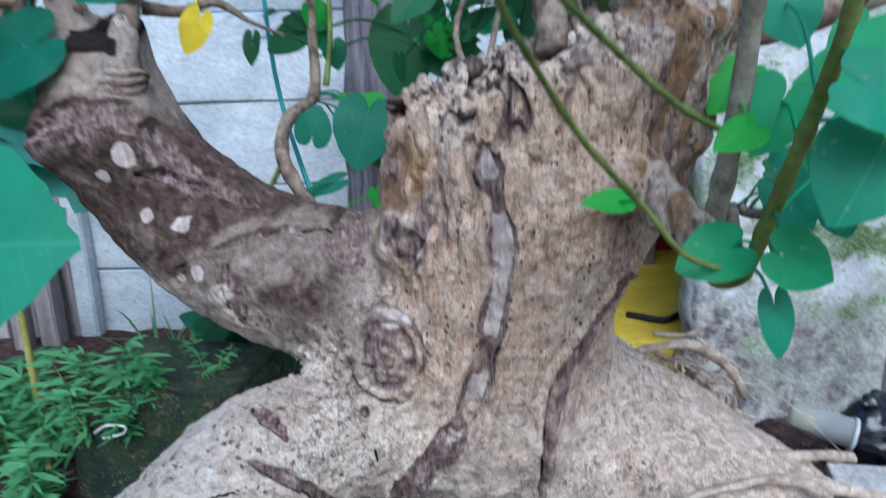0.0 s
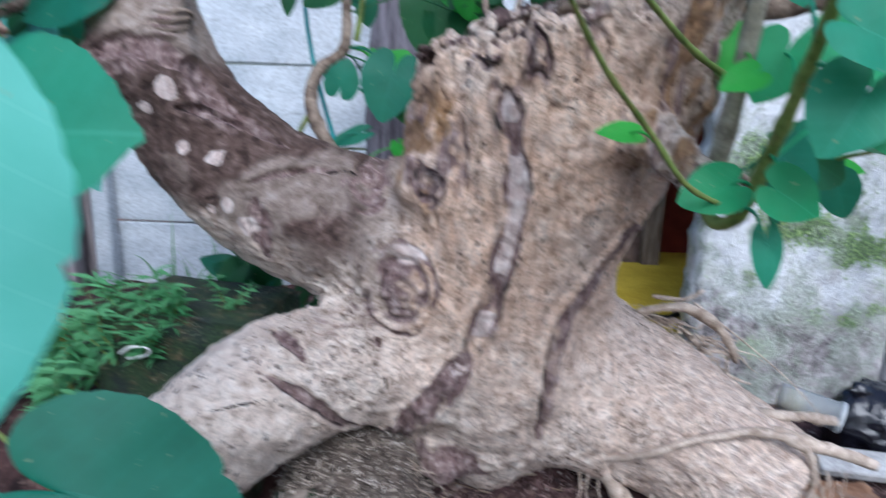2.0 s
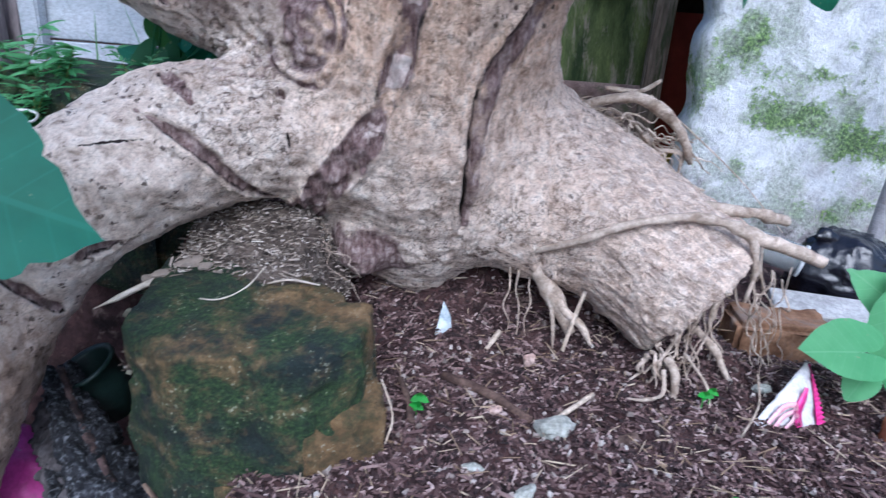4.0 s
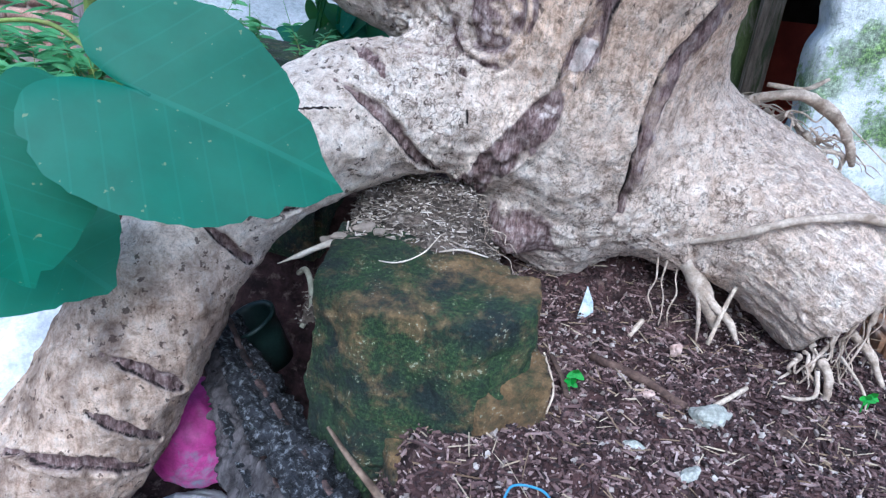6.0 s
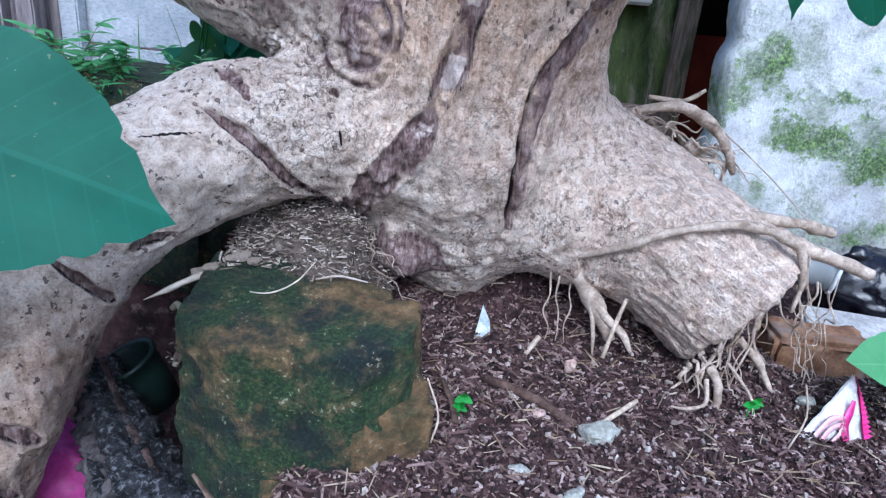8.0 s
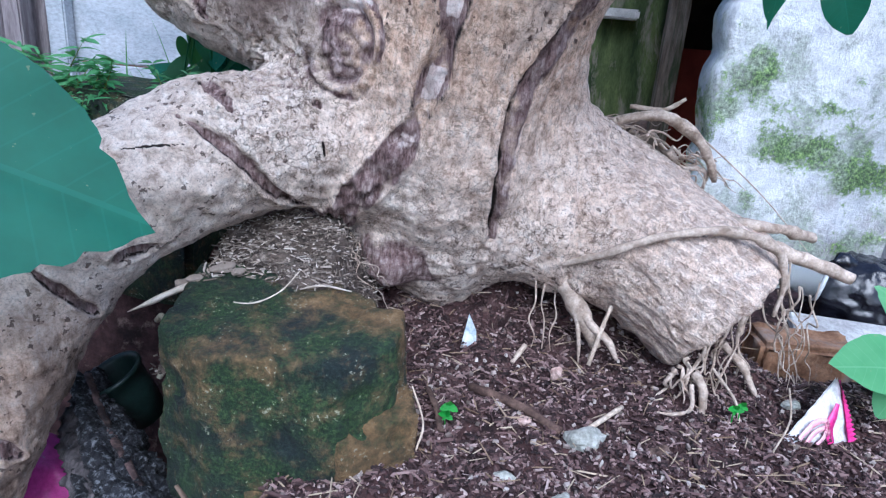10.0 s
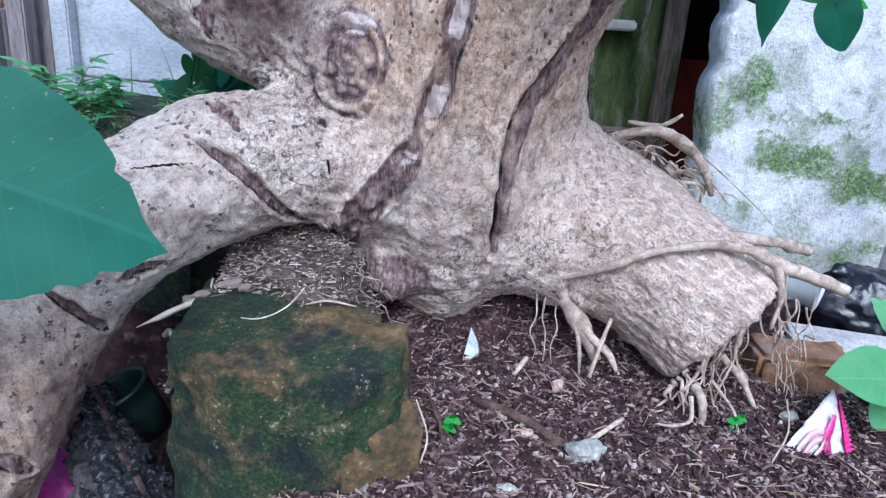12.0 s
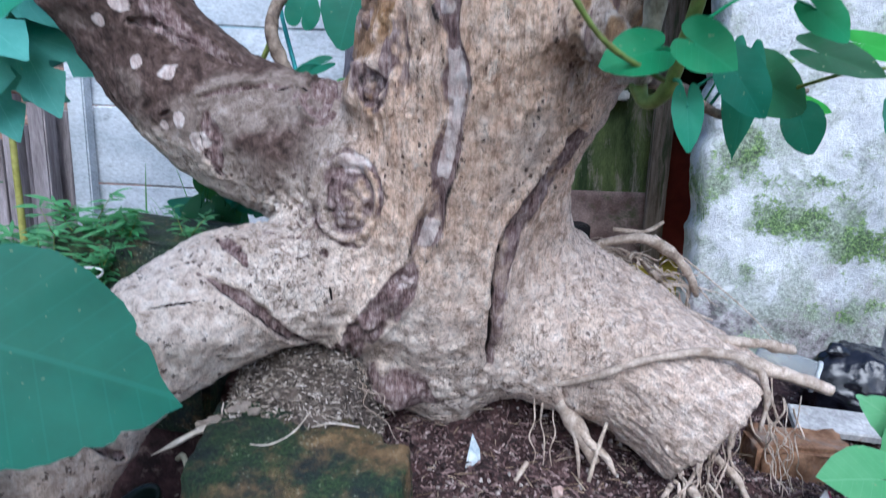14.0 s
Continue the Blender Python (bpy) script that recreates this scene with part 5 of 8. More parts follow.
stalk(tree, "twig", [(0.052, 0.26, 0.786, 0.00154), (0.03, 0.30, 0.83, 0.00182), (0.05, 0.42, 0.93, 0.0021), (0.14, 0.77, 1.13, 0.0035)], STEM_GREEN, "", "petiole_b", 0.05, 8)
stalk(tree, "twig", [(-0.155, 0.87, 0.49, 0.012), (-0.199, 0.90, 0.545, 0.0105), (-0.224, 0.90, 0.607, 0.0095), (-0.215, 0.92, 0.656, 0.009), (-0.178, 0.93, 0.690, 0.008), (-0.176, 0.94, 0.772, 0.0065), (-0.178, 0.95, 0.909, 0.006), (-0.18, 0.95, 1.05, 0.005)], BRANCH, "looping twig growing from the fork", "loop", 0.1, 10, 6, 0.2)
stalk(tree, "twig", [(-0.16, 0.93, 0.70, 0.005), (-0.15, 0.94, 0.78, 0.004), (-0.152, 0.95, 0.9, 0.004), (-0.15, 0.95, 1.05, 0.003)], STEM_GREEN, "", "loop_thin", 0.1, 8)
stalk(tree, "twig", [(-0.222, 0.90, 0.60, 0.005), (-0.25, 0.92, 0.56, 0.004), (-0.30, 0.93, 0.50, 0.003)], STEM_GREEN, "", "loop_low", 0.1, 8)
stalk(tree, "twig", [(0.232, 0.52, 0.54, 0.008), (0.278, 0.58, 0.535, 0.0065), (0.34, 0.72, 0.535, 0.0075), (0.377, 0.80, 0.527, 0.0075), (0.439, 0.85, 0.508, 0.007), (0.50, 0.90, 0.52, 0.005), (0.60, 0.95, 0.55, 0.004)], BRANCH, "drooping brown twig", "droop", 0.12, 10)
stalk(tree, "twig", [(0.52, 0.88, 0.54, 0.003), (0.58, 0.80, 0.57, 0.0025), (0.643, 0.72, 0.582, 0.0022), (0.70, 0.78, 0.66, 0.003), (0.75, 0.85, 0.83, 0.004)], STEM_GREEN, "", "heart_twig", 0.05, 8)
stalk(tree, "bud", [(0.019, 0.272, 0.760, 0.003), (0.014, 0.266, 0.768, 0.0055), (0.008, 0.262, 0.777, 0.003), (0.004, 0.26, 0.785, 0.001)], LEAF_BRIGHT, "bright green leaf bud", "bud", 0.2, 8)
for k in range(7):
    a = k * 0.9
    leaf("bud", (0.014, 0.266, 0.767), (0.014 + 0.024 * math.cos(a), 0.262 - 0.01 * math.sin(a * 1.7), 0.769 + 0.016 * math.sin(a)), (0.1, -1, 0.4), 0.4, LEAF_BRIGHT, 0.1, 0.2)
# a ringed collar and wire on the branches
for k, r in enumerate((0.0245, 0.0235, 0.0215, 0.0195)):
    a = [(-0.381 + 0.004 * k, 0.781 + 0.001 * k, 0.690 + 0.009 * k)]
    ring = [(a[0][0] + r * math.cos(t), a[0][1] + r * math.sin(t), a[0][2] + 0.004 * math.sin(t * 2 + k), 0.0024) for t in np.linspace(0, 2 * math.pi, 18)]
    part("bark_ring", tube_mesh("bark_ring", ring, segs=6, rough=0.2, caps=False), BRANCH, tree)
WIRE = surface("old_wire", (0.35, 0.33, 0.30), (0.55, 0.53, 0.50), 40, 0.5, 200, 0.2, 0.001, metallic=0.7)
for c, ax in (((-0.645, 0.78, 0.788), (0.4, 0, 1)), ((-0.612, 0.78, 0.805), (1, 0, 0.6)), ((-0.567, 0.795, 0.865), (1, 0, -0.5))):
    n = Vector(ax).normalized()
    u = n.cross(Vector((0, 1, 0))).normalized()
    w = n.cross(u)
    ring = [(*(Vector(c) + 0.0235 * (u * math.cos(t) + w * math.sin(t)) + n * 0.006 * math.sin(t)), 0.002) for t in np.linspace(0, 2 * math.pi, 22)]
    part("wire", tube_mesh("wire", ring, segs=6, caps=False), WIRE, tree, "thin pale binding wire")

# the large-leaved shrub beside the root
shrub = thing("shrub", "shrub with very large heart-shaped green leaves", "shrub")
stalk(shrub, "stem", [(-0.66, 0.36, -0.37, 0.014), (-0.64, 0.38, -0.1, 0.012), (-0.62, 0.41, 0.2, 0.011), (-0.60, 0.42, 0.45, 0.009), (-0.60, 0.42, 0.72, 0.007), (-0.62, 0.42, 0.9, 0.005)], STEM_GREEN, "", "shrub", 0.05, 10, 6, 0.25)
stalk(shrub, "petiole", [(-0.302, 0.345, 0.325, 0.00168), (-0.331, 0.36, 0.342, 0.0018), (-0.40, 0.39, 0.36, 0.00192), (-0.50, 0.40, 0.34, 0.00204), (-0.61, 0.415, 0.30, 0.0024)], STEM_GREEN, "", "fl1", 0.05, 8)
stalk(shrub, "petiole", [(-0.40, 0.30, 0.31, 0.00156), (-0.50, 0.36, 0.33, 0.0018), (-0.61, 0.415, 0.28, 0.0024)], STEM_GREEN, "", "fl2", 0.05, 8)
stalk(shrub, "petiole", [(-0.445, 0.37, 0.20, 0.00156), (-0.54, 0.40, 0.212, 0.0018), (-0.62, 0.41, 0.18, 0.0024)], STEM_GREEN, "", "fl3", 0.05, 8)
stalk(shrub, "petiole", [(-0.330, 0.405, 0.590, 0.0014), (-0.37, 0.41, 0.61, 0.0018), (-0.48, 0.41, 0.66, 0.00192), (-0.60, 0.42, 0.62, 0.0024)], STEM_GREEN, "", "fl4", 0.05, 8)
stalk(shrub, "petiole", [(-0.187, 0.105, 0.612, 0.0014), (-0.25, 0.18, 0.63, 0.0018), (-0.34, 0.31, 0.62, 0.0018), (-0.45, 0.40, 0.60, 0.002), (-0.60, 0.42, 0.57, 0.0024)], STEM_GREEN, "", "fl5", 0.05, 8)

leaf("fl1", (-0.285, 0.345, 0.322), (-0.142, 0.368, 0.274), (0.44, -0.76, 0.56), 1.02, LEAF, 0.15, 0.12)
leaf("fl2", (-0.374, 0.3, 0.288), (-0.346, 0.28, 0.183), (0.53, -0.68, 0.61), 1.1, LEAF, 0.15, 0.12)
leaf("fl3", (-0.445, 0.37, 0.198), (-0.344, 0.37, 0.148), (0.52, -0.66, 0.69), 1.5, LEAF, 0.15, 0.12)
leaf("fl4", (-0.335, 0.40, 0.588), (-0.232, 0.385, 0.598), (0.35, -0.80, 0.5), 1.45, LEAF_TEAL)
leaf("fl5", (-0.188, 0.10, 0.602), (-0.182, 0.09, 0.480), (0.35, -0.80, 0.5), 1.04, LEAF_PALE)
leaf("green_shoot", (0.222, 0.46, 0.556), (0.180, 0.45, 0.543), (-0.25, -0.84, 0.5), 1.0, LEAF_FRESH)
leaf("green_shoot", (0.224, 0.5, 0.555), (0.253, 0.49, 0.550), (-0.25, -0.84, 0.5), 0.8, LEAF_DARK)
leaf("green_shoot", (0.246, 0.42, 0.560), (0.278, 0.41, 0.541), (-0.25, -0.84, 0.5), 1.1, LEAF_FRESH)
leaf("green_shoot", (0.252, 0.44, 0.515), (0.255, 0.43, 0.475), (-0.25, -0.84, 0.5), 0.55, LEAF_TEAL)
leaf("green_shoot", (0.265, 0.48, 0.666), (0.243, 0.47, 0.624), (-0.25, -0.84, 0.5), 1.1, LEAF_FRESH)
leaf("green_shoot", (0.253, 0.36, 0.674), (0.300, 0.35, 0.653), (-0.25, -0.84, 0.5), 0.9, LEAF_TEAL)
leaf("green_shoot", (0.275, 0.38, 0.634), (0.248, 0.37, 0.589), (-0.25, -0.84, 0.5), 1.15, LEAF_TEAL)
leaf("green_shoot", (0.272, 0.5, 0.738), (0.285, 0.49, 0.704), (-0.25, -0.84, 0.5), 1.2, LEAF_TEAL)
leaf("green_shoot", (0.389, 0.5, 0.674), (0.281, 0.49, 0.682), (-0.25, -0.84, 0.5), 1.0, LEAF_FRESH)
leaf("green_shoot", (0.240, 0.33, 0.811), (0.203, 0.32, 0.790), (-0.25, -0.84, 0.5), 1.2, LEAF_TEAL)
leaf("green_shoot", (0.295, 0.35, 0.827), (0.245, 0.34, 0.810), (-0.25, -0.84, 0.5), 1.0, LEAF_FRESH)
leaf("green_shoot", (0.398, 0.55, 0.607), (0.432, 0.54, 0.580), (-0.25, -0.84, 0.5), 0.9, LEAF_FRESH)
leaf("green_shoot", (0.363, 0.55, 0.720), (0.336, 0.54, 0.688), (-0.25, -0.84, 0.5), 0.9, LEAF_FRESH)
leaf("grey_shoot", (0.222, 0.44, 0.647), (0.194, 0.43, 0.637), (-0.25, -0.84, 0.5), 0.85, LEAF_BRIGHT)
leaf("grey_shoot", (0.295, 0.62, 0.687), (0.262, 0.61, 0.652), (-0.25, -0.84, 0.5), 0.9, LEAF_BRIGHT)
leaf("grey_shoot", (0.295, 0.62, 0.675), (0.317, 0.61, 0.641), (-0.25, -0.84, 0.5), 0.8, LEAF_BRIGHT)
leaf("petiole_b", (0.059, 0.25, 0.782), (0.109, 0.24, 0.751), (-0.25, -0.84, 0.5), 1.1, LEAF_FRESH)
leaf("petiole_a", (-0.020, 0.21, 0.787), (-0.096, 0.20, 0.760), (0.05, -0.84, 0.5), 0.92, LEAF_MID)
leaf("grey_shoot", (0.093, 0.32, 0.847), (0.158, 0.31, 0.817), (-0.25, -0.84, 0.5), 0.6, LEAF_TEAL)
leaf("top_up", (0.000, 0.6, 0.863), (0.079, 0.59, 0.852), (0.05, -0.84, 0.5), 0.55, LEAF_DARK)
leaf("low_twig", (0.133, 0.44, 0.600), (0.104, 0.43, 0.602), (-0.25, -0.84, 0.5), 0.6, LEAF_BRIGHT)
leaf("side", (0.256, 0.7, 0.804), (0.332, 0.7, 0.803), (-0.23, -0.86, 0.39), 0.2, LEAF_BRIGHT, 0.15, 0.12)
leaf("heart_twig", (0.62, 0.67, 0.531), (0.603, 0.64, 0.434), (-0.43, -0.77, 0.43), 1.08, LEAF, 0.15, 0.12)
leaf("droop", (0.441, 0.8, 0.562), (0.441, 0.8, 0.449), (-0.25, -0.86, 0.4), 0.42, LEAF, 0.15, 0.12)
leaf("droop", (0.405, 0.74, 0.558), (0.453, 0.74, 0.501), (-0.24, -0.86, 0.4), 0.8, LEAF, 0.15, 0.12)
leaf("droop", (0.482, 0.85, 0.556), (0.563, 0.85, 0.517), (-0.27, -0.85, 0.41), 0.95, LEAF_DARK, 0.15, 0.12)
leaf("droop", (0.582, 0.92, 0.504), (0.609, 0.92, 0.448), (-0.32, -0.83, 0.45), 0.95, LEAF, 0.15, 0.12)
leaf("droop", (0.61, 0.98, 0.53), (0.665, 0.98, 0.522), (-0.32, -0.83, 0.43), 0.5, LEAF_BRIGHT, 0.15, 0.12)
leaf("droop", (0.425, 0.8, 0.573), (0.465, 0.8, 0.567), (-0.27, -0.85, 0.42), 0.8, LEAF_DARK, 0.15, 0.12)
leaf("heart_twig", (0.534, 0.8, 0.591), (0.598, 0.75, 0.562), (-0.35, -0.82, 0.41), 0.55, LEAF_DARK, 0.15, 0.12)
leaf("heart_twig", (0.617, 0.85, 0.609), (0.7, 0.85, 0.595), (-0.38, -0.8, 0.4), 0.45, LEAF_BRIGHT, 0.15, 0.12)
leaf("loop", (-0.044, 0.98, 0.771), (-0.061, 0.96, 0.675), (0.03, -0.9, 0.42), 1.0, LEAF_DARK, 0.15, 0.12)
leaf("loop", (-0.101, 0.9, 0.653), (-0.12, 0.88, 0.579), (0.08, -0.89, 0.51), 1.05, LEAF, 0.15, 0.12)
leaf("loop", (-0.182, 0.92, 0.633), (-0.17, 0.92, 0.677), (0.14, -0.88, 0.53), 1.1, LEAF, 0.15, 0.12)
leaf("loop", (-0.113, 0.93, 0.655), (-0.078, 0.93, 0.69), (0.09, -0.89, 0.51), 1.0, LEAF_BRIGHT, 0.15, 0.12)
leaf("loop", (-0.127, 0.93, 0.665), (-0.136, 0.93, 0.693), (0.1, -0.89, 0.5), 1.0, LEAF_BRIGHT, 0.15, 0.12)
leaf("loop", (-0.202, 0.95, 0.772), (-0.25, 0.95, 0.753), (0.15, -0.89, 0.42), 0.9, LEAF_DARK, 0.15, 0.12)
leaf("loop", (-0.189, 0.95, 0.791), (-0.222, 0.95, 0.798), (0.14, -0.89, 0.41), 0.9, LEAF_DARK, 0.15, 0.12)
leaf("loop", (-0.171, 0.95, 0.781), (-0.166, 0.95, 0.749), (0.13, -0.89, 0.42), 1.0, LEAF, 0.15, 0.12)
leaf("loop", (-0.149, 0.95, 0.753), (-0.146, 0.95, 0.72), (0.11, -0.89, 0.44), 1.0, LEAF, 0.15, 0.12)
leaf("loop", (0.004, 0.95, 0.739), (0.051, 0.95, 0.706), (-0.0, -0.9, 0.45), 1.0, LEAF_DARK, 0.15, 0.12)
leaf("loop", (-0.155, 0.92, 0.562), (-0.208, 0.92, 0.545), (0.12, -0.88, 0.58), 0.5, LEAF, 0.15, 0.12)
leaf("loop", (-0.092, 0.9, 0.547), (-0.083, 0.9, 0.521), (0.07, -0.88, 0.59), 0.9, LEAF_BRIGHT, 0.15, 0.12)
leaf("loop", (-0.087, 0.9, 0.607), (-0.08, 0.9, 0.578), (0.07, -0.89, 0.55), 1.0, LEAF_DARK, 0.15, 0.12)
leaf("loop", (-0.006, 0.95, 0.897), (0.115, 0.95, 0.91), (0.01, -0.89, 0.33), 0.5, LEAF_DARK, 0.15, 0.12)
leaf("top_up", (-0.035, 1.0, 0.888), (0.061, 1.0, 0.887), (0.03, -0.89, 0.34), 0.35, LEAF_DARK, 0.15, 0.12)
leaf("top_up", (-0.076, 0.9, 0.96), (0.02, 0.9, 0.95), (0.06, -0.88, 0.28), 0.4, LEAF_DARK, 0.15, 0.12)
leaf("top_up", (-0.188, 0.8, 0.939), (-0.286, 0.8, 0.903), (0.16, -0.87, 0.28), 0.7, LEAF_DARK, 0.15, 0.12)
leaf("top_up", (-0.232, 0.85, 0.959), (-0.156, 0.85, 0.934), (0.18, -0.86, 0.28), 0.6, LEAF_DARK, 0.15, 0.12)
leaf("top_up", (0.106, 0.9, 0.966), (0.133, 0.9, 0.92), (-0.08, -0.88, 0.28), 0.8, LEAF_BRIGHT, 0.15, 0.12)
leaf("top_up", (0.167, 0.9, 0.948), (0.207, 0.9, 0.915), (-0.12, -0.87, 0.29), 0.9, LEAF_BRIGHT, 0.15, 0.12)
leaf("top_up", (0.128, 0.9, 0.966), (0.192, 0.9, 0.973), (-0.1, -0.87, 0.28), 0.6, LEAF_DARK, 0.15, 0.12)
leaf("top_up", (-0.016, 1.0, 0.821), (0.014, 1.0, 0.778), (0.01, -0.9, 0.39), 0.8, LEAF_DARK, 0.15, 0.12)
leaf("top_up", (0.048, 0.9, 0.769), (0.087, 0.9, 0.8), (-0.04, -0.9, 0.42), 0.6, LEAF_DARK, 0.15, 0.12)
leaf("limb_top", (-0.342, 0.8, 0.96), (-0.349, 0.8, 0.898), (0.27, -0.83, 0.27), 1.0, LEAF_DARK, 0.15, 0.12)
leaf("limb_top", (-0.365, 0.8, 0.822), (-0.441, 0.8, 0.808), (0.29, -0.84, 0.38), 0.55, LEAF, 0.15, 0.12)
leaf("arch_up", (-0.56, 0.72, 0.93), (-0.429, 0.7, 0.898), (0.43, -0.76, 0.3), 0.62, LEAF, 0.15, 0.12)
leaf("arch", (-0.607, 0.74, 0.769), (-0.525, 0.74, 0.773), (0.46, -0.76, 0.42), 0.45, LEAF_DARK, 0.15, 0.12)
leaf("arch_low", (-0.481, 0.78, 0.751), (-0.578, 0.78, 0.703), (0.37, -0.81, 0.44), 0.8, LEAF, 0.15, 0.12)
leaf("arch_up", (-0.699, 0.8, 0.922), (-0.597, 0.8, 0.932), (0.47, -0.73, 0.32), 0.7, LEAF, 0.15, 0.12)
leaf("limb_twig", (-0.261, 0.73, 0.768), (-0.281, 0.73, 0.732), (0.23, -0.86, 0.42), 0.8, LEAF_YELLOW, 0.15, 0.12)
leaf("limb_twig", (-0.33, 1.0, 0.885), (-0.422, 1.0, 0.872), (0.22, -0.86, 0.35), 0.3, LEAF_BRIGHT, 0.15, 0.12)
leaf("arch", (-0.674, 0.76, 0.779), (-0.609, 0.76, 0.775), (0.48, -0.74, 0.42), 0.5, LEAF, 0.15, 0.12)

# seedling beside the brick
seedling = thing("seedling", "young seedling with light green heart-shaped leaves", "plant")
stalk(seedling, "stem", [(0.640, 0.665, -0.01, 0.004), (0.637, 0.66, 0.05, 0.0034), (0.652, 0.66, 0.10, 0.003), (0.658, 0.663, 0.135, 0.002)], STEM_GREEN, "", "seedling", 0.05, 8)
leaf("seedling", (0.582, 0.61, 0.089), (0.508, 0.6, 0.093), (-0.38, -0.7, 0.82), 0.94, LEAF_YOUNG, 0.15, 0.12)
leaf("seedling", (0.649, 0.64, 0.121), (0.628, 0.61, 0.038), (-0.42, -0.69, 0.78), 0.85, LEAF_YOUNG, 0.15, 0.12)
leaf("seedling", (0.67, 0.66, 0.132), (0.763, 0.64, 0.094), (-0.43, -0.7, 0.76), 0.71, LEAF_YOUNG, 0.15, 0.12)
leaf("seedling", (0.676, 0.68, 0.105), (0.602, 0.7, 0.16), (-0.42, -0.7, 0.78), 0.71, LEAF_YOUNG, 0.15, 0.12)
leaf("seedling", (0.674, 0.63, 0.066), (0.711, 0.59, 0.023), (-0.43, -0.67, 0.82), 0.76, LEAF_YOUNG, 0.15, 0.12)
leaf("seedling", (0.599, 0.615, 0.052), (0.576, 0.6, 0.029), (-0.38, -0.68, 0.84), 1.00, LEAF_YOUNG, 0.15, 0.12)
leaf("seedling", (0.651, 0.66, 0.126), (0.664, 0.65, 0.109), (-0.42, -0.7, 0.77), 0.92, LEAF_YOUNG, 0.15, 0.12)

# ---- roots ----
rnd = random.Random(7)


def wander(a, b, n, sway, r0, r1, sag=0.0):
    """A crooked root from a to b."""
    a, b = Vector(a), Vector(b)
    pts = []
    for i in range(n + 1):
        t = i / n
        q = a.lerp(b, t)
        k = math.sin(math.pi * t) if 0 < i < n else 0.2
        q += Vector((rnd.uniform(-1, 1), rnd.uniform(-1, 1), rnd.uniform(-1, 1))) * sway * k
        q.z -= sag * math.sin(math.pi * t)
        pts.append((*q, r0 + (r1 - r0) * t))
    return pts


def root(path, label="", rough=0.18, segs=8, thin=0.72):
    path = [(*q[:3], q[3] * thin) for q in path]
    return stalk(tree, "root", path, ROOT, label, "root", rough * 1.7, segs, 6)


root([(0.200, 0.728, 0.138, 0.005), (0.217, 0.708, 0.150, 0.0065), (0.257, 0.680, 0.176, 0.0075), (0.294, 0.669, 0.198, 0.0075), (0.339, 0.665, 0.213, 0.0075), (0.385, 0.669, 0.219, 0.0085), (0.425, 0.663, 0.214, 0.009), (0.452, 0.658, 0.197, 0.008), (0.462, 0.655, 0.16, 0.0055), (0.455, 0.648, 0.125, 0.003)], "long root lying across the sawn stub")
root([(0.40, 0.71, 0.205, 0.010), (0.44, 0.695, 0.200, 0.011), (0.48, 0.69, 0.190, 0.010), (0.53, 0.69, 0.176, 0.009), (0.557, 0.685, 0.168, 0.007)], "broken root end", 0.14, 12, 0.9)
root([(0.40, 0.72, 0.215, 0.010), (0.47, 0.73, 0.212, 0.010), (0.53, 0.74, 0.200, 0.008)], "split root end", 0.25, 10, 0.85)
root([(0.20, 0.765, 0.135, 0.016), (0.215, 0.742, 0.118, 0.0165), (0.235, 0.728, 0.092, 0.0155), (0.256, 0.716, 0.062, 0.013), (0.270, 0.708, 0.035, 0.008)], "short thick root splitting as it reaches into the soil", 0.10, 14, 0.85)
root([(0.232, 0.726, 0.095, 0.008), (0.258, 0.708, 0.068, 0.008), (0.283, 0.700, 0.048, 0.007), (0.296, 0.696, 0.026, 0.003)], "", 0.12, 10, 0.75)
root([(0.215, 0.74, 0.12, 0.007), (0.235, 0.72, 0.085, 0.006), (0.245, 0.71, 0.05, 0.004), (0.248, 0.70, 0.015, 0.002)])
for k in range(3):
    root(wander((0.185 + 0.012 * k, 0.745, 0.125 - 0.004 * k), (0.19 + 0.014 * k + rnd.uniform(-0.01, 0.01), 0.72, 0.02), 5, 0.008, 0.0022, 0.001))
# roots hanging from the sawn end
for k in range(18):
    k *= 0.5
    a = (0.345 + 0.012 * k + rnd.uniform(-0.01, 0.01), 0.65 + 0.004 * k, 0.035 + 0.011 * k)
    b = (a[0] + rnd.uniform(-0.03, 0.035), a[1] - rnd.uniform(0.0, 0.03), rnd.uniform(-0.005, 0.012))
    root(wander(a, b, 6, 0.010, rnd.uniform(0.0014, 0.0052), 0.0010))
root([(0.382, 0.655, 0.04, 0.0075), (0.392, 0.64, 0.02, 0.008), (0.388, 0.625, -0.01, 0.006)], "", 0.2, 10)
root([(0.42, 0.68, 0.07, 0.008), (0.445, 0.67, 0.045, 0.0075), (0.465, 0.66, 0.012, 0.004)], "", 0.2, 10)
root([(0.375, 0.64, 0.03, 0.004), (0.372, 0.62, 0.008, 0.0035), (0.345, 0.605, 0.008, 0.003), (0.325, 0.60, 0.012, 0.0015)])
root([(0.40, 0.65, 0.05, 0.0028), (0.425, 0.625, 0.02, 0.0025), (0.425, 0.60, -0.005, 0.002)])
for k in range(11):
    a = (0.462 + rnd.uniform(-0.01, 0.05), 0.67 + rnd.uniform(-0.01, 0.03), 0.155 + rnd.uniform(-0.02, 0.03))
    b = (0.515 + rnd.uniform(-0.02, 0.025), 0.675 + rnd.uniform(-0.02, 0.02), rnd.uniform(0.01, 0.06))
    root(wander(a, b, 7, 0.010, rnd.uniform(0.0012, 0.0026), 0.0007), "", 0.1, 6)
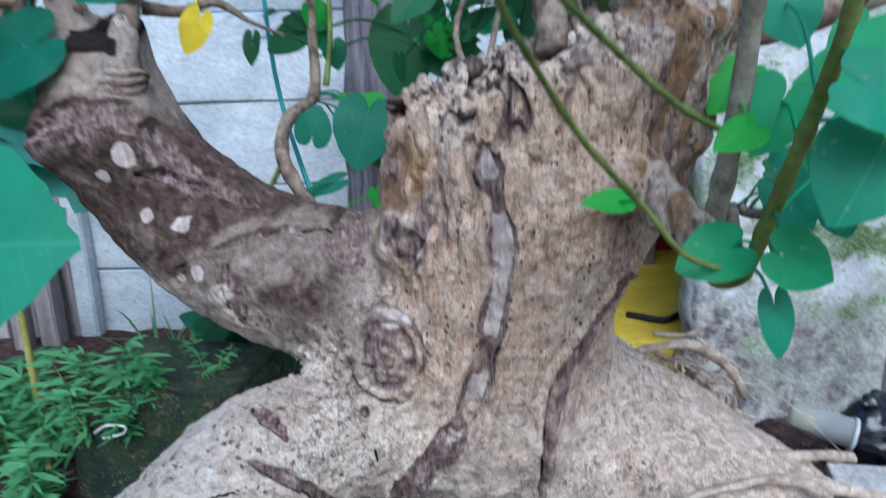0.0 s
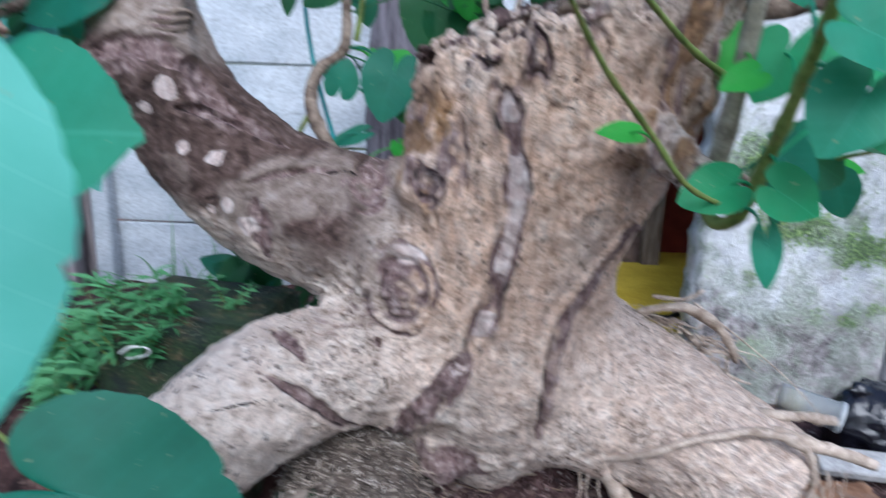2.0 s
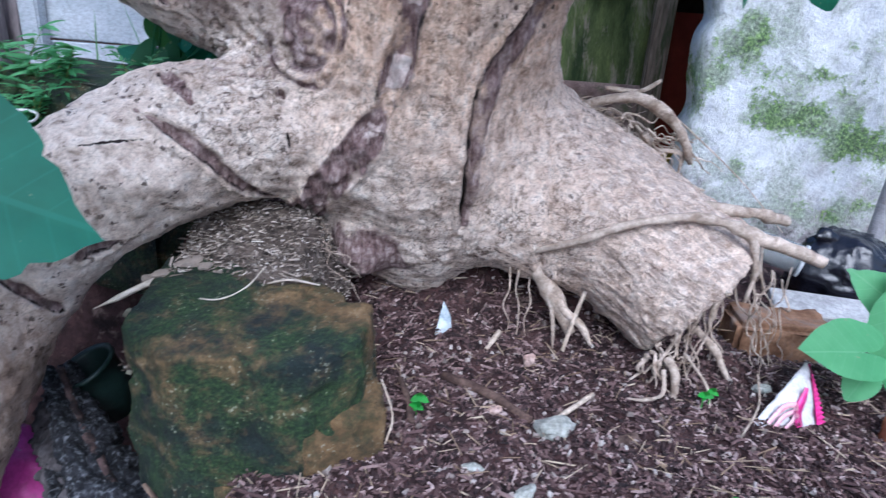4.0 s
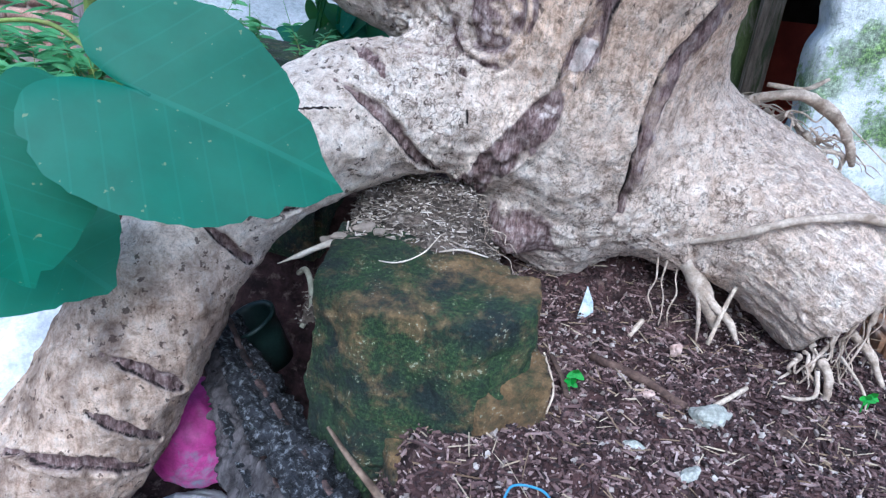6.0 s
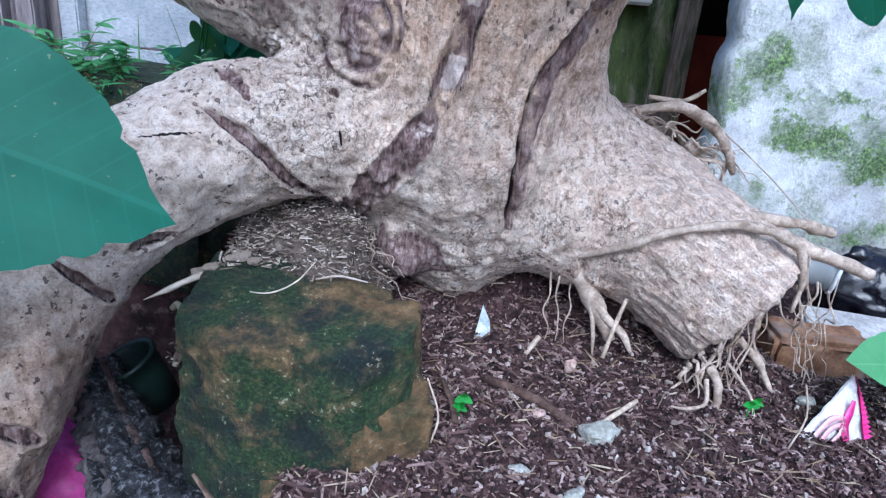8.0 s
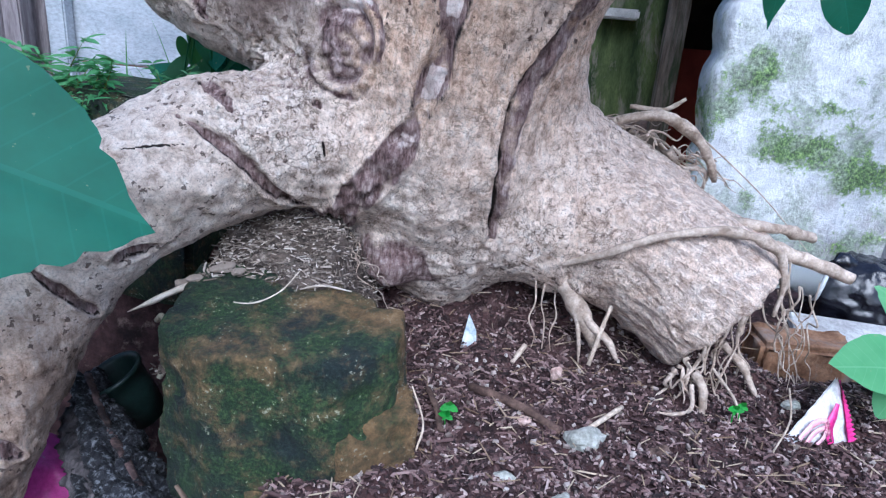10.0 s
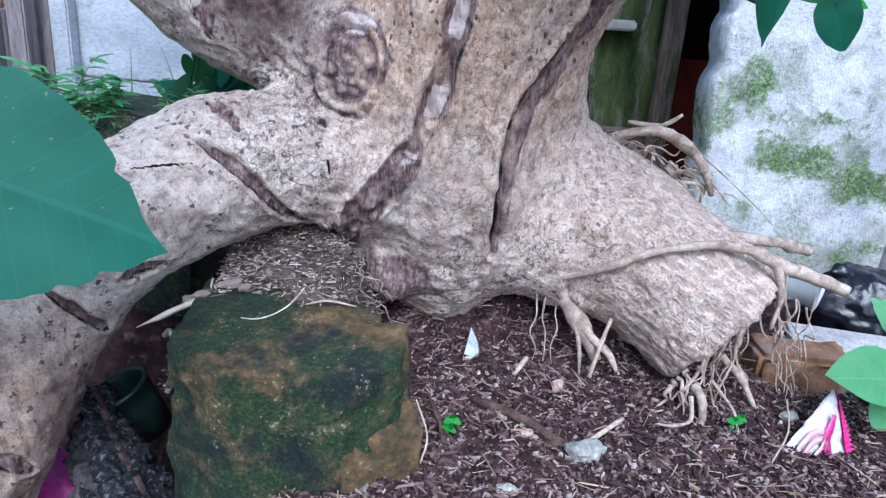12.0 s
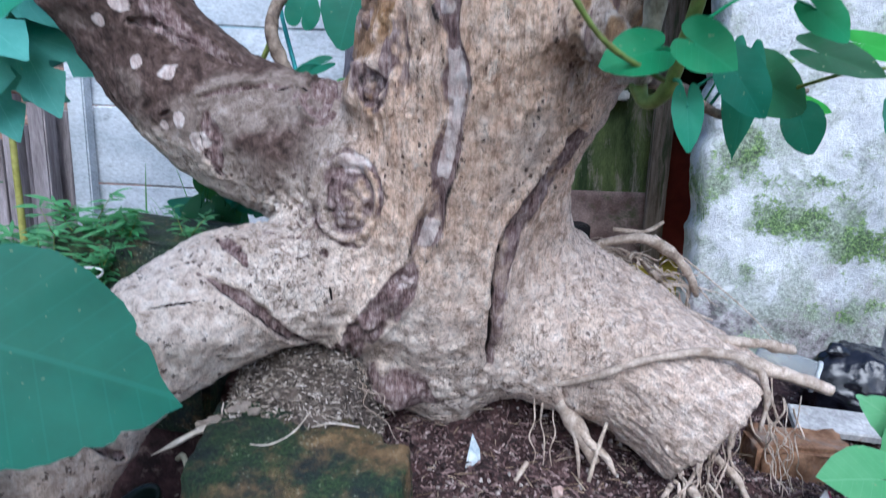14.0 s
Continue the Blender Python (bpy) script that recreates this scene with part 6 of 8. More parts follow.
# dry root mat on the shoulder
for k in range(58):
    t = rnd.random()
    a = Vector((0.215 + 0.19 * t, 0.85 + rnd.uniform(-0.035, 0.04), 0.318 - 0.06 * t + rnd.uniform(-0.015, 0.02)))
    b = a + Vector((rnd.uniform(0.02, 0.10), rnd.uniform(-0.04, 0.03), rnd.uniform(-0.10, 0.015)))
    root(wander(a, b, 6, 0.014, rnd.uniform(0.0012, 0.0034), 0.0007), "", 0.12, 6)
root([(0.25, 0.86, 0.30, 0.006), (0.30, 0.84, 0.322, 0.0075), (0.35, 0.83, 0.325, 0.009), (0.39, 0.825, 0.300, 0.010), (0.415, 0.825, 0.268, 0.008), (0.425, 0.83, 0.245, 0.004)], "thick dry root curling over the shoulder", 0.22, 10, 0.85)
for k in range(13):
    a = Vector((0.205 + 0.012 * k + rnd.uniform(-0.01, 0.01), 0.84 + rnd.uniform(-0.02, 0.03), 0.325 - 0.004 * k + rnd.uniform(-0.012, 0.012)))
    b = a + Vector((rnd.uniform(0.05, 0.12), rnd.uniform(-0.03, 0.02), rnd.uniform(-0.10, -0.02)))
    root(wander(a, b, 6, 0.012, rnd.uniform(0.004, 0.0075), 0.002), "", 0.2, 8)
root([(0.30, 0.86, 0.335, 0.004), (0.345, 0.85, 0.335, 0.005), (0.37, 0.845, 0.352, 0.003)], "", 0.2)
root([(0.36, 0.85, 0.33, 0.003), (0.43, 0.83, 0.28, 0.0016), (0.50, 0.82, 0.225, 0.0012), (0.56, 0.80, 0.165, 0.0008)], "", 0.1)
# rootlets between heel and stone
for k in range(26):
    a = Vector((-0.085 + rnd.uniform(-0.02, 0.03), 0.70 + rnd.uniform(-0.02, 0.03), 0.175 - rnd.random() * 0.05))
    b = a + Vector((rnd.uniform(-0.01, 0.06), rnd.uniform(-0.05, -0.01), rnd.uniform(-0.09, -0.03)))
    root(wander(a, b, 6, 0.010, rnd.uniform(0.0008, 0.0016), 0.0006), "", 0.1, 5)


# ---- stones and bricks ----
def stone_material():
    m, ns, ls, b = nodes_of("mossy_stone")
    vec = coords(ns)
    big = noise_node(ns, ls, vec, 6.5, 7, 0.62, 0.3)
    mid = noise_node(ns, ls, vec, 48, 6, 0.7)
    fine = noise_node(ns, ls, vec, 260, 4, 0.75)
    stone = ramp(ns, ls, mid, [(0.25, (0.030, 0.018, 0.008)), (0.45, (0.115, 0.070, 0.028)), (0.62, (0.21, 0.130, 0.055)), (0.80, (0.38, 0.28, 0.16))])
    moss = ramp(ns, ls, fine, [(0.3, (0.003, 0.008, 0.004)), (0.50, (0.016, 0.042, 0.012)), (0.68, (0.070, 0.115, 0.030))])
    mid = mathn(ns, ls, "ADD", mathn(ns, ls, "MULTIPLY", mathn(ns, ls, "SUBTRACT", mid, 0.5), 1.8), 0.5)
    fine = mathn(ns, ls, "ADD", mathn(ns, ls, "MULTIPLY", mathn(ns, ls, "SUBTRACT", fine, 0.5), 1.5), 0.5)
    brown = ns.new("ShaderNodeAttribute")
    brown.attribute_name = "brown"
    gate = mathn(ns, ls, "ADD", mathn(ns, ls, "ADD", brown.outputs["Fac"], mathn(ns, ls, "MULTIPLY", mathn(ns, ls, "SUBTRACT", big, 0.5), 0.7)), mathn(ns, ls, "MULTIPLY", mathn(ns, ls, "SUBTRACT", mid, 0.5), 1.5))
    tint = noise_node(ns, ls, vec, 16, 5, 0.65)
    moss = mix(ns, ls, ramp(ns, ls, tint, [(0.42, (0, 0, 0)), (0.62, (1, 1, 1))]), moss, ramp(ns, ls, fine, [(0.3, (0.003, 0.007, 0.007)), (0.6, (0.008, 0.018, 0.016)), (0.8, (0.028, 0.048, 0.036))]))
    col = mix(ns, ls, ramp(ns, ls, gate, [(0.02, (1, 1, 1)), (0.95, (0, 0, 0))]), stone, moss)
    fleck = mathn(ns, ls, "ADD", noise_node(ns, ls, vec, 260, 3, 0.6), mathn(ns, ls, "MULTIPLY", mathn(ns, ls, "SUBTRACT", noise_node(ns, ls, vec, 24, 3, 0.6), 0.5), 0.55))
    col = mix(ns, ls, ramp(ns, ls, fleck, [(0.68, (0, 0, 0)), (0.72, (0.55, 0.55, 0.55))]), col, (0.42, 0.42, 0.32))
    ls.new(col, b.inputs["Base Color"])
    b.inputs["Roughness"].default_value = 0.8
    bump(ns, ls, mathn(ns, ls, "ADD", mid, mathn(ns, ls, "MULTIPLY", fine, 0.9)), 0.9, 0.004, b)
    return m


MOSSY = stone_material()
BRICKRED = surface("old_brick", (0.22, 0.075, 0.035), (0.42, 0.17, 0.085), 22, 0.9, 180, 0.7, 0.003, stain=(0.36, 0.26, 0.20), stain_scale=18, stain_at=0.62)
BRICKTAN = surface("soiled_brick", (0.17, 0.085, 0.045), (0.34, 0.19, 0.11), 25, 0.9, 180, 0.7, 0.003, stain=(0.22, 0.17, 0.14), stain_scale=14, stain_at=0.56)
BURNT = surface("half_burnt_wood", (0.05, 0.03, 0.028), (0.17, 0.11, 0.10), 45, 0.8, 200, 0.7, 0.003, stain=(0.015, 0.012, 0.012), stain_scale=35, stain_at=0.52)
# stain: grey specks of the crust, with grey-blue glints painted in
CHAR = surface("charred_wood", (0.006, 0.006, 0.008), (0.035, 0.035, 0.042), 60, 0.7, 220, 1.0, 0.008, stain=(0.19, 0.195, 0.21), stain_scale=150, stain_at=0.58)
ASHWOOD = surface("ash_grey_wood", (0.030, 0.026, 0.028), (0.13, 0.115, 0.12), 30, 0.85, 180, 0.8, 0.005, stain=(0.012, 0.011, 0.012), stain_scale=45, stain_at=0.58, stretch=(2, 0.5, 1))


def block(name, label, category, at, size, turn, material, seed, taper=0.0, tilt=(0, 0), cuts=9, amp=0.005, chip=0.012, group=""):
    bm = rough_box(*size, cuts=cuts, amp=amp, freq=32, seed=seed, bevel=0.008, chip=chip)
    for v in bm.verts:
        k = smooth(0.55, 1.0, v.co.z / size[2])
        v.co.x *= 1 - taper * k
        v.co.y += taper * 0.5 * size[1] * k * (v.co.y < 0)
    me = bpy.data.meshes.new(name)
    bm.to_mesh(me)
    bm.free()
    ob = alone(name, me, material, label, category, group)
    ob.matrix_basis = pose(*at, tilt[0], tilt[1], turn)
    return ob


def mossy(ob, brown, base):
    """Marks where bare brown stone shows through the moss: soft patches (x, y, z, radius) in the stone's own space."""
    me = ob.data
    w = np.array([(ob.matrix_basis @ v.co)[:] for v in me.vertices])
    s = base + 0.42 * fbm(w * 13, 4, 71) + 0.18 * fbm(w * 45, 3, 72)
    for c in brown:
        s += c[4] * np.exp(-(np.linalg.norm(w - c[:3], axis=1) / c[3]) ** 2)
    a = me.attributes.new("brown", "FLOAT", "POINT")
    a.data.foreach_set("value", np.clip(s, 0, 1).astype(np.float32))


def hewn(name, label, centre, planes, seed, n=72, amp=1.0, edge=70.0):
    """A hewn stone: the room inside the planes (a normal and a point on each), with worn edges, chips and cracks."""
    bm = bmesh.new()
    bmesh.ops.create_cube(bm, size=2)
    bmesh.ops.subdivide_edges(bm, edges=bm.edges[:], cuts=n, use_grid_fill=True)
    d = np.array([v.co[:] for v in bm.verts])
    d /= np.linalg.norm(d, axis=1)[:, None]
    c = np.array(centre)
    total = 0
    for nv, pt in planes:
        nv = np.array(nv, float) / np.linalg.norm(nv)
        total = total + np.clip(d @ nv / ((np.array(pt) - c) @ nv), 0, None) ** edge
    q = c + d * (total ** (-1 / edge))[:, None]
    h = 0.0035 * fbm(q * 18 + seed, 3, seed) + 0.0016 * fbm(q * 70, 3, seed + 2) + 0.0007 * fbm(q * 220, 2, seed + 4)
    h -= 0.005 * (1 - smooth(0, 0.05, np.abs(fbm(q * (11, 11, 17) + seed, 3, seed + 6)))) * smooth(0.0, 0.3, vnoise(q * 14, seed + 8))
    h -= 0.007 * smooth(0.35, 0.6, fbm(q * 26, 2, seed + 9))
    q += d * (amp * h)[:, None]
    for v, co in zip(bm.verts, q):
        v.co = co
    for f in bm.faces:
        f.smooth = True
    me = bpy.data.meshes.new(name)
    bm.to_mesh(me)
    bm.free()
    return alone(name, me, MOSSY, label, "stone")


ob = hewn("mossy_stone", "large hewn stone dark with green moss, under the root", (-0.09, 0.53, -0.03), [((0.0, -0.13, 1), (-0.08, 0.50, 0.128)), ((0.04, -1, 0.06), (-0.08, 0.449, 0.08)), ((0.63, -0.77, 0.05), (0.0, 0.468, 0.10)), ((1, 0.0, 0.08), (0.030, 0.53, 0.09)), ((0.6, 0.8, 0.25), (-0.005, 0.578, 0.135)), ((0, 1, 0.1), (-0.1, 0.63, 0.1)), ((-1, -0.1, 0.05), (-0.209, 0.5, 0.08)), ((-0.6, -0.8, 0.0), (-0.172, 0.462, 0.04)), ((0, 0, -1), (-0.1, 0.5, -0.21))], 3)
mossy(ob, [(-0.085, 0.46, 0.122, 0.036, 0.75), (-0.045, 0.565, 0.133, 0.05, 0.95), (0.018, 0.53, 0.115, 0.03, 0.8), (-0.12, 0.53, 0.133, 0.05, 0.25), (-0.06, 0.445, 0.05, 0.06, -0.6), (-0.01, 0.46, 0.08, 0.03, -0.3), (-0.16, 0.46, 0.085, 0.025, 0.5), (-0.19, 0.46, 0.02, 0.07, -0.3)], 0.0)
ob = hewn("mossy_stone", "smaller brown stone wedged against the mossy one", (0.0, 0.54, -0.03), [((0.05, -0.25, 1), (0.01, 0.49, 0.055)), ((0.55, -0.83, 0.10), (0.0, 0.452, 0.02)), ((0.97, 0.28, -0.05), (0.041, 0.52, 0.03)), ((0.3, 1, 0), (0, 0.63, 0)), ((-1, -0.7, 0), (-0.038, 0.463, 0)), ((0.25, -0.6, -1), (-0.02, 0.46, -0.012)), ((0, 0, -1), (0, 0.5, -0.12))], 8, 36)
mossy(ob, [(0.03, 0.51, 0.03, 0.05, 0.45), (-0.03, 0.46, 0.02, 0.025, -0.6)], 0.62)
ob = hewn("mossy_stone", "low brown stone with moss at its foot", (-0.03, 0.455, -0.085), [((0.1, -0.4, 1), (-0.02, 0.43, -0.035)), ((0.35, -1, 0.25), (-0.03, 0.398, -0.06)), ((1, -0.1, 0.2), (0.045, 0.45, -0.06)), ((-1, -0.5, 0.1), (-0.105, 0.42, -0.08)), ((0, 1, 0), (0, 0.55, 0)), ((0, 0, -1), (0, 0.5, -0.2))], 14, 30)
mossy(ob, [(-0.02, 0.41, -0.04, 0.03, -0.5)], 0.55)
block("stone_slab", "dark green mossy slab behind the root", "stone", (-0.405, 0.87, 0.02), (0.25, 0.20, 0.285), -6, MOSSY, 21, 0.04, (0, 3), 8, 0.003, 0.005)
block("brick", "tan brick crusted with soil", "brick", (0.634, 0.875, -0.088), (0.155, 0.085, 0.090), -3, BRICKTAN, 31, 0.02, (0, 0), 10, 0.005, 0.004, "loose bricks")
block("brick", "broken red brick half sunk in the soil", "brick", (0.735, 0.555, -0.045), (0.24, 0.12, 0.075), 14, BRICKRED, 37, 0.05, (3, 0), 8, 0.004, 0.012, "loose bricks")
block("brick", "red brick at the edge of the bed", "brick", (1.02, 0.83, -0.06), (0.23, 0.11, 0.065), 20, BRICKRED, 41, 0.03, (0, 0), 6, 0.003, 0.006, "loose bricks")

# charred timbers leaning in the hollow
for k, (pth, fl) in enumerate((([(-0.372, 0.635, -0.030, 0.02), (-0.340, 0.595, -0.050, 0.028), (-0.288, 0.535, -0.062, 0.032), (-0.215, 0.460, -0.072, 0.034), (-0.155, 0.400, -0.084, 0.035), (-0.100, 0.345, -0.092, 0.034)], 0.65), ([(-0.358, 0.600, -0.058, 0.022), (-0.326, 0.555, -0.097, 0.03), (-0.270, 0.485, -0.121, 0.040), (-0.211, 0.420, -0.135, 0.042), (-0.165, 0.370, -0.155, 0.040)], 0.7))):
    t0 = thing("charred_timber", "black charred timber, cracked and crusted", "timber", "charred timbers")
    v, f = tube(pth, segs=56, flat=fl, steps=30)
    c = np.repeat(spline(pth, 30)[:, :3], 56, axis=0)
    out = (v - c) / (np.linalg.norm(v - c, axis=1)[:, None] + 1e-9)
    g, val = cells(v * (70, 42, 42) + 0.4 * np.stack([fbm(v * 60, 2, 50 + k + i) for i in range(3)], 1), 2.0 + k)
    v = v + out * (0.011 * (val - 0.5) - 0.006 * (1 - smooth(0, 0.2, g)) + 0.007 * fbm(v * 28, 3, 55 + k) + 0.003 * fbm(v * 140, 2, 57 + k))[:, None]
    part("log", mesh_from("log", v, f), (CHAR, ASHWOOD)[k], t0)
    for i, off in enumerate((0.35, -0.45)):
        q = [(a0[0] + off * a0[3], a0[1] - 0.012, a0[2] + a0[3] * fl * 0.86, 0.0045 + 0.003 * i) for a0 in pth]
        part("splint", tube_mesh("splint", q, segs=10, rough=0.5, freq=55, seed=60 + 3 * k + i, flat=0.45, steps=10), (BURNT, CHAR)[i], t0, ("half-burnt reddish brown splint", "")[i])
alone("stick", tube_mesh("stick", [(-0.165, 0.418, 0.002, 0.003), (-0.138, 0.40, -0.014, 0.004), (-0.108, 0.380, -0.028, 0.005), (-0.079, 0.36, -0.042, 0.005), (-0.05, 0.335, -0.06, 0.004)], segs=8, rough=0.2, steps=5, flat=0.5), surface("brown_strip", (0.10, 0.065, 0.045), (0.30, 0.21, 0.15), 40, 0.9, 200), "split brown stick against the mossy stone", "stick")
alone("hose_scrap", tube_mesh("hose_scrap", [(-0.262, 0.60, 0.075, 0.0035), (-0.248, 0.585, 0.088, 0.0035), (-0.236, 0.57, 0.075, 0.0035), (-0.232, 0.56, 0.05, 0.0035), (-0.24, 0.55, 0.03, 0.003)], segs=8, steps=5), surface("pale_cord", (0.25, 0.24, 0.18), (0.38, 0.36, 0.28), 30), "pale bent cord beside the stone", "cord")
PVC = surface("dark_bag_green", (0.010, 0.02, 0.018), (0.02, 0.04, 0.035), 20, 0.35)

pot = thing("plant_pot", "dark green plastic pot half hidden in the hollow", "pot")
pv_, pf_ = [], []
for i_, (pr, pz) in enumerate(((0.028, 0.0), (0.034, 0.05), (0.036, 0.075), (0.039, 0.076), (0.039, 0.081), (0.036, 0.082), (0.033, 0.075), (0.026, 0.004))):
    pv_ += [(pr * math.cos(2 * math.pi * t_ / 32), pr * math.sin(2 * math.pi * t_ / 32), pz) for t_ in range(32)]
    if i_:
        pf_ += [((i_ - 1) * 32 + t_, (i_ - 1) * 32 + (t_ + 1) % 32, i_ * 32 + (t_ + 1) % 32, i_ * 32 + t_) for t_ in range(32)]
pot_body = part("body", mesh_from("body", pv_ + [(0, 0, 0.002)], pf_ + [(t_, 256, (t_ + 1) % 32) for t_ in range(32)]), PVC, pot)
pot_body.matrix_basis = pose(-0.318, 0.665, -0.100, 14, -24, 0)

# heap of shredded bark on the stone's top
def heap():
    n = 40
    g = np.linspace(0, 1, n)
    U, V = np.meshgrid(g, g, indexing="ij")
    X, Y = -0.24 + 0.215 * U, 0.545 + 0.20 * V
    rim = np.clip(np.minimum(np.minimum(U, 1 - U), np.minimum(V, 1 - V)) * 5, 0, 1)
    Z = 0.075 + rim * (0.062 + 0.060 * V) - 0.03 * (1 - U) * (1 - V)
    p = np.stack([X.ravel(), Y.ravel(), Z.ravel()], 1)
    p[:, 2] += 0.009 * fbm(p * 30, 3, 61) + 0.004 * fbm(p * 110, 2, 62)
    i, j = np.meshgrid(np.arange(n - 1), np.arange(n - 1), indexing="ij")
    a = (i * n + j).ravel()
    return p, big_mesh("soil_heap", p, np.stack([a, a + n, a + n + 1, a + 1], 1))


heap_points, heap_mesh = heap()
MULCH = surface("dry_mulch", (0.045, 0.034, 0.027), (0.17, 0.13, 0.105), 45, 0.95, 220, 0.9, 0.006, stain=(0.30, 0.25, 0.21), stain_scale=55, stain_at=0.60)
alone("soil_heap", heap_mesh, MULCH, "heap of dark soil and shredded bark on the stone", "soil", kind="stuff")


# ---- loose litter ----
def litter_material(name, stops, rough=0.85):
    m, ns, ls, b = nodes_of(name)
    geo = ns.new("ShaderNodeNewGeometry")
    vec = coords(ns)
    col = ramp(ns, ls, geo.outputs["Random Per Island"], stops)
    n = noise_node(ns, ls, vec, 180, 4, 0.7)
    col = mix(ns, ls, 0.5, col, ramp(ns, ls, n, [(0.3, (0.35, 0.35, 0.35)), (0.7, (1, 1, 1))]), "MULTIPLY")
    ls.new(col, b.inputs["Base Color"])
    b.inputs["Roughness"].default_value = rough
    bump(ns, ls, n, 0.5, 0.001, b)
    return m


BARKBITS = litter_material("bark_litter", [(0.0, (0.018, 0.009, 0.009)), (0.42, (0.070, 0.035, 0.033)), (0.72, (0.155, 0.090, 0.084)), (0.90, (0.29, 0.195, 0.18)), (1.0, (0.52, 0.41, 0.38))])
STRAW = litter_material("straw_litter", [(0.0, (0.16, 0.10, 0.06)), (0.5, (0.32, 0.23, 0.15)), (1.0, (0.55, 0.45, 0.33))])
SHREDS = litter_material("shredded_bark", [(0.0, (0.07, 0.05, 0.04)), (0.45, (0.18, 0.14, 0.11)), (0.78, (0.40, 0.33, 0.27)), (1.0, (0.72, 0.64, 0.56))])
GRIT = litter_material("grit", [(0.0, (0.16, 0.12, 0.10)), (0.6, (0.34, 0.28, 0.25)), (1.0, (0.58, 0.52, 0.47))])


def scatter(name, places, normals_up, lengths, widths, thick, material, label, seed, tilt=0.5):
    """Many small six-sided splinters as one mesh."""
    r = np.random.RandomState(seed)
    n = len(places)
    yaw, pit, rol = r.uniform(0, 2 * np.pi, n), r.normal(0, tilt * 0.5, n), r.normal(0, tilt, n)
    ax = np.stack([np.cos(yaw) * np.cos(pit), np.sin(yaw) * np.cos(pit), np.sin(pit)], 1)
    up = np.array([0, 0, 1.0])
    sd = np.cross(up, ax)
    sd /= np.linalg.norm(sd, axis=1)[:, None]
    nz = np.cross(ax, sd)
    sd, nz = sd * np.cos(rol)[:, None] + nz * np.sin(rol)[:, None], nz * np.cos(rol)[:, None] - sd * np.sin(rol)[:, None]
    verts = []
    for a, s, h in ((-1, -0.6, 0), (-0.85, 0.7, 0), (1, 0.5, 0), (0.8, -0.8, 0), (-0.8, -0.5, 1), (-0.7, 0.5, 1), (0.75, 0.4, 1), (0.7, -0.5, 1)):
        j = 1 + r.uniform(-0.25, 0.25, (n, 3))
        verts.append(places + ax * (a * lengths * j[:, 0])[:, None] * 0.5 + sd * (s * widths * j[:, 1])[:, None] * 0.5 + nz * (h * thick * j[:, 2])[:, None])
    v = np.stack(verts, 1).reshape(-1, 3)
    base = (np.arange(n) * 8)[:, None]
    quads = np.concatenate([base + np.array(q) for q in ((3, 2, 1, 0), (4, 5, 6, 7), (0, 1, 5, 4), (1, 2, 6, 5), (2, 3, 7, 6), (3, 0, 4, 7))])
    return alone(name, big_mesh(name, v, quads, False), material, label, "litter", kind="stuff")


def on_soil(n, seed, x0=-0.2, x1=1.15, y0=0.28, y1=1.35, lift=0.002):
    r = np.random.RandomState(seed)
    x = x0 + (x1 - x0) * r.beta(1.1, 1.3, n)
    y = y0 + (y1 - y0) * r.beta(1.2, 2.0, n)
    p = np.stack([x, y, height(x, y)], 1)
    q = p.copy()
    p[:, 2] += 0.010 * fbm(q * 14, 3, 3) + 0.006 * fbm(q * 60, 3, 8) + lift
    return p


r0 = np.random.RandomState(5)
n = 24000
scatter("bark_chips", on_soil(n, 1), None, r0.gamma(2.2, 0.0036, n) + 0.003, r0.uniform(0.002, 0.0065, n), r0.uniform(0.0008, 0.0028, n), BARKBITS, "dark brown bark chips and crumbs on the soil", 11, 0.45)
n = 36000
scatter("soil_crumbs", on_soil(n, 9, lift=0.003), None, r0.gamma(2.0, 0.0013, n) + 0.0015, r0.uniform(0.001, 0.0032, n), r0.uniform(0.0008, 0.0025, n), BARKBITS, "fine reddish brown crumbs and splinters on the soil", 19, 0.7)
n = 1500
scatter("straw", on_soil(n, 2, lift=0.004), None, r0.gamma(2.0, 0.009, n) + 0.006, r0.uniform(0.0009, 0.0022, n), r0.uniform(0.0008, 0.0016, n), STRAW, "short dry straws and rootlets on the soil", 12, 0.3)
n = 1300
scatter("grit", on_soil(n, 3, lift=0.002), None, r0.uniform(0.003, 0.010, n), r0.uniform(0.003, 0.008, n), r0.uniform(0.002, 0.005, n), GRIT, "pale grit and small stones in the soil", 13, 0.5)
pick = heap_points[np.random.RandomState(4).randint(0, len(heap_points), 4800)] + np.array([0, 0, 0.003])
scatter("straw", pick + np.random.RandomState(6).normal(0, 0.004, pick.shape) * (1, 1, 0.3), None, r0.gamma(1.6, 0.0032, 4800) + 0.002, r0.uniform(0.0006, 0.0034, 4800), r0.uniform(0.0005, 0.0016, 4800), SHREDS, "pale shredded bark lying on the stone", 15, 0.5)
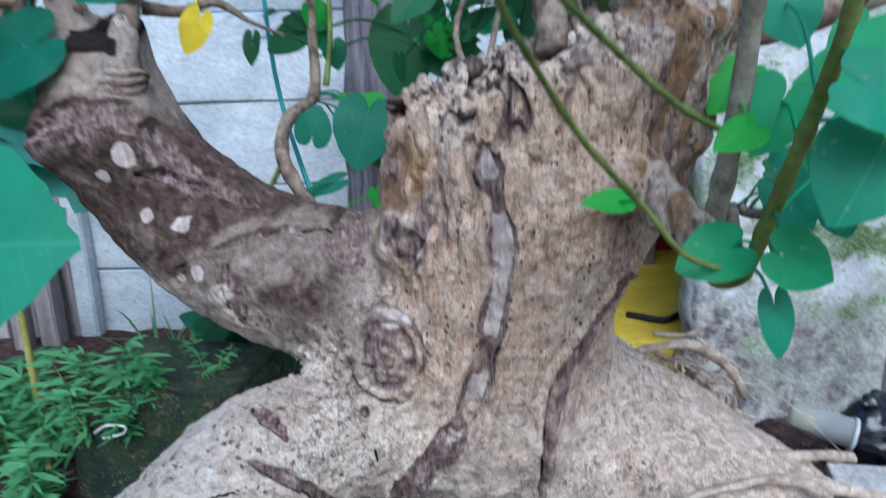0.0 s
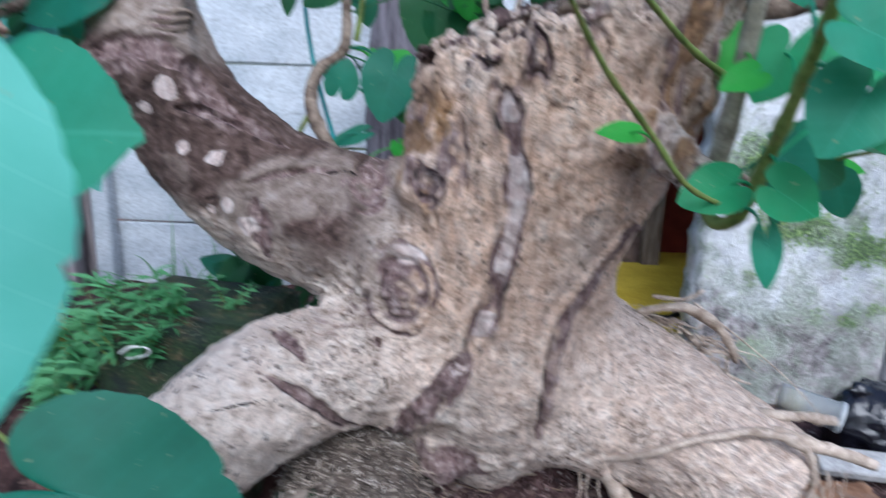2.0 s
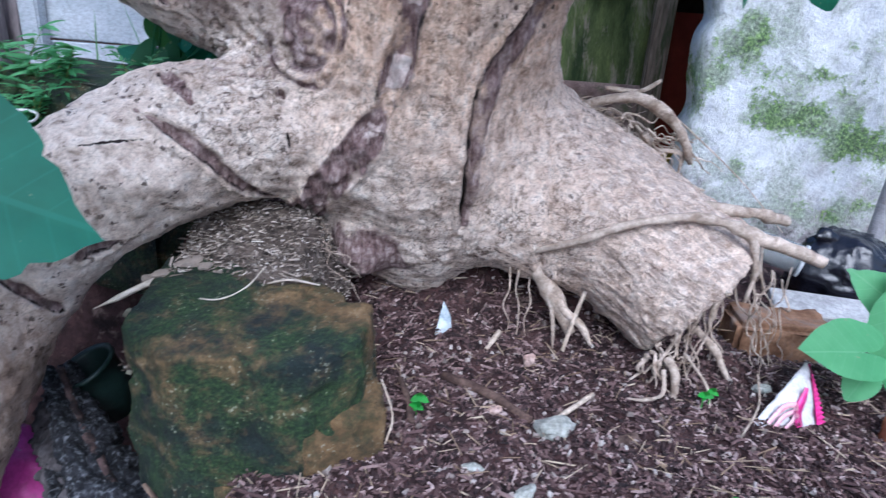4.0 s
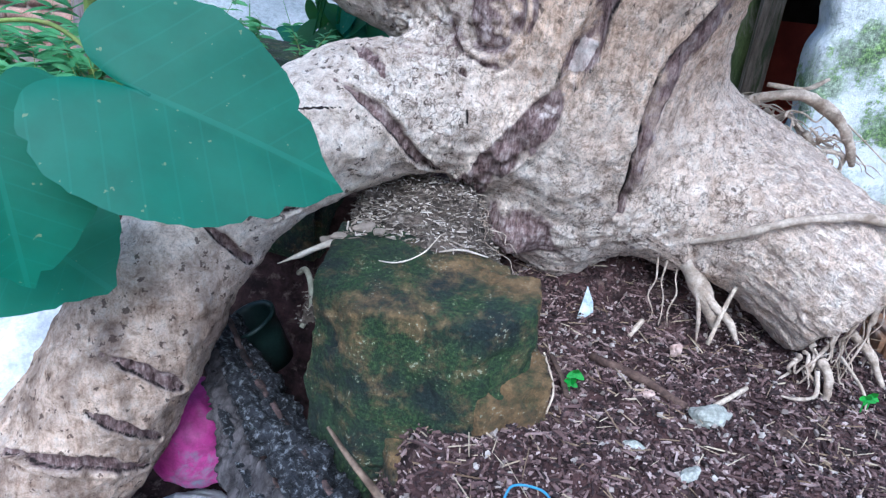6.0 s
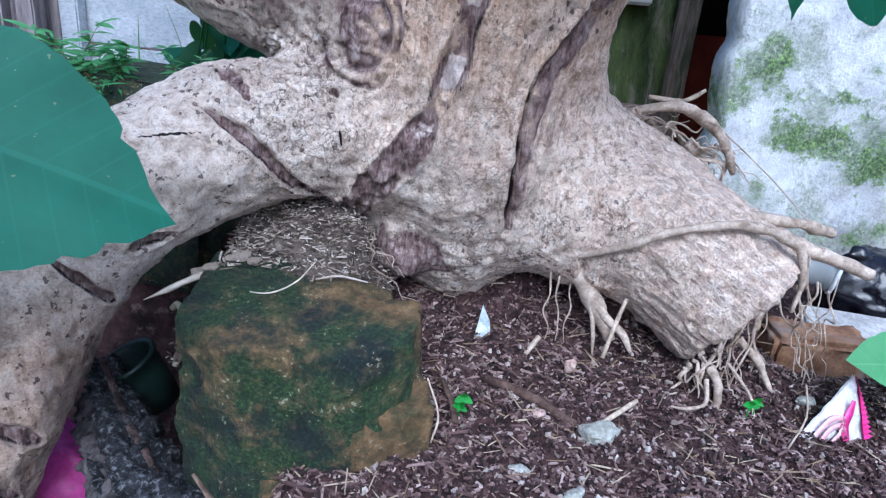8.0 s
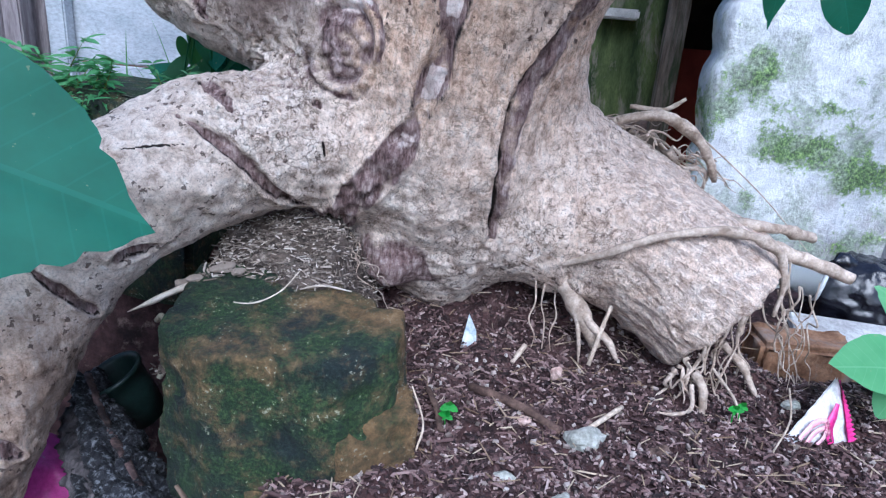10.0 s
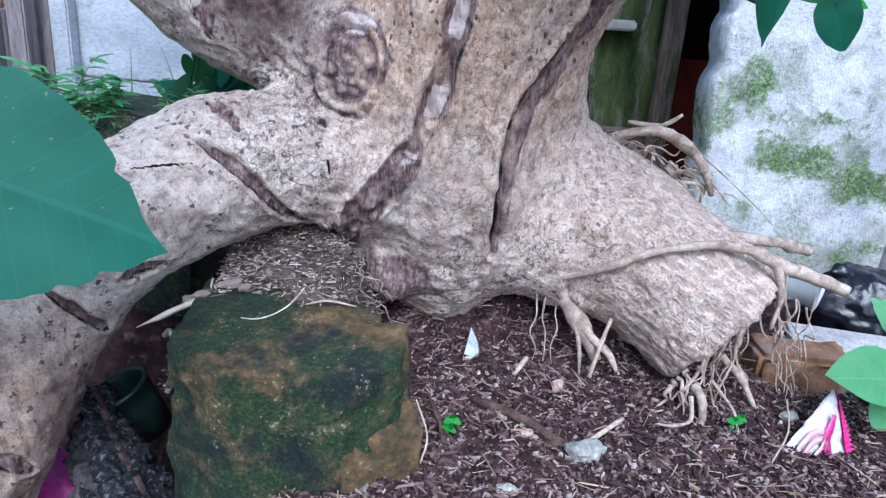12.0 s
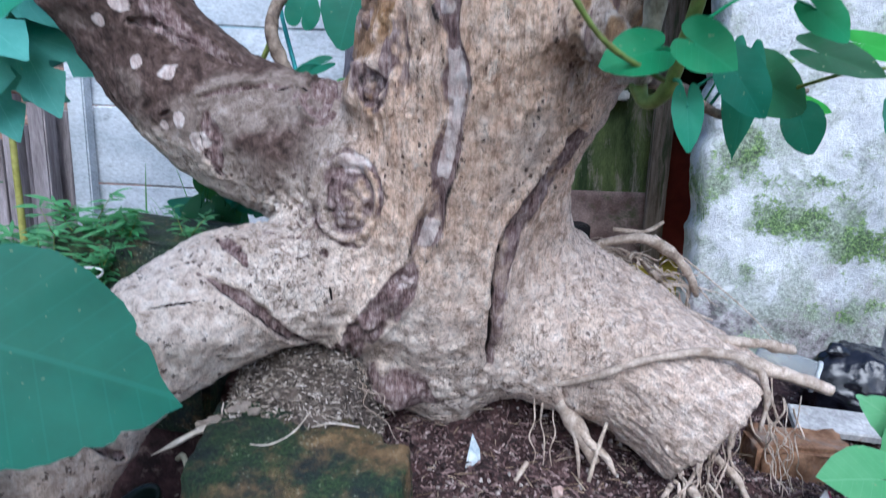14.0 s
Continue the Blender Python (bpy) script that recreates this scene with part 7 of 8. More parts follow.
for pth in ([(-0.272, 0.557, 0.104, 0.0012), (-0.25, 0.566, 0.114, 0.0055), (-0.228, 0.578, 0.124, 0.008), (-0.205, 0.59, 0.132, 0.009), (-0.19, 0.60, 0.137, 0.004)], [(-0.16, 0.545, 0.132, 0.0012), (-0.13, 0.54, 0.135, 0.0016), (-0.105, 0.55, 0.146, 0.0018), (-0.09, 0.57, 0.162, 0.0012)], [(-0.09, 0.575, 0.140, 0.002), (-0.065, 0.575, 0.146, 0.0024), (-0.035, 0.58, 0.140, 0.0018)]):
    alone("splinter", tube_mesh("splinter", pth, segs=8, rough=0.3, freq=90, steps=5, flat=0.5), surface("pale_splinter", (0.50, 0.42, 0.34), (0.68, 0.60, 0.52), 40), "pale wood splinter lying on the stone", "wood", "splinters")


def twig_on_soil(path, material, label, flat=1.0, segs=8):
    return alone("twig", tube_mesh("twig", path, segs=segs, rough=0.25, freq=70, steps=4, flat=flat), material, label, "twig", "twigs on the soil")


PALEWOOD = surface("pale_twig", (0.42, 0.33, 0.25), (0.62, 0.52, 0.42), 50, 0.85, 200)
DARKWOOD = surface("dark_twig", (0.06, 0.035, 0.028), (0.14, 0.09, 0.07), 50, 0.9, 200)
twig_on_soil([(0.213, 0.532, 0.008, 0.002), (0.245, 0.558, 0.016, 0.0028), (0.280, 0.588, 0.022, 0.003)], PALEWOOD, "pale broken twig on the soil")
twig_on_soil([(0.258, 0.685, 0.02, 0.0028), (0.27, 0.70, 0.06, 0.003), (0.282, 0.712, 0.095, 0.0025)], PALEWOOD, "pale twig leaning in the soil")
twig_on_soil([(0.160, 0.690, 0.012, 0.003), (0.178, 0.715, 0.026, 0.0032)], PALEWOOD, "short white twig in the soil")
twig_on_soil([(0.105, 0.62, 0.012, 0.005), (0.16, 0.585, 0.014, 0.006), (0.205, 0.545, 0.010, 0.005)], DARKWOOD, "dark rotten twig in the soil")
twig_on_soil([(0.055, 0.60, 0.018, 0.004), (0.068, 0.565, 0.012, 0.0045), (0.074, 0.53, 0.008, 0.004)], DARKWOOD, "flat brown splinter in the soil", 0.4)
twig_on_soil([(0.44, 0.55, 0.005, 0.0012), (0.455, 0.56, 0.04, 0.0012), (0.45, 0.57, 0.075, 0.001)], PALEWOOD, "thin dry stalk standing in the soil")
twig_on_soil([(0.05, 0.49, 0.01, 0.001), (0.055, 0.51, 0.03, 0.0012), (0.04, 0.53, 0.06, 0.001)], PALEWOOD, "thin dry stalk beside the stone")
twig_on_soil([(0.30, 0.44, 0.004, 0.004), (0.35, 0.42, 0.006, 0.005), (0.40, 0.43, 0.005, 0.004)], PALEWOOD, "pale wood sliver on the soil", 0.5)
twig_on_soil([(0.66, 0.62, 0.01, 0.006), (0.72, 0.61, 0.012, 0.007), (0.80, 0.63, 0.01, 0.005)], PALEWOOD, "pale stick beside the seedling", 0.6)


def pebble(at, size, material, label, name="pebble", category="stone", seed=0, turn=0, tilt=0):
    bm = bmesh.new()
    bmesh.ops.create_icosphere(bm, subdivisions=3, radius=0.5)
    p = np.array([v.co[:] for v in bm.verts])
    d = 1 + 0.35 * fbm(p * 2.2 + seed * 7.1, 3, seed)
    for v, k in zip(bm.verts, d):
        q = v.co * float(k)
        v.co = Vector((q.x * size[0], q.y * size[1], q.z * size[2]))
    for f in bm.faces:
        f.smooth = False
    me = bpy.data.meshes.new(name)
    bm.to_mesh(me)
    bm.free()
    ob = alone(name, me, material, label, category, "small stones" if name == "pebble" else "")
    ob.matrix_basis = pose(*at, tilt, 0, turn)
    return ob


WHITESTONE = surface("pale_stone", (0.30, 0.30, 0.26), (0.50, 0.50, 0.45), 60, 0.8, 250, 0.5, 0.002)
PINKSTONE = surface("pink_stone", (0.42, 0.27, 0.22), (0.60, 0.44, 0.38), 60, 0.8, 250, 0.5, 0.002)
GLAZE = surface("glazed_shard", (0.36, 0.43, 0.48), (0.60, 0.64, 0.66), 60, 0.25, 200, 0.1, 0.001)
pebble((0.232, 0.537, 0.010), (0.045, 0.030, 0.022), WHITESTONE, "pale greenish angular stone on the soil", seed=1, turn=20)
pebble((0.212, 0.655, 0.022), (0.016, 0.012, 0.017), PINKSTONE, "small pinkish stone on the soil", seed=2)
pebble((0.165, 0.560, 0.010), (0.018, 0.012, 0.010), PINKSTONE, "small pink chip on the soil", seed=3)
pebble((0.140, 0.470, 0.004), (0.022, 0.014, 0.012), WHITESTONE, "white pebble on the soil", seed=4)
pebble((0.190, 0.440, 0.004), (0.026, 0.016, 0.012), WHITESTONE, "pale flat pebble on the soil", seed=5, turn=60)
pebble((0.500, 0.640, 0.014), (0.020, 0.014, 0.010), WHITESTONE, "whitish pebble near the packet", seed=6)
pebble((0.310, 0.530, 0.006), (0.030, 0.018, 0.008), CHIP, "flat dark bark chip on the soil", "bark_chip", "chip", 7, 40)
pebble((0.060, 0.400, -0.02), (0.030, 0.020, 0.02), GRIT, "grey stone at the foot of the block", seed=8)
shard = bmesh.new()
vs = [shard.verts.new(c) for c in ((-0.010, 0, -0.03), (0.016, 0.002, -0.028), (0.008, 0.003, 0.004), (-0.007, 0.001, 0.024))]
top = shard.faces.new(vs)
ext = bmesh.ops.extrude_face_region(shard, geom=[top])
bmesh.ops.translate(shard, vec=(0.001, 0.004, 0.001), verts=[e for e in ext["geom"] if isinstance(e, bmesh.types.BMVert)])
bmesh.ops.recalc_face_normals(shard, faces=shard.faces[:])
sh = alone("ceramic_shard", shard, GLAZE, "pale blue glazed shard stuck in the soil", "shard")
sh.matrix_basis = pose(0.104, 0.722, 0.034, -20, 12, 10)


# ---- clover seedlings ----
def clover(at, size, seed, label="tiny bright green clover seedling"):
    t = thing("clover", label, "plant", "clover seedlings")
    key = f"clover{seed}"
    stalk(t, "stem", [(at[0], at[1], at[2] - 0.006, 0.0008), (at[0], at[1], at[2] + 0.008, 0.0008), (at[0] + 0.001, at[1] - 0.002, at[2] + 0.014, 0.0006)], LEAF_BRIGHT, "", key, 0, 6)
    for k in range(3 if seed % 2 else 4):
        a = 0.6 + k * 2 * math.pi / (3 if seed % 2 else 4) + seed
        b = Vector((at[0], at[1] - 0.002, at[2] + 0.013))
        leaf(key, b + Vector((0.002 * math.cos(a), 0, 0.002 * math.sin(a))), b + 0.72 * size * Vector((math.cos(a), -0.35 - 0.2 * math.sin(a), 0.8 * math.sin(a))), (0, -0.8, 0.6), 0.75, LEAF_BRIGHT, 0.05, 0.1)


clover((0.081, 0.553, 0.014), 0.017, 1)
clover((0.078, 0.556, 0.000), 0.014, 2)
clover((0.405, 0.585, 0.022), 0.014, 4)
clover((0.42, 0.60, 0.018), 0.013, 5)
clover((0.385, 0.44, 0.004), 0.008, 6)


# ---- packet, bag, cup, plank ----
WHITEFOIL = surface("white_wrapper", (0.70, 0.68, 0.70), (0.82, 0.81, 0.83), 30, 0.35, 200, 0.2, 0.001, spec=0.5)
PINKFOIL = surface("pink_print", (0.62, 0.02, 0.20), (0.80, 0.05, 0.32), 60, 0.35, 200, 0.2, 0.001, spec=0.5)
PALEPINK = surface("pale_pink_print", (0.75, 0.35, 0.42), (0.85, 0.50, 0.55), 60, 0.35, 200, 0.2, 0.001, spec=0.5)
packet = thing("snack_packet", "torn white and pink snack packet stuck in the soil", "packet")


def sheet(a, b, c, lift, amp, seed, puff=0.006, n=18, span=(0, 1)):
    """A crumpled triangular sheet a-b-c (b at the top), with thickness."""
    a, b, c = np.array(a), np.array(b), np.array(c)
    nrm = np.cross(c - a, b - a)
    nrm /= np.linalg.norm(nrm)
    verts, faces, rows = [], [], []
    for i in range(n + 1):
        row = []
        for j in range(n + 1 - i):
            u, v = i / n, j / n
            if span != (0, 1):
                v = span[0] * (1 - u) + (span[1] - span[0]) * v
            w = 1 - u - v
            q = a * w + b * u + c * v
            e = min(max(w, 0), u + 0.15, max(v, 0) + 0.05)
            h = puff * min(1, 4 * e) + amp * noise.noise(Vector(q) * 60 + Vector((seed, 0, 0))) + 0.6 * amp * abs(noise.noise(Vector(q) * 130 + Vector((seed, 3, 0))))
            row.append(len(verts))
            verts.append(q + nrm * (h + lift))
        rows.append(row)
    for i in range(n):
        for j in range(len(rows[i]) - 1):
            faces.append((rows[i][j], rows[i][j + 1], rows[i + 1][j]))
            if j < len(rows[i + 1]) - 1:
                faces.append((rows[i][j + 1], rows[i + 1][j + 1], rows[i + 1][j]))
    m = len(verts)
    verts += [v - nrm * 0.003 for v in verts]
    faces += [tuple(k + m for k in f[::-1]) for f in faces]
    return mesh_from("sheet", verts, faces)


pa, pb, pc = (0.462, 0.578, -0.004), (0.532, 0.622, 0.066), (0.552, 0.597, -0.002)
part("wrapper", sheet(pa, pb, pc, 0.0, 0.004, 2), WHITEFOIL, packet, "crumpled white foil")
pv = [np.array(q) for q in (pa, pb, pc)]
pn = np.cross(pv[2] - pv[0], pv[1] - pv[0])
pn /= np.linalg.norm(pn)


def on_packet(u, v, lift):
    """A place on the packet: u along its foot, v up to its tip."""
    return pv[0] * (1 - u) * (1 - v) + pv[2] * u * (1 - v) + pv[1] * v + pn * lift


def print_strip(rows, half, material, label, lift=0.0105):
    verts, faces = [], []
    pts = [on_packet(u, v, lift) for u, v in rows]
    pts = spline(np.array([(*q, 0) for q in pts]), 6)[:, :3]
    for i, q in enumerate(pts):
        t = pts[min(i + 1, len(pts) - 1)] - pts[max(i - 1, 0)]
        s = np.cross(t, pn)
        s /= np.linalg.norm(s) + 1e-9
        k = half * (0.5 + 0.5 * math.sin(math.pi * min(1, 0.15 + i / len(pts))))
        verts += [q - s * k, q + s * k, q - s * k - pn * 0.0008, q + s * k - pn * 0.0008]
    for i in range(len(pts) - 1):
        a = i * 4
        faces += [(a, a + 1, a + 5, a + 4), (a + 2, a + 6, a + 7, a + 3), (a, a + 4, a + 6, a + 2), (a + 1, a + 3, a + 7, a + 5)]
    part("print", mesh_from("print", verts, faces), material, packet, label)


print_strip([(0.10, 0.12), (0.18, 0.34), (0.42, 0.36), (0.50, 0.16), (0.42, 0.02)], 0.0035, PALEPINK, "pale pink swirl", 0.0115)
print_strip([(0.25, 0.03), (0.30, 0.2), (0.48, 0.26), (0.60, 0.10)], 0.003, PALEPINK, "pale pink swirl", 0.0115)
print_strip([(0.62, 0.02), (0.52, 0.25), (0.55, 0.45), (0.58, 0.62)], 0.0055, PINKFOIL, "bright pink stroke", 0.0115)
# pink saw-toothed seal along one edge
teeth_v, teeth_f = [], []
for i in range(27):
    v = i / 26
    inner, outer = on_packet(0.93 - 0.05 * (v > 0.9), v * 0.97, 0.006), on_packet(1.03 + (0.06 if i % 2 else 0.0) + 0.10 * v, v * 0.97, 0.003)
    teeth_v += [inner, outer, inner - pn * 0.0015, outer - pn * 0.0015]
for i in range(26):
    a = i * 4
    teeth_f += [(a, a + 1, a + 5, a + 4), (a + 2, a + 6, a + 7, a + 3), (a + 1, a + 3, a + 7, a + 5)]
part("seal", mesh_from("seal", teeth_v, teeth_f, False), PINKFOIL, packet, "pink saw-toothed sealed edge")

BLACKBAG = surface("black_plastic", (0.004, 0.004, 0.007), (0.010, 0.010, 0.016), 20, 0.22, 90, 0.5, 0.004, spec=0.6)


def crumpled_bag(name, at, size, material, label, seed, sub=5):
    bm = bmesh.new()
    bmesh.ops.create_icosphere(bm, subdivisions=sub, radius=0.5)
    p = np.array([v.co[:] for v in bm.verts])
    fold = 1 - np.abs(fbm(p * 4.2 + seed, 4, seed)) * 1.6
    crease = np.abs(fbm(p * (3, 3, 9) + seed, 3, seed + 7))
    d = 0.96 + 0.14 * fbm(p * 2 + seed, 2, seed + 1) + 0.05 * fold - 0.06 * (1 - smooth(0, 0.12, crease))
    d += 0.05 * (1 - smooth(0.0, 0.16, np.abs(fbm(p * (7, 7, 12) + 2 * seed, 3, seed + 11)))) + 0.03 * np.abs(fbm(p * 17 + seed, 2, seed + 13))
    for v, k in zip(bm.verts, d):
        q = v.co * float(k)
        q.z = max(q.z, -0.36)
        v.co = Vector((q.x * size[0], q.y * size[1], q.z * size[2]))
    for f in bm.faces:
        f.smooth = True
    me = bpy.data.meshes.new(name)
    bm.to_mesh(me)
    bm.free()
    return part(name, me, material, None, "")


bag = thing("rubbish_bag", "knotted black plastic rubbish bag, shiny and crumpled", "bag", at=(0, 0, 0))
bg = crumpled_bag("body", (0, 0, 0), (0.26, 0.20, 0.23), BLACKBAG, "", 4)
bg.matrix_basis = pose(0.955, 1.225, -0.075, 0, 24, 10)
bg.parent = bag
kn = part("knot", tube_mesh("knot", [(0.925, 1.215, 0.005, 0.024), (0.895, 1.21, 0.022, 0.012), (0.875, 1.21, 0.03, 0.017), (0.85, 1.205, 0.03, 0.003)], segs=12, rough=0.35, freq=60, steps=5), BLACKBAG, bag)


def lathe(profile, segs=36):
    verts, faces = [], []
    for r, z in profile:
        for k in range(segs):
            a = 2 * math.pi * k / segs
            verts.append((r * math.cos(a), r * math.sin(a), z))
    for i in range(len(profile) - 1):
        for k in range(segs):
            a, b = i * segs + k, i * segs + (k + 1) % segs
            faces.append((a, b, b + segs, a + segs))
    return verts, faces


def clear_material(name, tint, rough=0.15, alpha_t=0.75):
    m, ns, ls, b = nodes_of(name)
    b.inputs["Base Color"].default_value = (*tint, 1)
    b.inputs["Roughness"].default_value = rough
    b.inputs["Transmission Weight"].default_value = alpha_t
    b.inputs["IOR"].default_value = 1.25
    bump(ns, ls, noise_node(ns, ls, coords(ns), 30, 3), 0.2, 0.002, b)
    return m


CLEAR = clear_material("clear_plastic", (0.74, 0.76, 0.76), 0.25, 0.75)
cup = thing("plastic_container", "long clear plastic container lying on its side", "container")
v, f = lathe([(0.0, 0.0), (0.036, 0.0), (0.040, 0.004), (0.041, 0.08), (0.0395, 0.085), (0.0415, 0.09), (0.042, 0.205), (0.0445, 0.208), (0.0445, 0.218), (0.041, 0.218), (0.039, 0.205), (0.038, 0.006), (0.0, 0.004)])
cb = part("body", mesh_from("body", v, f), CLEAR, cup)
v, f = lathe([(0.0, 0.2185), (0.030, 0.2185), (0.036, 0.2215), (0.043, 0.2215), (0.046, 0.2185), (0.0465, 0.207), (0.0455, 0.207), (0.0450, 0.2183), (0.0, 0.2183)])
cl = part("lid", mesh_from("lid", v, f), surface("frosted_lid", (0.60, 0.62, 0.63), (0.74, 0.76, 0.77), 30, 0.35, 120, 0.2, 0.001), cup, "frosted pale lid")
place = Matrix.Translation((0.706, 1.211, 0.013)) @ Vector((0.86, -0.47, -0.17)).to_track_quat("Z", "Y").to_matrix().to_4x4() @ Matrix.Diagonal((0.72, 0.72, 0.55, 1))
cb.matrix_basis = place
cl.matrix_basis = place
plank_ob = alone("board", plank(-0.13, 0.13, -0.035, 0.035, 0.0, 3, 0.02), surface("white_board", (0.30, 0.29, 0.285), (0.52, 0.51, 0.50), 20, 0.7, 120, 0.3, 0.001, stain=(0.30, 0.24, 0.20), stain_scale=25, stain_at=0.64), "dirty white board lying on the soil", "board")
plank_ob.matrix_basis = pose(0.88, 1.10, -0.085, -72, 0, -10)

METAL = surface("grey_pipe", (0.22, 0.21, 0.22), (0.36, 0.35, 0.36), 12, 0.5, 150, 0.2, 0.001, stain=(0.16, 0.12, 0.10), stain_scale=20, stain_at=0.64)
alone("pipe", tube_mesh("pipe", [(2.24, 3.05, -1.4, 0.036), (2.26, 3.05, -0.2, 0.036), (2.28, 3.06, 0.5, 0.036), (2.29, 3.06, 0.62, 0.036)], segs=18, steps=3), METAL, "grey pipe standing against the white wall", "pipe")

# ---- porch: bucket, step, hose ----
alone("step_porch", box_bm(0.0, 4.35, -0.82, 1.14, 5.55, -0.63, 0.012), surface("red_cement", (0.06, 0.022, 0.016), (0.13, 0.05, 0.035), 6, 0.6), "dull red cement step before the house wall", "step", kind="structure")
TEAL = surface("teal_plastic", (0.0, 0.27, 0.25), (0.01, 0.36, 0.33), 8, 0.4, 60, 0.1, 0.001)
DARKTEAL = surface("dark_teal_plastic", (0.01, 0.09, 0.13), (0.015, 0.13, 0.17), 8, 0.4, 60, 0.1, 0.001)
bucket = thing("bucket", "teal plastic bucket standing on the red step", "bucket")
v, f = lathe([(0.0, 0.0), (0.14, 0.0), (0.15, 0.01), (0.185, 0.40), (0.20, 0.405), (0.20, 0.43), (0.19, 0.43), (0.178, 0.40), (0.145, 0.02), (0.0, 0.015)])
b1 = part("body", mesh_from("body", v, f), TEAL, bucket)
v, f = lathe([(0.188, 0.33), (0.197, 0.33), (0.199, 0.35), (0.190, 0.35)])
part("band", mesh_from("band", v, f), TEAL, bucket)
part("handle", tube_mesh("handle", [(-0.20, 0, 0.40, 0.006), (-0.17, -0.08, 0.46, 0.006), (0, -0.14, 0.49, 0.006), (0.17, -0.08, 0.46, 0.006), (0.20, 0, 0.40, 0.006)], segs=8, steps=5), DARKTEAL, bucket)
v, f = lathe([(0.0, 0.37), (0.16, 0.37), (0.172, 0.39), (0.18, 0.44), (0.186, 0.45), (0.186, 0.46), (0.17, 0.45), (0.15, 0.40), (0.0, 0.39)])
part("basin", mesh_from("basin", v, f), DARKTEAL, bucket, "dark blue basin set in the bucket")
bucket.matrix_basis = pose(0.655, 4.95, -0.63)
cloth = crumpled_bag("cloth_bundle", (0, 0, 0), (0.22, 0.16, 0.14), PINKFOIL, "", 9, 4)
tagged(cloth, "bright pink bundle on the porch step", "cloth")
cloth.matrix_basis = pose(0.98, 4.75, -0.58)
box1 = alone("crate", box_bm(-0.12, -0.1, 0, 0.12, 0.1, 0.22, 0.01), surface("black_crate", (0.01, 0.01, 0.012), (0.03, 0.03, 0.035), 10, 0.5), "small dark crate beside the bucket", "crate")
box1.matrix_basis = pose(0.98, 5.2, -0.63, 0, 0, 12)
alone("hose", tube_mesh("hose", [(1.2, 4.15, -0.80, 0.022), (1.4, 4.0, -0.795, 0.022), (1.55, 4.12, -0.795, 0.022), (1.75, 4.2, -0.795, 0.022), (1.95, 4.05, -0.795, 0.022), (2.2, 4.1, -0.795, 0.022)], segs=12, steps=6), surface("black_rubber", (0.008, 0.008, 0.009), (0.02, 0.02, 0.02), 10, 0.5), "black rubber hose on the yellow floor", "hose")
alone("lamp_bracket", box_bm(1.05, 5.40, 0.60, 1.40, 5.59, 0.68, 0.015), surface("grey_pipe_end", (0.35, 0.34, 0.32), (0.52, 0.50, 0.48), 10, 0.6), "pale pipe end on the mossy house wall", "pipe", kind="")

# ---- fence posts, weathered timber, brick wall ----
for nm, bx, lab in (("post", (-0.965, 1.565, 0.02, -0.918, 1.605, 1.5), "white painted batten of the fence"), ("post", (-1.03, 1.50, -0.1, -0.985, 1.55, 0.52), "dark weathered stake"), ("post", (-1.085, 1.48, -0.1, -1.05, 1.52, 0.50), "grey weathered stake")):
    part(nm, box_bm(*bx, 0.004), WHITEWOOD if "white" in lab else OLDWOOD, fence, lab)
for k, (x0, x1, z1) in enumerate(((-1.05, -0.97, 0.46), (-1.15, -1.075, 0.42), (-1.25, -1.16, 0.38))):
    bm = plank(x0, x1, 0.0, z1, 1.58, 20 + k, 0.015)
    part("board", bm, OLDWOOD, fence, "bare grey upright board")
timber = tube_mesh("timber", [(-0.145, 1.48, 0.05, 0.085), (-0.14, 1.48, 0.5, 0.082), (-0.13, 1.48, 1.0, 0.08), (-0.12, 1.48, 1.9, 0.078)], segs=26, rough=0.10, freq=22, seed=6, steps=14)
alone("timber_post", timber, surface("purple_grey_wood", (0.13, 0.11, 0.13), (0.34, 0.31, 0.35), 9, 0.9, 120, 1.0, 0.006, stain=(0.05, 0.04, 0.05), stain_scale=14, stain_at=0.62, stretch=(6, 6, 0.4)), "thick weathered grey timber post by the fence", "post")
wall_brick = tagged(new("wall_west"), "low wall of old brown bricks behind the fence", "wall", kind="structure")
mort = part("mortar", box_bm(-3.2, 2.62, -0.85, -1.15, 2.80, 1.25, 0.0), surface("mortar", (0.20, 0.17, 0.14), (0.32, 0.28, 0.24), 20), wall_brick)
br_mesh = bpy.data.meshes.new("brick")
bmb = rough_box(0.20, 0.03, 0.055, cuts=1, amp=0.003, bevel=0.005)
bmb.to_mesh(br_mesh)
bmb.free()
br_mesh.materials.append(surface("weathered_brick", (0.27, 0.155, 0.115), (0.44, 0.29, 0.23), 22, 0.9, 180, 0.7, 0.003, stain=(0.42, 0.36, 0.31), stain_scale=18, stain_at=0.60))
for r_ in range(19):
    for c_ in range(9):
        ob = part("brick", br_mesh, None, wall_brick)
        ob.matrix_basis = pose(-3.08 + 0.213 * c_ + 0.106 * (r_ % 2), 2.615, 0.06 + 0.066 * r_ - 0.1)



# ---- weeds, grass and litter on the left ----
WEED = leaf_material("weed_leaf", (0.05, 0.20, 0.07), (0.14, 0.36, 0.16), (0.20, 0.42, 0.22), 0.6, 0.3)
GRASS = leaf_material("grass_blade", (0.07, 0.22, 0.06), (0.17, 0.38, 0.14), (0.22, 0.42, 0.2), 0.55, 0.3)


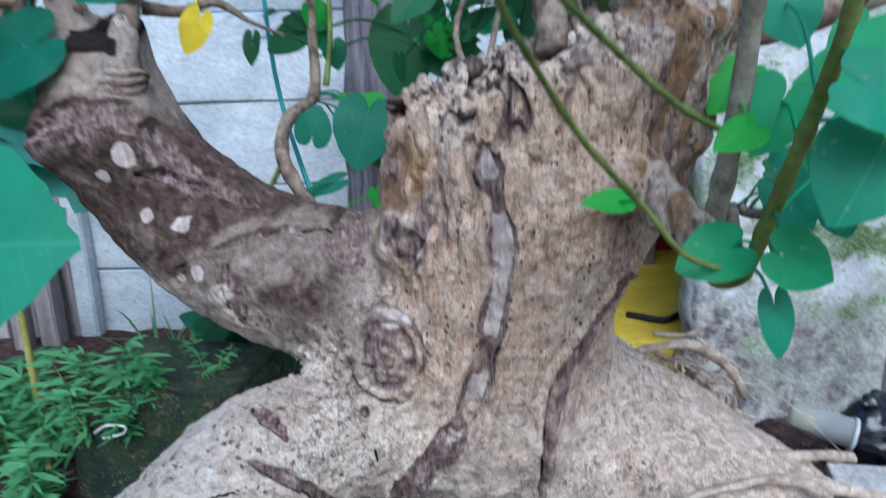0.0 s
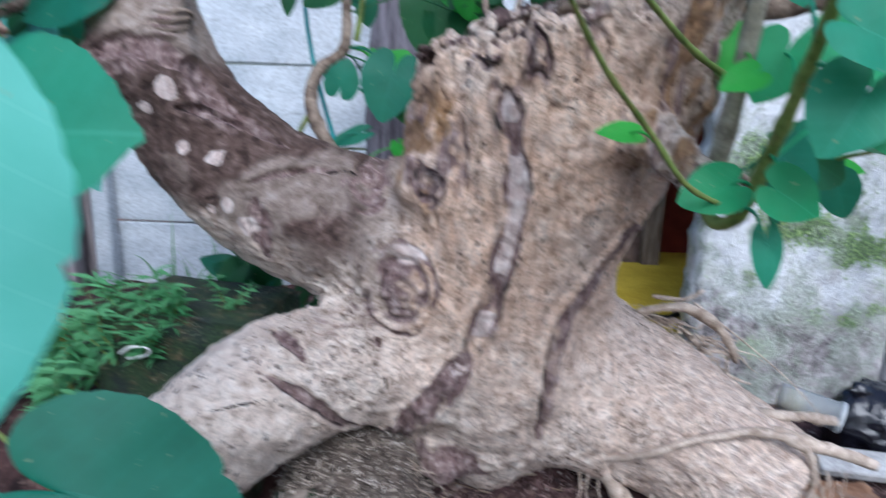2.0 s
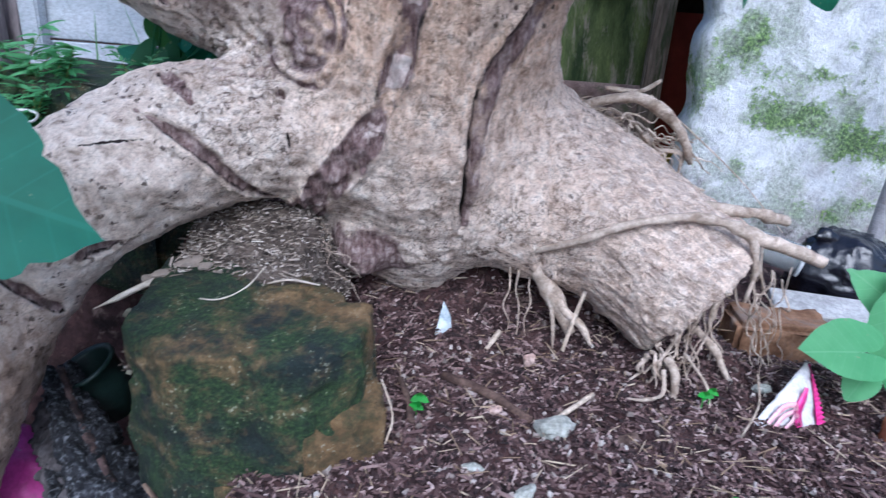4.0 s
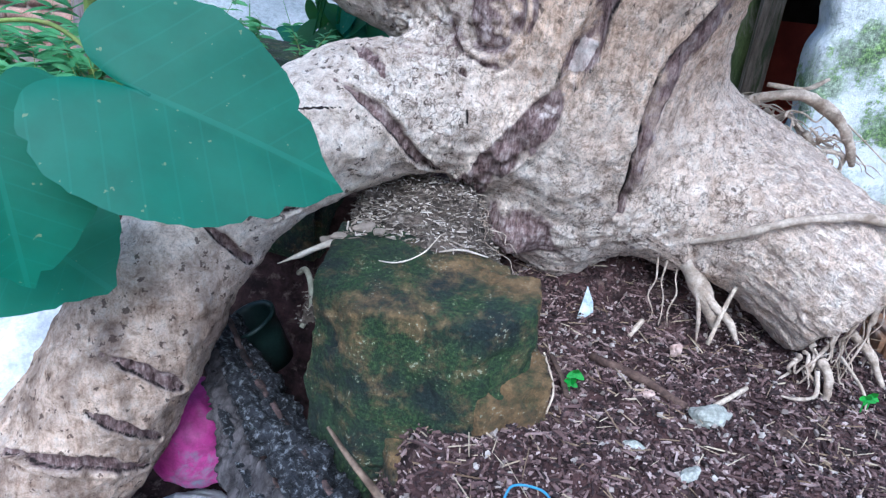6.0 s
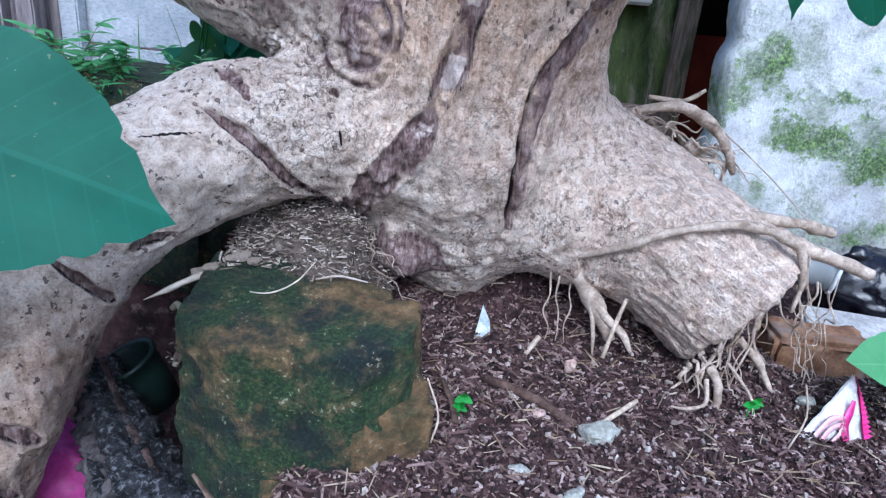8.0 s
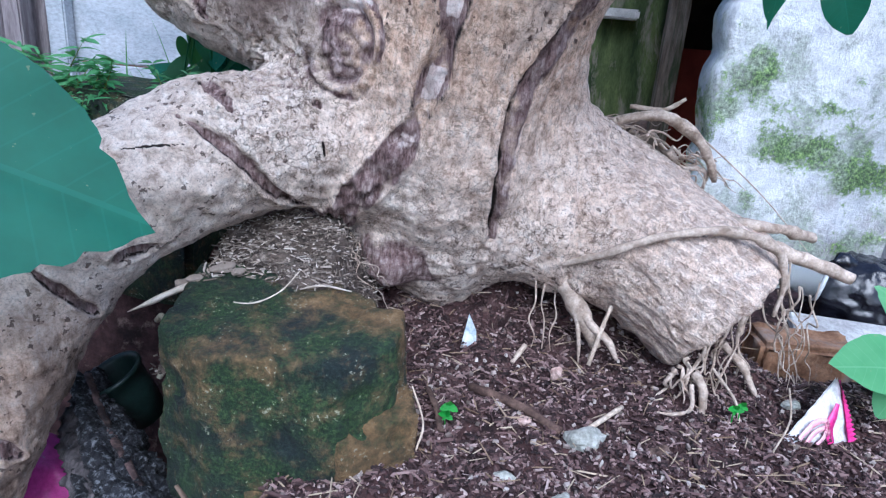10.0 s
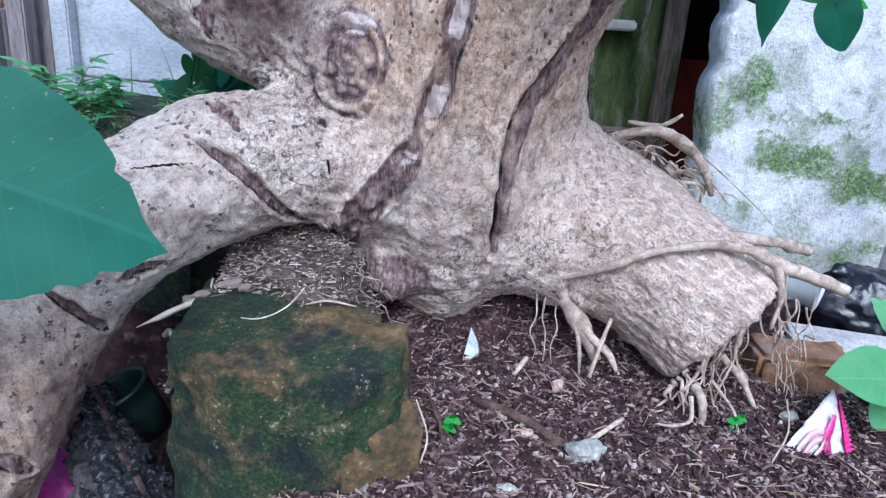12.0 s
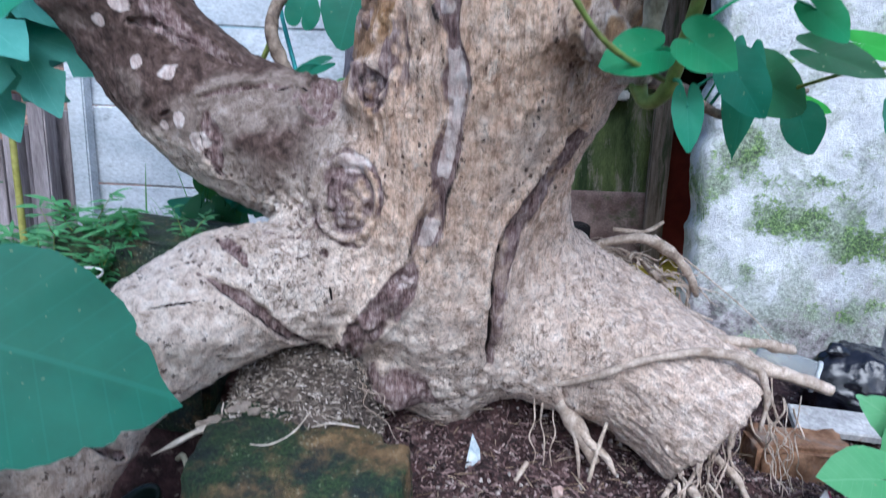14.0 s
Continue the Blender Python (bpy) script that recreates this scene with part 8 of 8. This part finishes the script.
def leaflets(places, ways, lengths, widths, seed, bend=0.25):
    """Many lance-shaped leaflets as verts, faces and uvs."""
    r = random.Random(seed)
    verts, faces, uvs = [], [], []
    for q, w, ln, wd in zip(places, ways, lengths, widths):
        w = Vector(w).normalized()
        n = Vector((r.uniform(-0.5, 0.5), -0.6 + r.uniform(-0.4, 0.4), 1.0))
        n = (n - w * n.dot(w)).normalized()
        s = w.cross(n)
        base = len(verts)
        for k, (v, h) in enumerate(((0, 0.12), (0.3, 0.9), (0.6, 0.85), (0.85, 0.45), (1.0, 0.03))):
            c = Vector(q) + w * ln * v - Vector((0, 0, 1)) * bend * ln * v * v
            for sg in (-1, 0, 1):
                verts.append(c + s * (sg * h * wd * 0.5) + n * (abs(sg) * 0.12 * wd))
                uvs.append((0.5 + 0.5 * sg, v))
        for k in range(4):
            for j in range(2):
                a = base + k * 3 + j
                faces.append((a, a + 1, a + 4, a + 3))
    return verts, faces, uvs


def uv_mesh(name, verts, faces, uvs):
    me = mesh_from(name, verts, faces)
    layer = me.uv_layers.new(name="blade")
    for lp in me.loops:
        layer.data[lp.index].uv = uvs[lp.vertex_index]
    return me


def weed(at, tall, seed, label="weed with many narrow feathery green leaves"):
    r = random.Random(seed)
    t = thing("weed", label, "plant", "weeds by the fence")
    for s in range(r.randint(3, 5)):
        lean = Vector((r.uniform(-0.5, 0.5), r.uniform(-0.5, 0.3), 1)).normalized()
        h = tall * r.uniform(0.6, 1.1)
        path = [(at[0] + lean.x * h * v + 0.01 * math.sin(v * 5 + s), at[1] + lean.y * h * v, at[2] - 0.01 + lean.z * h * v, 0.0022 * (1.1 - v)) for v in (0, 0.3, 0.6, 1.0)]
        key = f"weed{seed}_{s}"
        stem = stalk(t, "stem", path, STEM_GREEN, "", key, 0.05, 6, 4)
        line = STALKS[key][1]
        pl, wy, ln, wd = [], [], [], []
        for q in line[3:]:
            for k in range(4):
                a = r.uniform(0, 6.3)
                pl.append(q)
                wy.append((math.cos(a), math.sin(a), r.uniform(-0.1, 0.7)))
                ln.append(tall * r.uniform(0.16, 0.38))
                wd.append(tall * r.uniform(0.03, 0.075))
        part("foliage", uv_mesh("foliage", *leaflets(pl, wy, ln, wd, seed * 10 + s)), WEED, stem)
    return t


def grass_tuft(at, tall, blades, seed):
    r = random.Random(seed)
    t = thing("grass_tuft", "tuft of long narrow green grass blades", "grass", "grass tufts")
    for k in range(blades):
        a, h, lean = r.uniform(0, 6.3), tall * r.uniform(0.5, 1.1), r.uniform(0.2, 0.9)
        w = r.uniform(0.002, 0.0045)
        verts, faces, uvs = [], [], []
        sx, sy = -math.sin(a), math.cos(a)
        for i in range(8):
            v = i / 7
            c = Vector((at[0] + math.cos(a) * lean * h * v ** 1.4 * 0.8, at[1] + math.sin(a) * lean * h * v ** 1.4 * 0.8, at[2] + h * v - 0.55 * lean * h * v ** 2.4))
            for sg in (-1, 0, 1):
                verts.append(c + Vector((sx, sy, 0)) * sg * w * (1 - v ** 3) + Vector((0, 0, 0.3 * w * abs(sg))))
                uvs.append((0.5 + 0.5 * sg, v))
        for i in range(7):
            for j in range(2):
                q = i * 3 + j
                faces.append((q, q + 1, q + 4, q + 3))
        part("blade", uv_mesh("blade", verts, faces, uvs), GRASS, t)
    return t


for k, (x_, y_, z_, h_) in enumerate(((-0.41, 0.80, 0.27, 0.11), (-0.35, 0.84, 0.27, 0.08), (-0.47, 0.82, 0.27, 0.12), (-0.50, 0.78, 0.24, 0.11), (-0.44, 0.785, 0.24, 0.10), (-0.62, 0.95, 0.10, 0.20), (-0.72, 0.92, 0.10, 0.20), (-0.80, 1.05, 0.10, 0.20), (-0.90, 0.98, 0.10, 0.22), (-0.75, 0.80, 0.09, 0.18), (-0.62, 0.80, 0.09, 0.16), (-0.86, 0.86, 0.10, 0.2), (-0.95, 1.15, 0.10, 0.22), (-1.02, 1.0, 0.1, 0.22))):
    weed((x_, y_, z_), h_, 40 + k)
for k, (x_, y_, z_, h_, b_) in enumerate(((-0.50, 1.12, 0.10, 0.30, 14), (-0.42, 1.08, 0.10, 0.30, 12), (-0.58, 1.18, 0.10, 0.32, 12), (-0.46, 1.20, 0.10, 0.34, 10), (-0.30, 1.05, 0.10, 0.22, 10), (-0.20, 0.98, 0.10, 0.2, 10), (-0.28, 0.80, 0.245, 0.07, 8), (-0.24, 0.79, 0.235, 0.06, 8))):
    grass_tuft((x_, y_, z_), h_, b_, 80 + k)


def lobed_leaf(parent, centre, size, facing, up, seed, material):
    """A hand-shaped leaf of pointed lobes."""
    r = random.Random(seed)
    n = Vector(facing).normalized()
    u = Vector(up)
    u = (u - n * u.dot(n)).normalized()
    s = u.cross(n)
    verts, faces, uvs = [], [], []
    for k in range(7):
        a = -2.1 + k * 0.7
        d = u * math.cos(a) + s * math.sin(a)
        e = u * -math.sin(a) + s * math.cos(a)
        ln = size * (1.0 - 0.12 * abs(k - 3)) * r.uniform(0.9, 1.1)
        base = len(verts)
        for v, h in ((0.0, 0.10), (0.3, 0.17), (0.5, 0.12), (0.6, 0.22), (0.8, 0.13), (1.0, 0.01)):
            c = Vector(centre) + d * ln * v - n * 0.12 * size * v * v
            for sg in (-1, 0, 1):
                verts.append(c + e * sg * h * ln - n * 0.05 * size * abs(sg) * h)
                uvs.append((0.5 + 0.5 * sg, v))
        for i in range(5):
            for j in range(2):
                q = base + i * 3 + j
                faces.append((q, q + 1, q + 4, q + 3))
    part("leaf", uv_mesh("leaf", verts, faces, uvs), material, parent)


papaya = thing("papaya_plant", "young papaya plant with bluish hand-shaped leaves", "plant")
pst = stalk(papaya, "stem", [(-0.78, 0.98, 0.08, 0.012), (-0.77, 0.98, 0.35, 0.011), (-0.75, 0.98, 0.58, 0.009), (-0.74, 0.98, 0.70, 0.006)], STEM_GREEN, "", "papaya", 0.05, 10)
LEAF_BLUE = leaf_material("leaf_bluish", (0.06, 0.26, 0.22), (0.13, 0.40, 0.35), (0.20, 0.48, 0.42))
for k, (c_, s_, f_, u_) in enumerate((((-0.66, 0.92, 0.70), 0.20, (0.15, -0.75, 0.7), (0.9, 0, 0.15)), ((-0.70, 0.89, 0.64), 0.20, (0, -0.6, 0.8), (0.4, -0.3, -0.1)), ((-0.76, 0.92, 0.72), 0.18, (-0.2, -0.7, 0.7), (-0.8, 0, 0.1)), ((-0.64, 0.93, 0.60), 0.18, (0.1, -0.8, 0.6), (0.8, 0, -0.25)), ((-0.80, 0.94, 0.60), 0.18, (0, -0.8, 0.6), (-0.5, 0, -0.3)), ((-0.72, 0.96, 0.54), 0.16, (0.1, -0.7, 0.6), (0.3, 0, -0.6)))):
    lobed_leaf(pst, c_, s_, f_, u_, 300 + k, LEAF_BLUE)
    part("petiole", tube_mesh("petiole", [(-0.745, 0.98, 0.62, 0.003), (*((Vector(c_) + Vector((-0.745, 0.98, 0.66))) / 2 + Vector((0, 0, 0.02))), 0.0025), (*c_, 0.002)], segs=6, steps=4), STEM_GREEN, papaya)
alone("stake", tube_mesh("stake", [(-0.665, 0.93, 0.05, 0.006), (-0.655, 0.92, 0.25, 0.006), (-0.648, 0.91, 0.44, 0.005)], segs=8, rough=0.1, steps=4), surface("yellow_stalk", (0.35, 0.33, 0.08), (0.50, 0.46, 0.14), 20), "yellowish plant stalk standing among the weeds", "stalk")

# rubbish in the hollow on the left
WHITEBAG = surface("white_plastic", (0.55, 0.57, 0.62), (0.74, 0.76, 0.80), 14, 0.4, 90, 0.3, 0.004, stain=(0.62, 0.10, 0.28), stain_scale=7, stain_at=0.64)
PINKBAG = surface("pink_plastic", (0.48, 0.05, 0.28), (0.66, 0.10, 0.40), 14, 0.4, 90, 0.3, 0.003, stain=(0.30, 0.32, 0.42), stain_scale=16, stain_at=0.60)
for nm, mat_, at_, sz, lab, sd in (("plastic_bag", WHITEBAG, (-0.73, 0.70, -0.22), (0.30, 0.20, 0.22), "crumpled white plastic bag with pink print", 3), ("plastic_bag", PINKBAG, (-0.425, 0.61, -0.20), (0.15, 0.11, 0.19), "crumpled pink plastic bag in the hollow", 5), ("plastic_bag", WHITEBAG, (-0.39, 0.56, -0.33), (0.15, 0.11, 0.10), "pale crumpled plastic bag in the hollow", 6)):
    ob = crumpled_bag(nm, (0, 0, 0), sz, mat_, "", sd, 4)
    tagged(ob, lab, "plastic bag", "plastic bags in the hollow")
    ob.matrix_basis = pose(*at_, 0, 0, sd * 30)
BLUE = surface("blue_twine", (0.04, 0.19, 0.34), (0.08, 0.27, 0.45), 30, 0.5)
alone("twine", tube_mesh("twine", [(0.012, 0.36, 0.0, 0.0013), (0.02, 0.372, 0.012, 0.0013), (0.045, 0.375, 0.010, 0.0013), (0.055, 0.368, 0.002, 0.0013), (0.035, 0.355, 0.0, 0.0013), (0.015, 0.350, -0.002, 0.001)], segs=6, steps=5), BLUE, "loop of blue plastic twine at the stone's foot", "twine")
alone("cable", tube_mesh("cable", [(-0.33, 1.12, 1.25, 0.0035), (-0.29, 1.10, 1.05, 0.0035), (-0.25, 1.0, 0.725, 0.0035), (-0.19, 0.93, 0.53, 0.0035), (-0.16, 0.92, 0.42, 0.003)], segs=8, steps=5), surface("teal_cable", (0.02, 0.22, 0.24), (0.04, 0.32, 0.33), 20, 0.4), "thin teal cable hanging before the fence", "cable")
alone("scrap", tube_mesh("scrap", [(-0.475, 0.762, 0.255, 0.0018), (-0.455, 0.757, 0.268, 0.0018), (-0.43, 0.757, 0.266, 0.0018), (-0.435, 0.756, 0.256, 0.0018), (-0.462, 0.757, 0.250, 0.0018)], segs=6, steps=4), surface("white_scrap", (0.6, 0.6, 0.58), (0.75, 0.75, 0.73), 30), "white curl of plastic stuck on the slab", "scrap")

# more small leaves among the twigs over the fork and the trunk's top
rl = random.Random(77)
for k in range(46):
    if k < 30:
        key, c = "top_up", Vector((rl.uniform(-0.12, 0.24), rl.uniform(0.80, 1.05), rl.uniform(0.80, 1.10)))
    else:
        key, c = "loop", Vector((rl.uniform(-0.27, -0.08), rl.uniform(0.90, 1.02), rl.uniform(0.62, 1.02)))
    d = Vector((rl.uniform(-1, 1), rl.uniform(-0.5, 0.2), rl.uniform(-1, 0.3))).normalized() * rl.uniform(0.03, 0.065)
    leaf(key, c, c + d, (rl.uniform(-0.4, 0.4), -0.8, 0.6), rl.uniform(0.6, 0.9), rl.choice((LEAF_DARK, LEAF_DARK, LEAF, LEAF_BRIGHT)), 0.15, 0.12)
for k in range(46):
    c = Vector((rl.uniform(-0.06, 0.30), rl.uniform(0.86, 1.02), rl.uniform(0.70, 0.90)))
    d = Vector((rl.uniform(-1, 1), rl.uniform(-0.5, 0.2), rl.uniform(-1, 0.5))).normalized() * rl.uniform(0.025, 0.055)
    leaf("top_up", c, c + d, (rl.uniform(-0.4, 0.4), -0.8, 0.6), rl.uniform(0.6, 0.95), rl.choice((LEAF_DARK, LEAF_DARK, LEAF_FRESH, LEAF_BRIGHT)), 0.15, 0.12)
for k in range(6):
    a = Vector((rl.uniform(0.0, 0.2), rl.uniform(0.72, 0.85), 0.67))
    stalk(tree, "twig", [(*a, 0.005), (*(a + Vector((rl.uniform(-0.03, 0.03), 0.05, 0.1))), 0.004), (*(a + Vector((rl.uniform(-0.08, 0.08), 0.1, 0.25))), 0.003), (*(a + Vector((rl.uniform(-0.12, 0.12), 0.1, 0.42))), 0.002)], BRANCH, "", f"top{k}", 0.1, 6)
for k in range(24):
    a = rl.uniform(0, 6.3)
    c = Vector((0.225 + rl.uniform(-0.04, 0.05), 0.74 + rl.uniform(-0.04, 0.06), 0.80 + rl.uniform(0, 0.06)))
    leaf("top_up", c, c + Vector((math.cos(a), -0.3, math.sin(a) * 0.6 + 0.3)) * rl.uniform(0.015, 0.03), (0, -0.8, 0.6), 0.6, LEAF_BRIGHT, 0.1, 0.1)

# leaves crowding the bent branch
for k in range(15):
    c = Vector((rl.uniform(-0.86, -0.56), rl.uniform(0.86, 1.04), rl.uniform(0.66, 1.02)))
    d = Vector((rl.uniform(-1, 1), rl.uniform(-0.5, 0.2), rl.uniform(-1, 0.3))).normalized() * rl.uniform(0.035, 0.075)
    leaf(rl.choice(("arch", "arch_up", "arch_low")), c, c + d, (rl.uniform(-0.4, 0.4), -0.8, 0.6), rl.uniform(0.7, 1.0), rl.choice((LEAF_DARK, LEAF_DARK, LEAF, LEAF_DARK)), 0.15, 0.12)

# unseen leaves, added to darken the gap under the limb, before the fence
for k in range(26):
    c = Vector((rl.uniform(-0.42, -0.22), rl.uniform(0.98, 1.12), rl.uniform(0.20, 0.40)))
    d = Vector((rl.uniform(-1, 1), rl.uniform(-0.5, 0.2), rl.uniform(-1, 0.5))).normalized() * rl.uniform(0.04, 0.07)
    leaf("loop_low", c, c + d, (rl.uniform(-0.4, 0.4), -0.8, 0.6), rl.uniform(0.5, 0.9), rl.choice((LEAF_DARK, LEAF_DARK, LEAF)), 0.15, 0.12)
for k, (q, sz, tn) in enumerate((((-0.205, 0.590, 0.137), (0.030, 0.012, 0.006), 30), ((-0.185, 0.602, 0.146), (0.034, 0.018, 0.009), 55), ((-0.222, 0.588, 0.130), (0.020, 0.014, 0.007), 5), ((-0.165, 0.595, 0.146), (0.022, 0.010, 0.006), 80))):
    pebble(q, sz, SHREDS, "flaking pale chip of bark on the stone", "bark_chip", "bark", 17 + k, tn, 8)
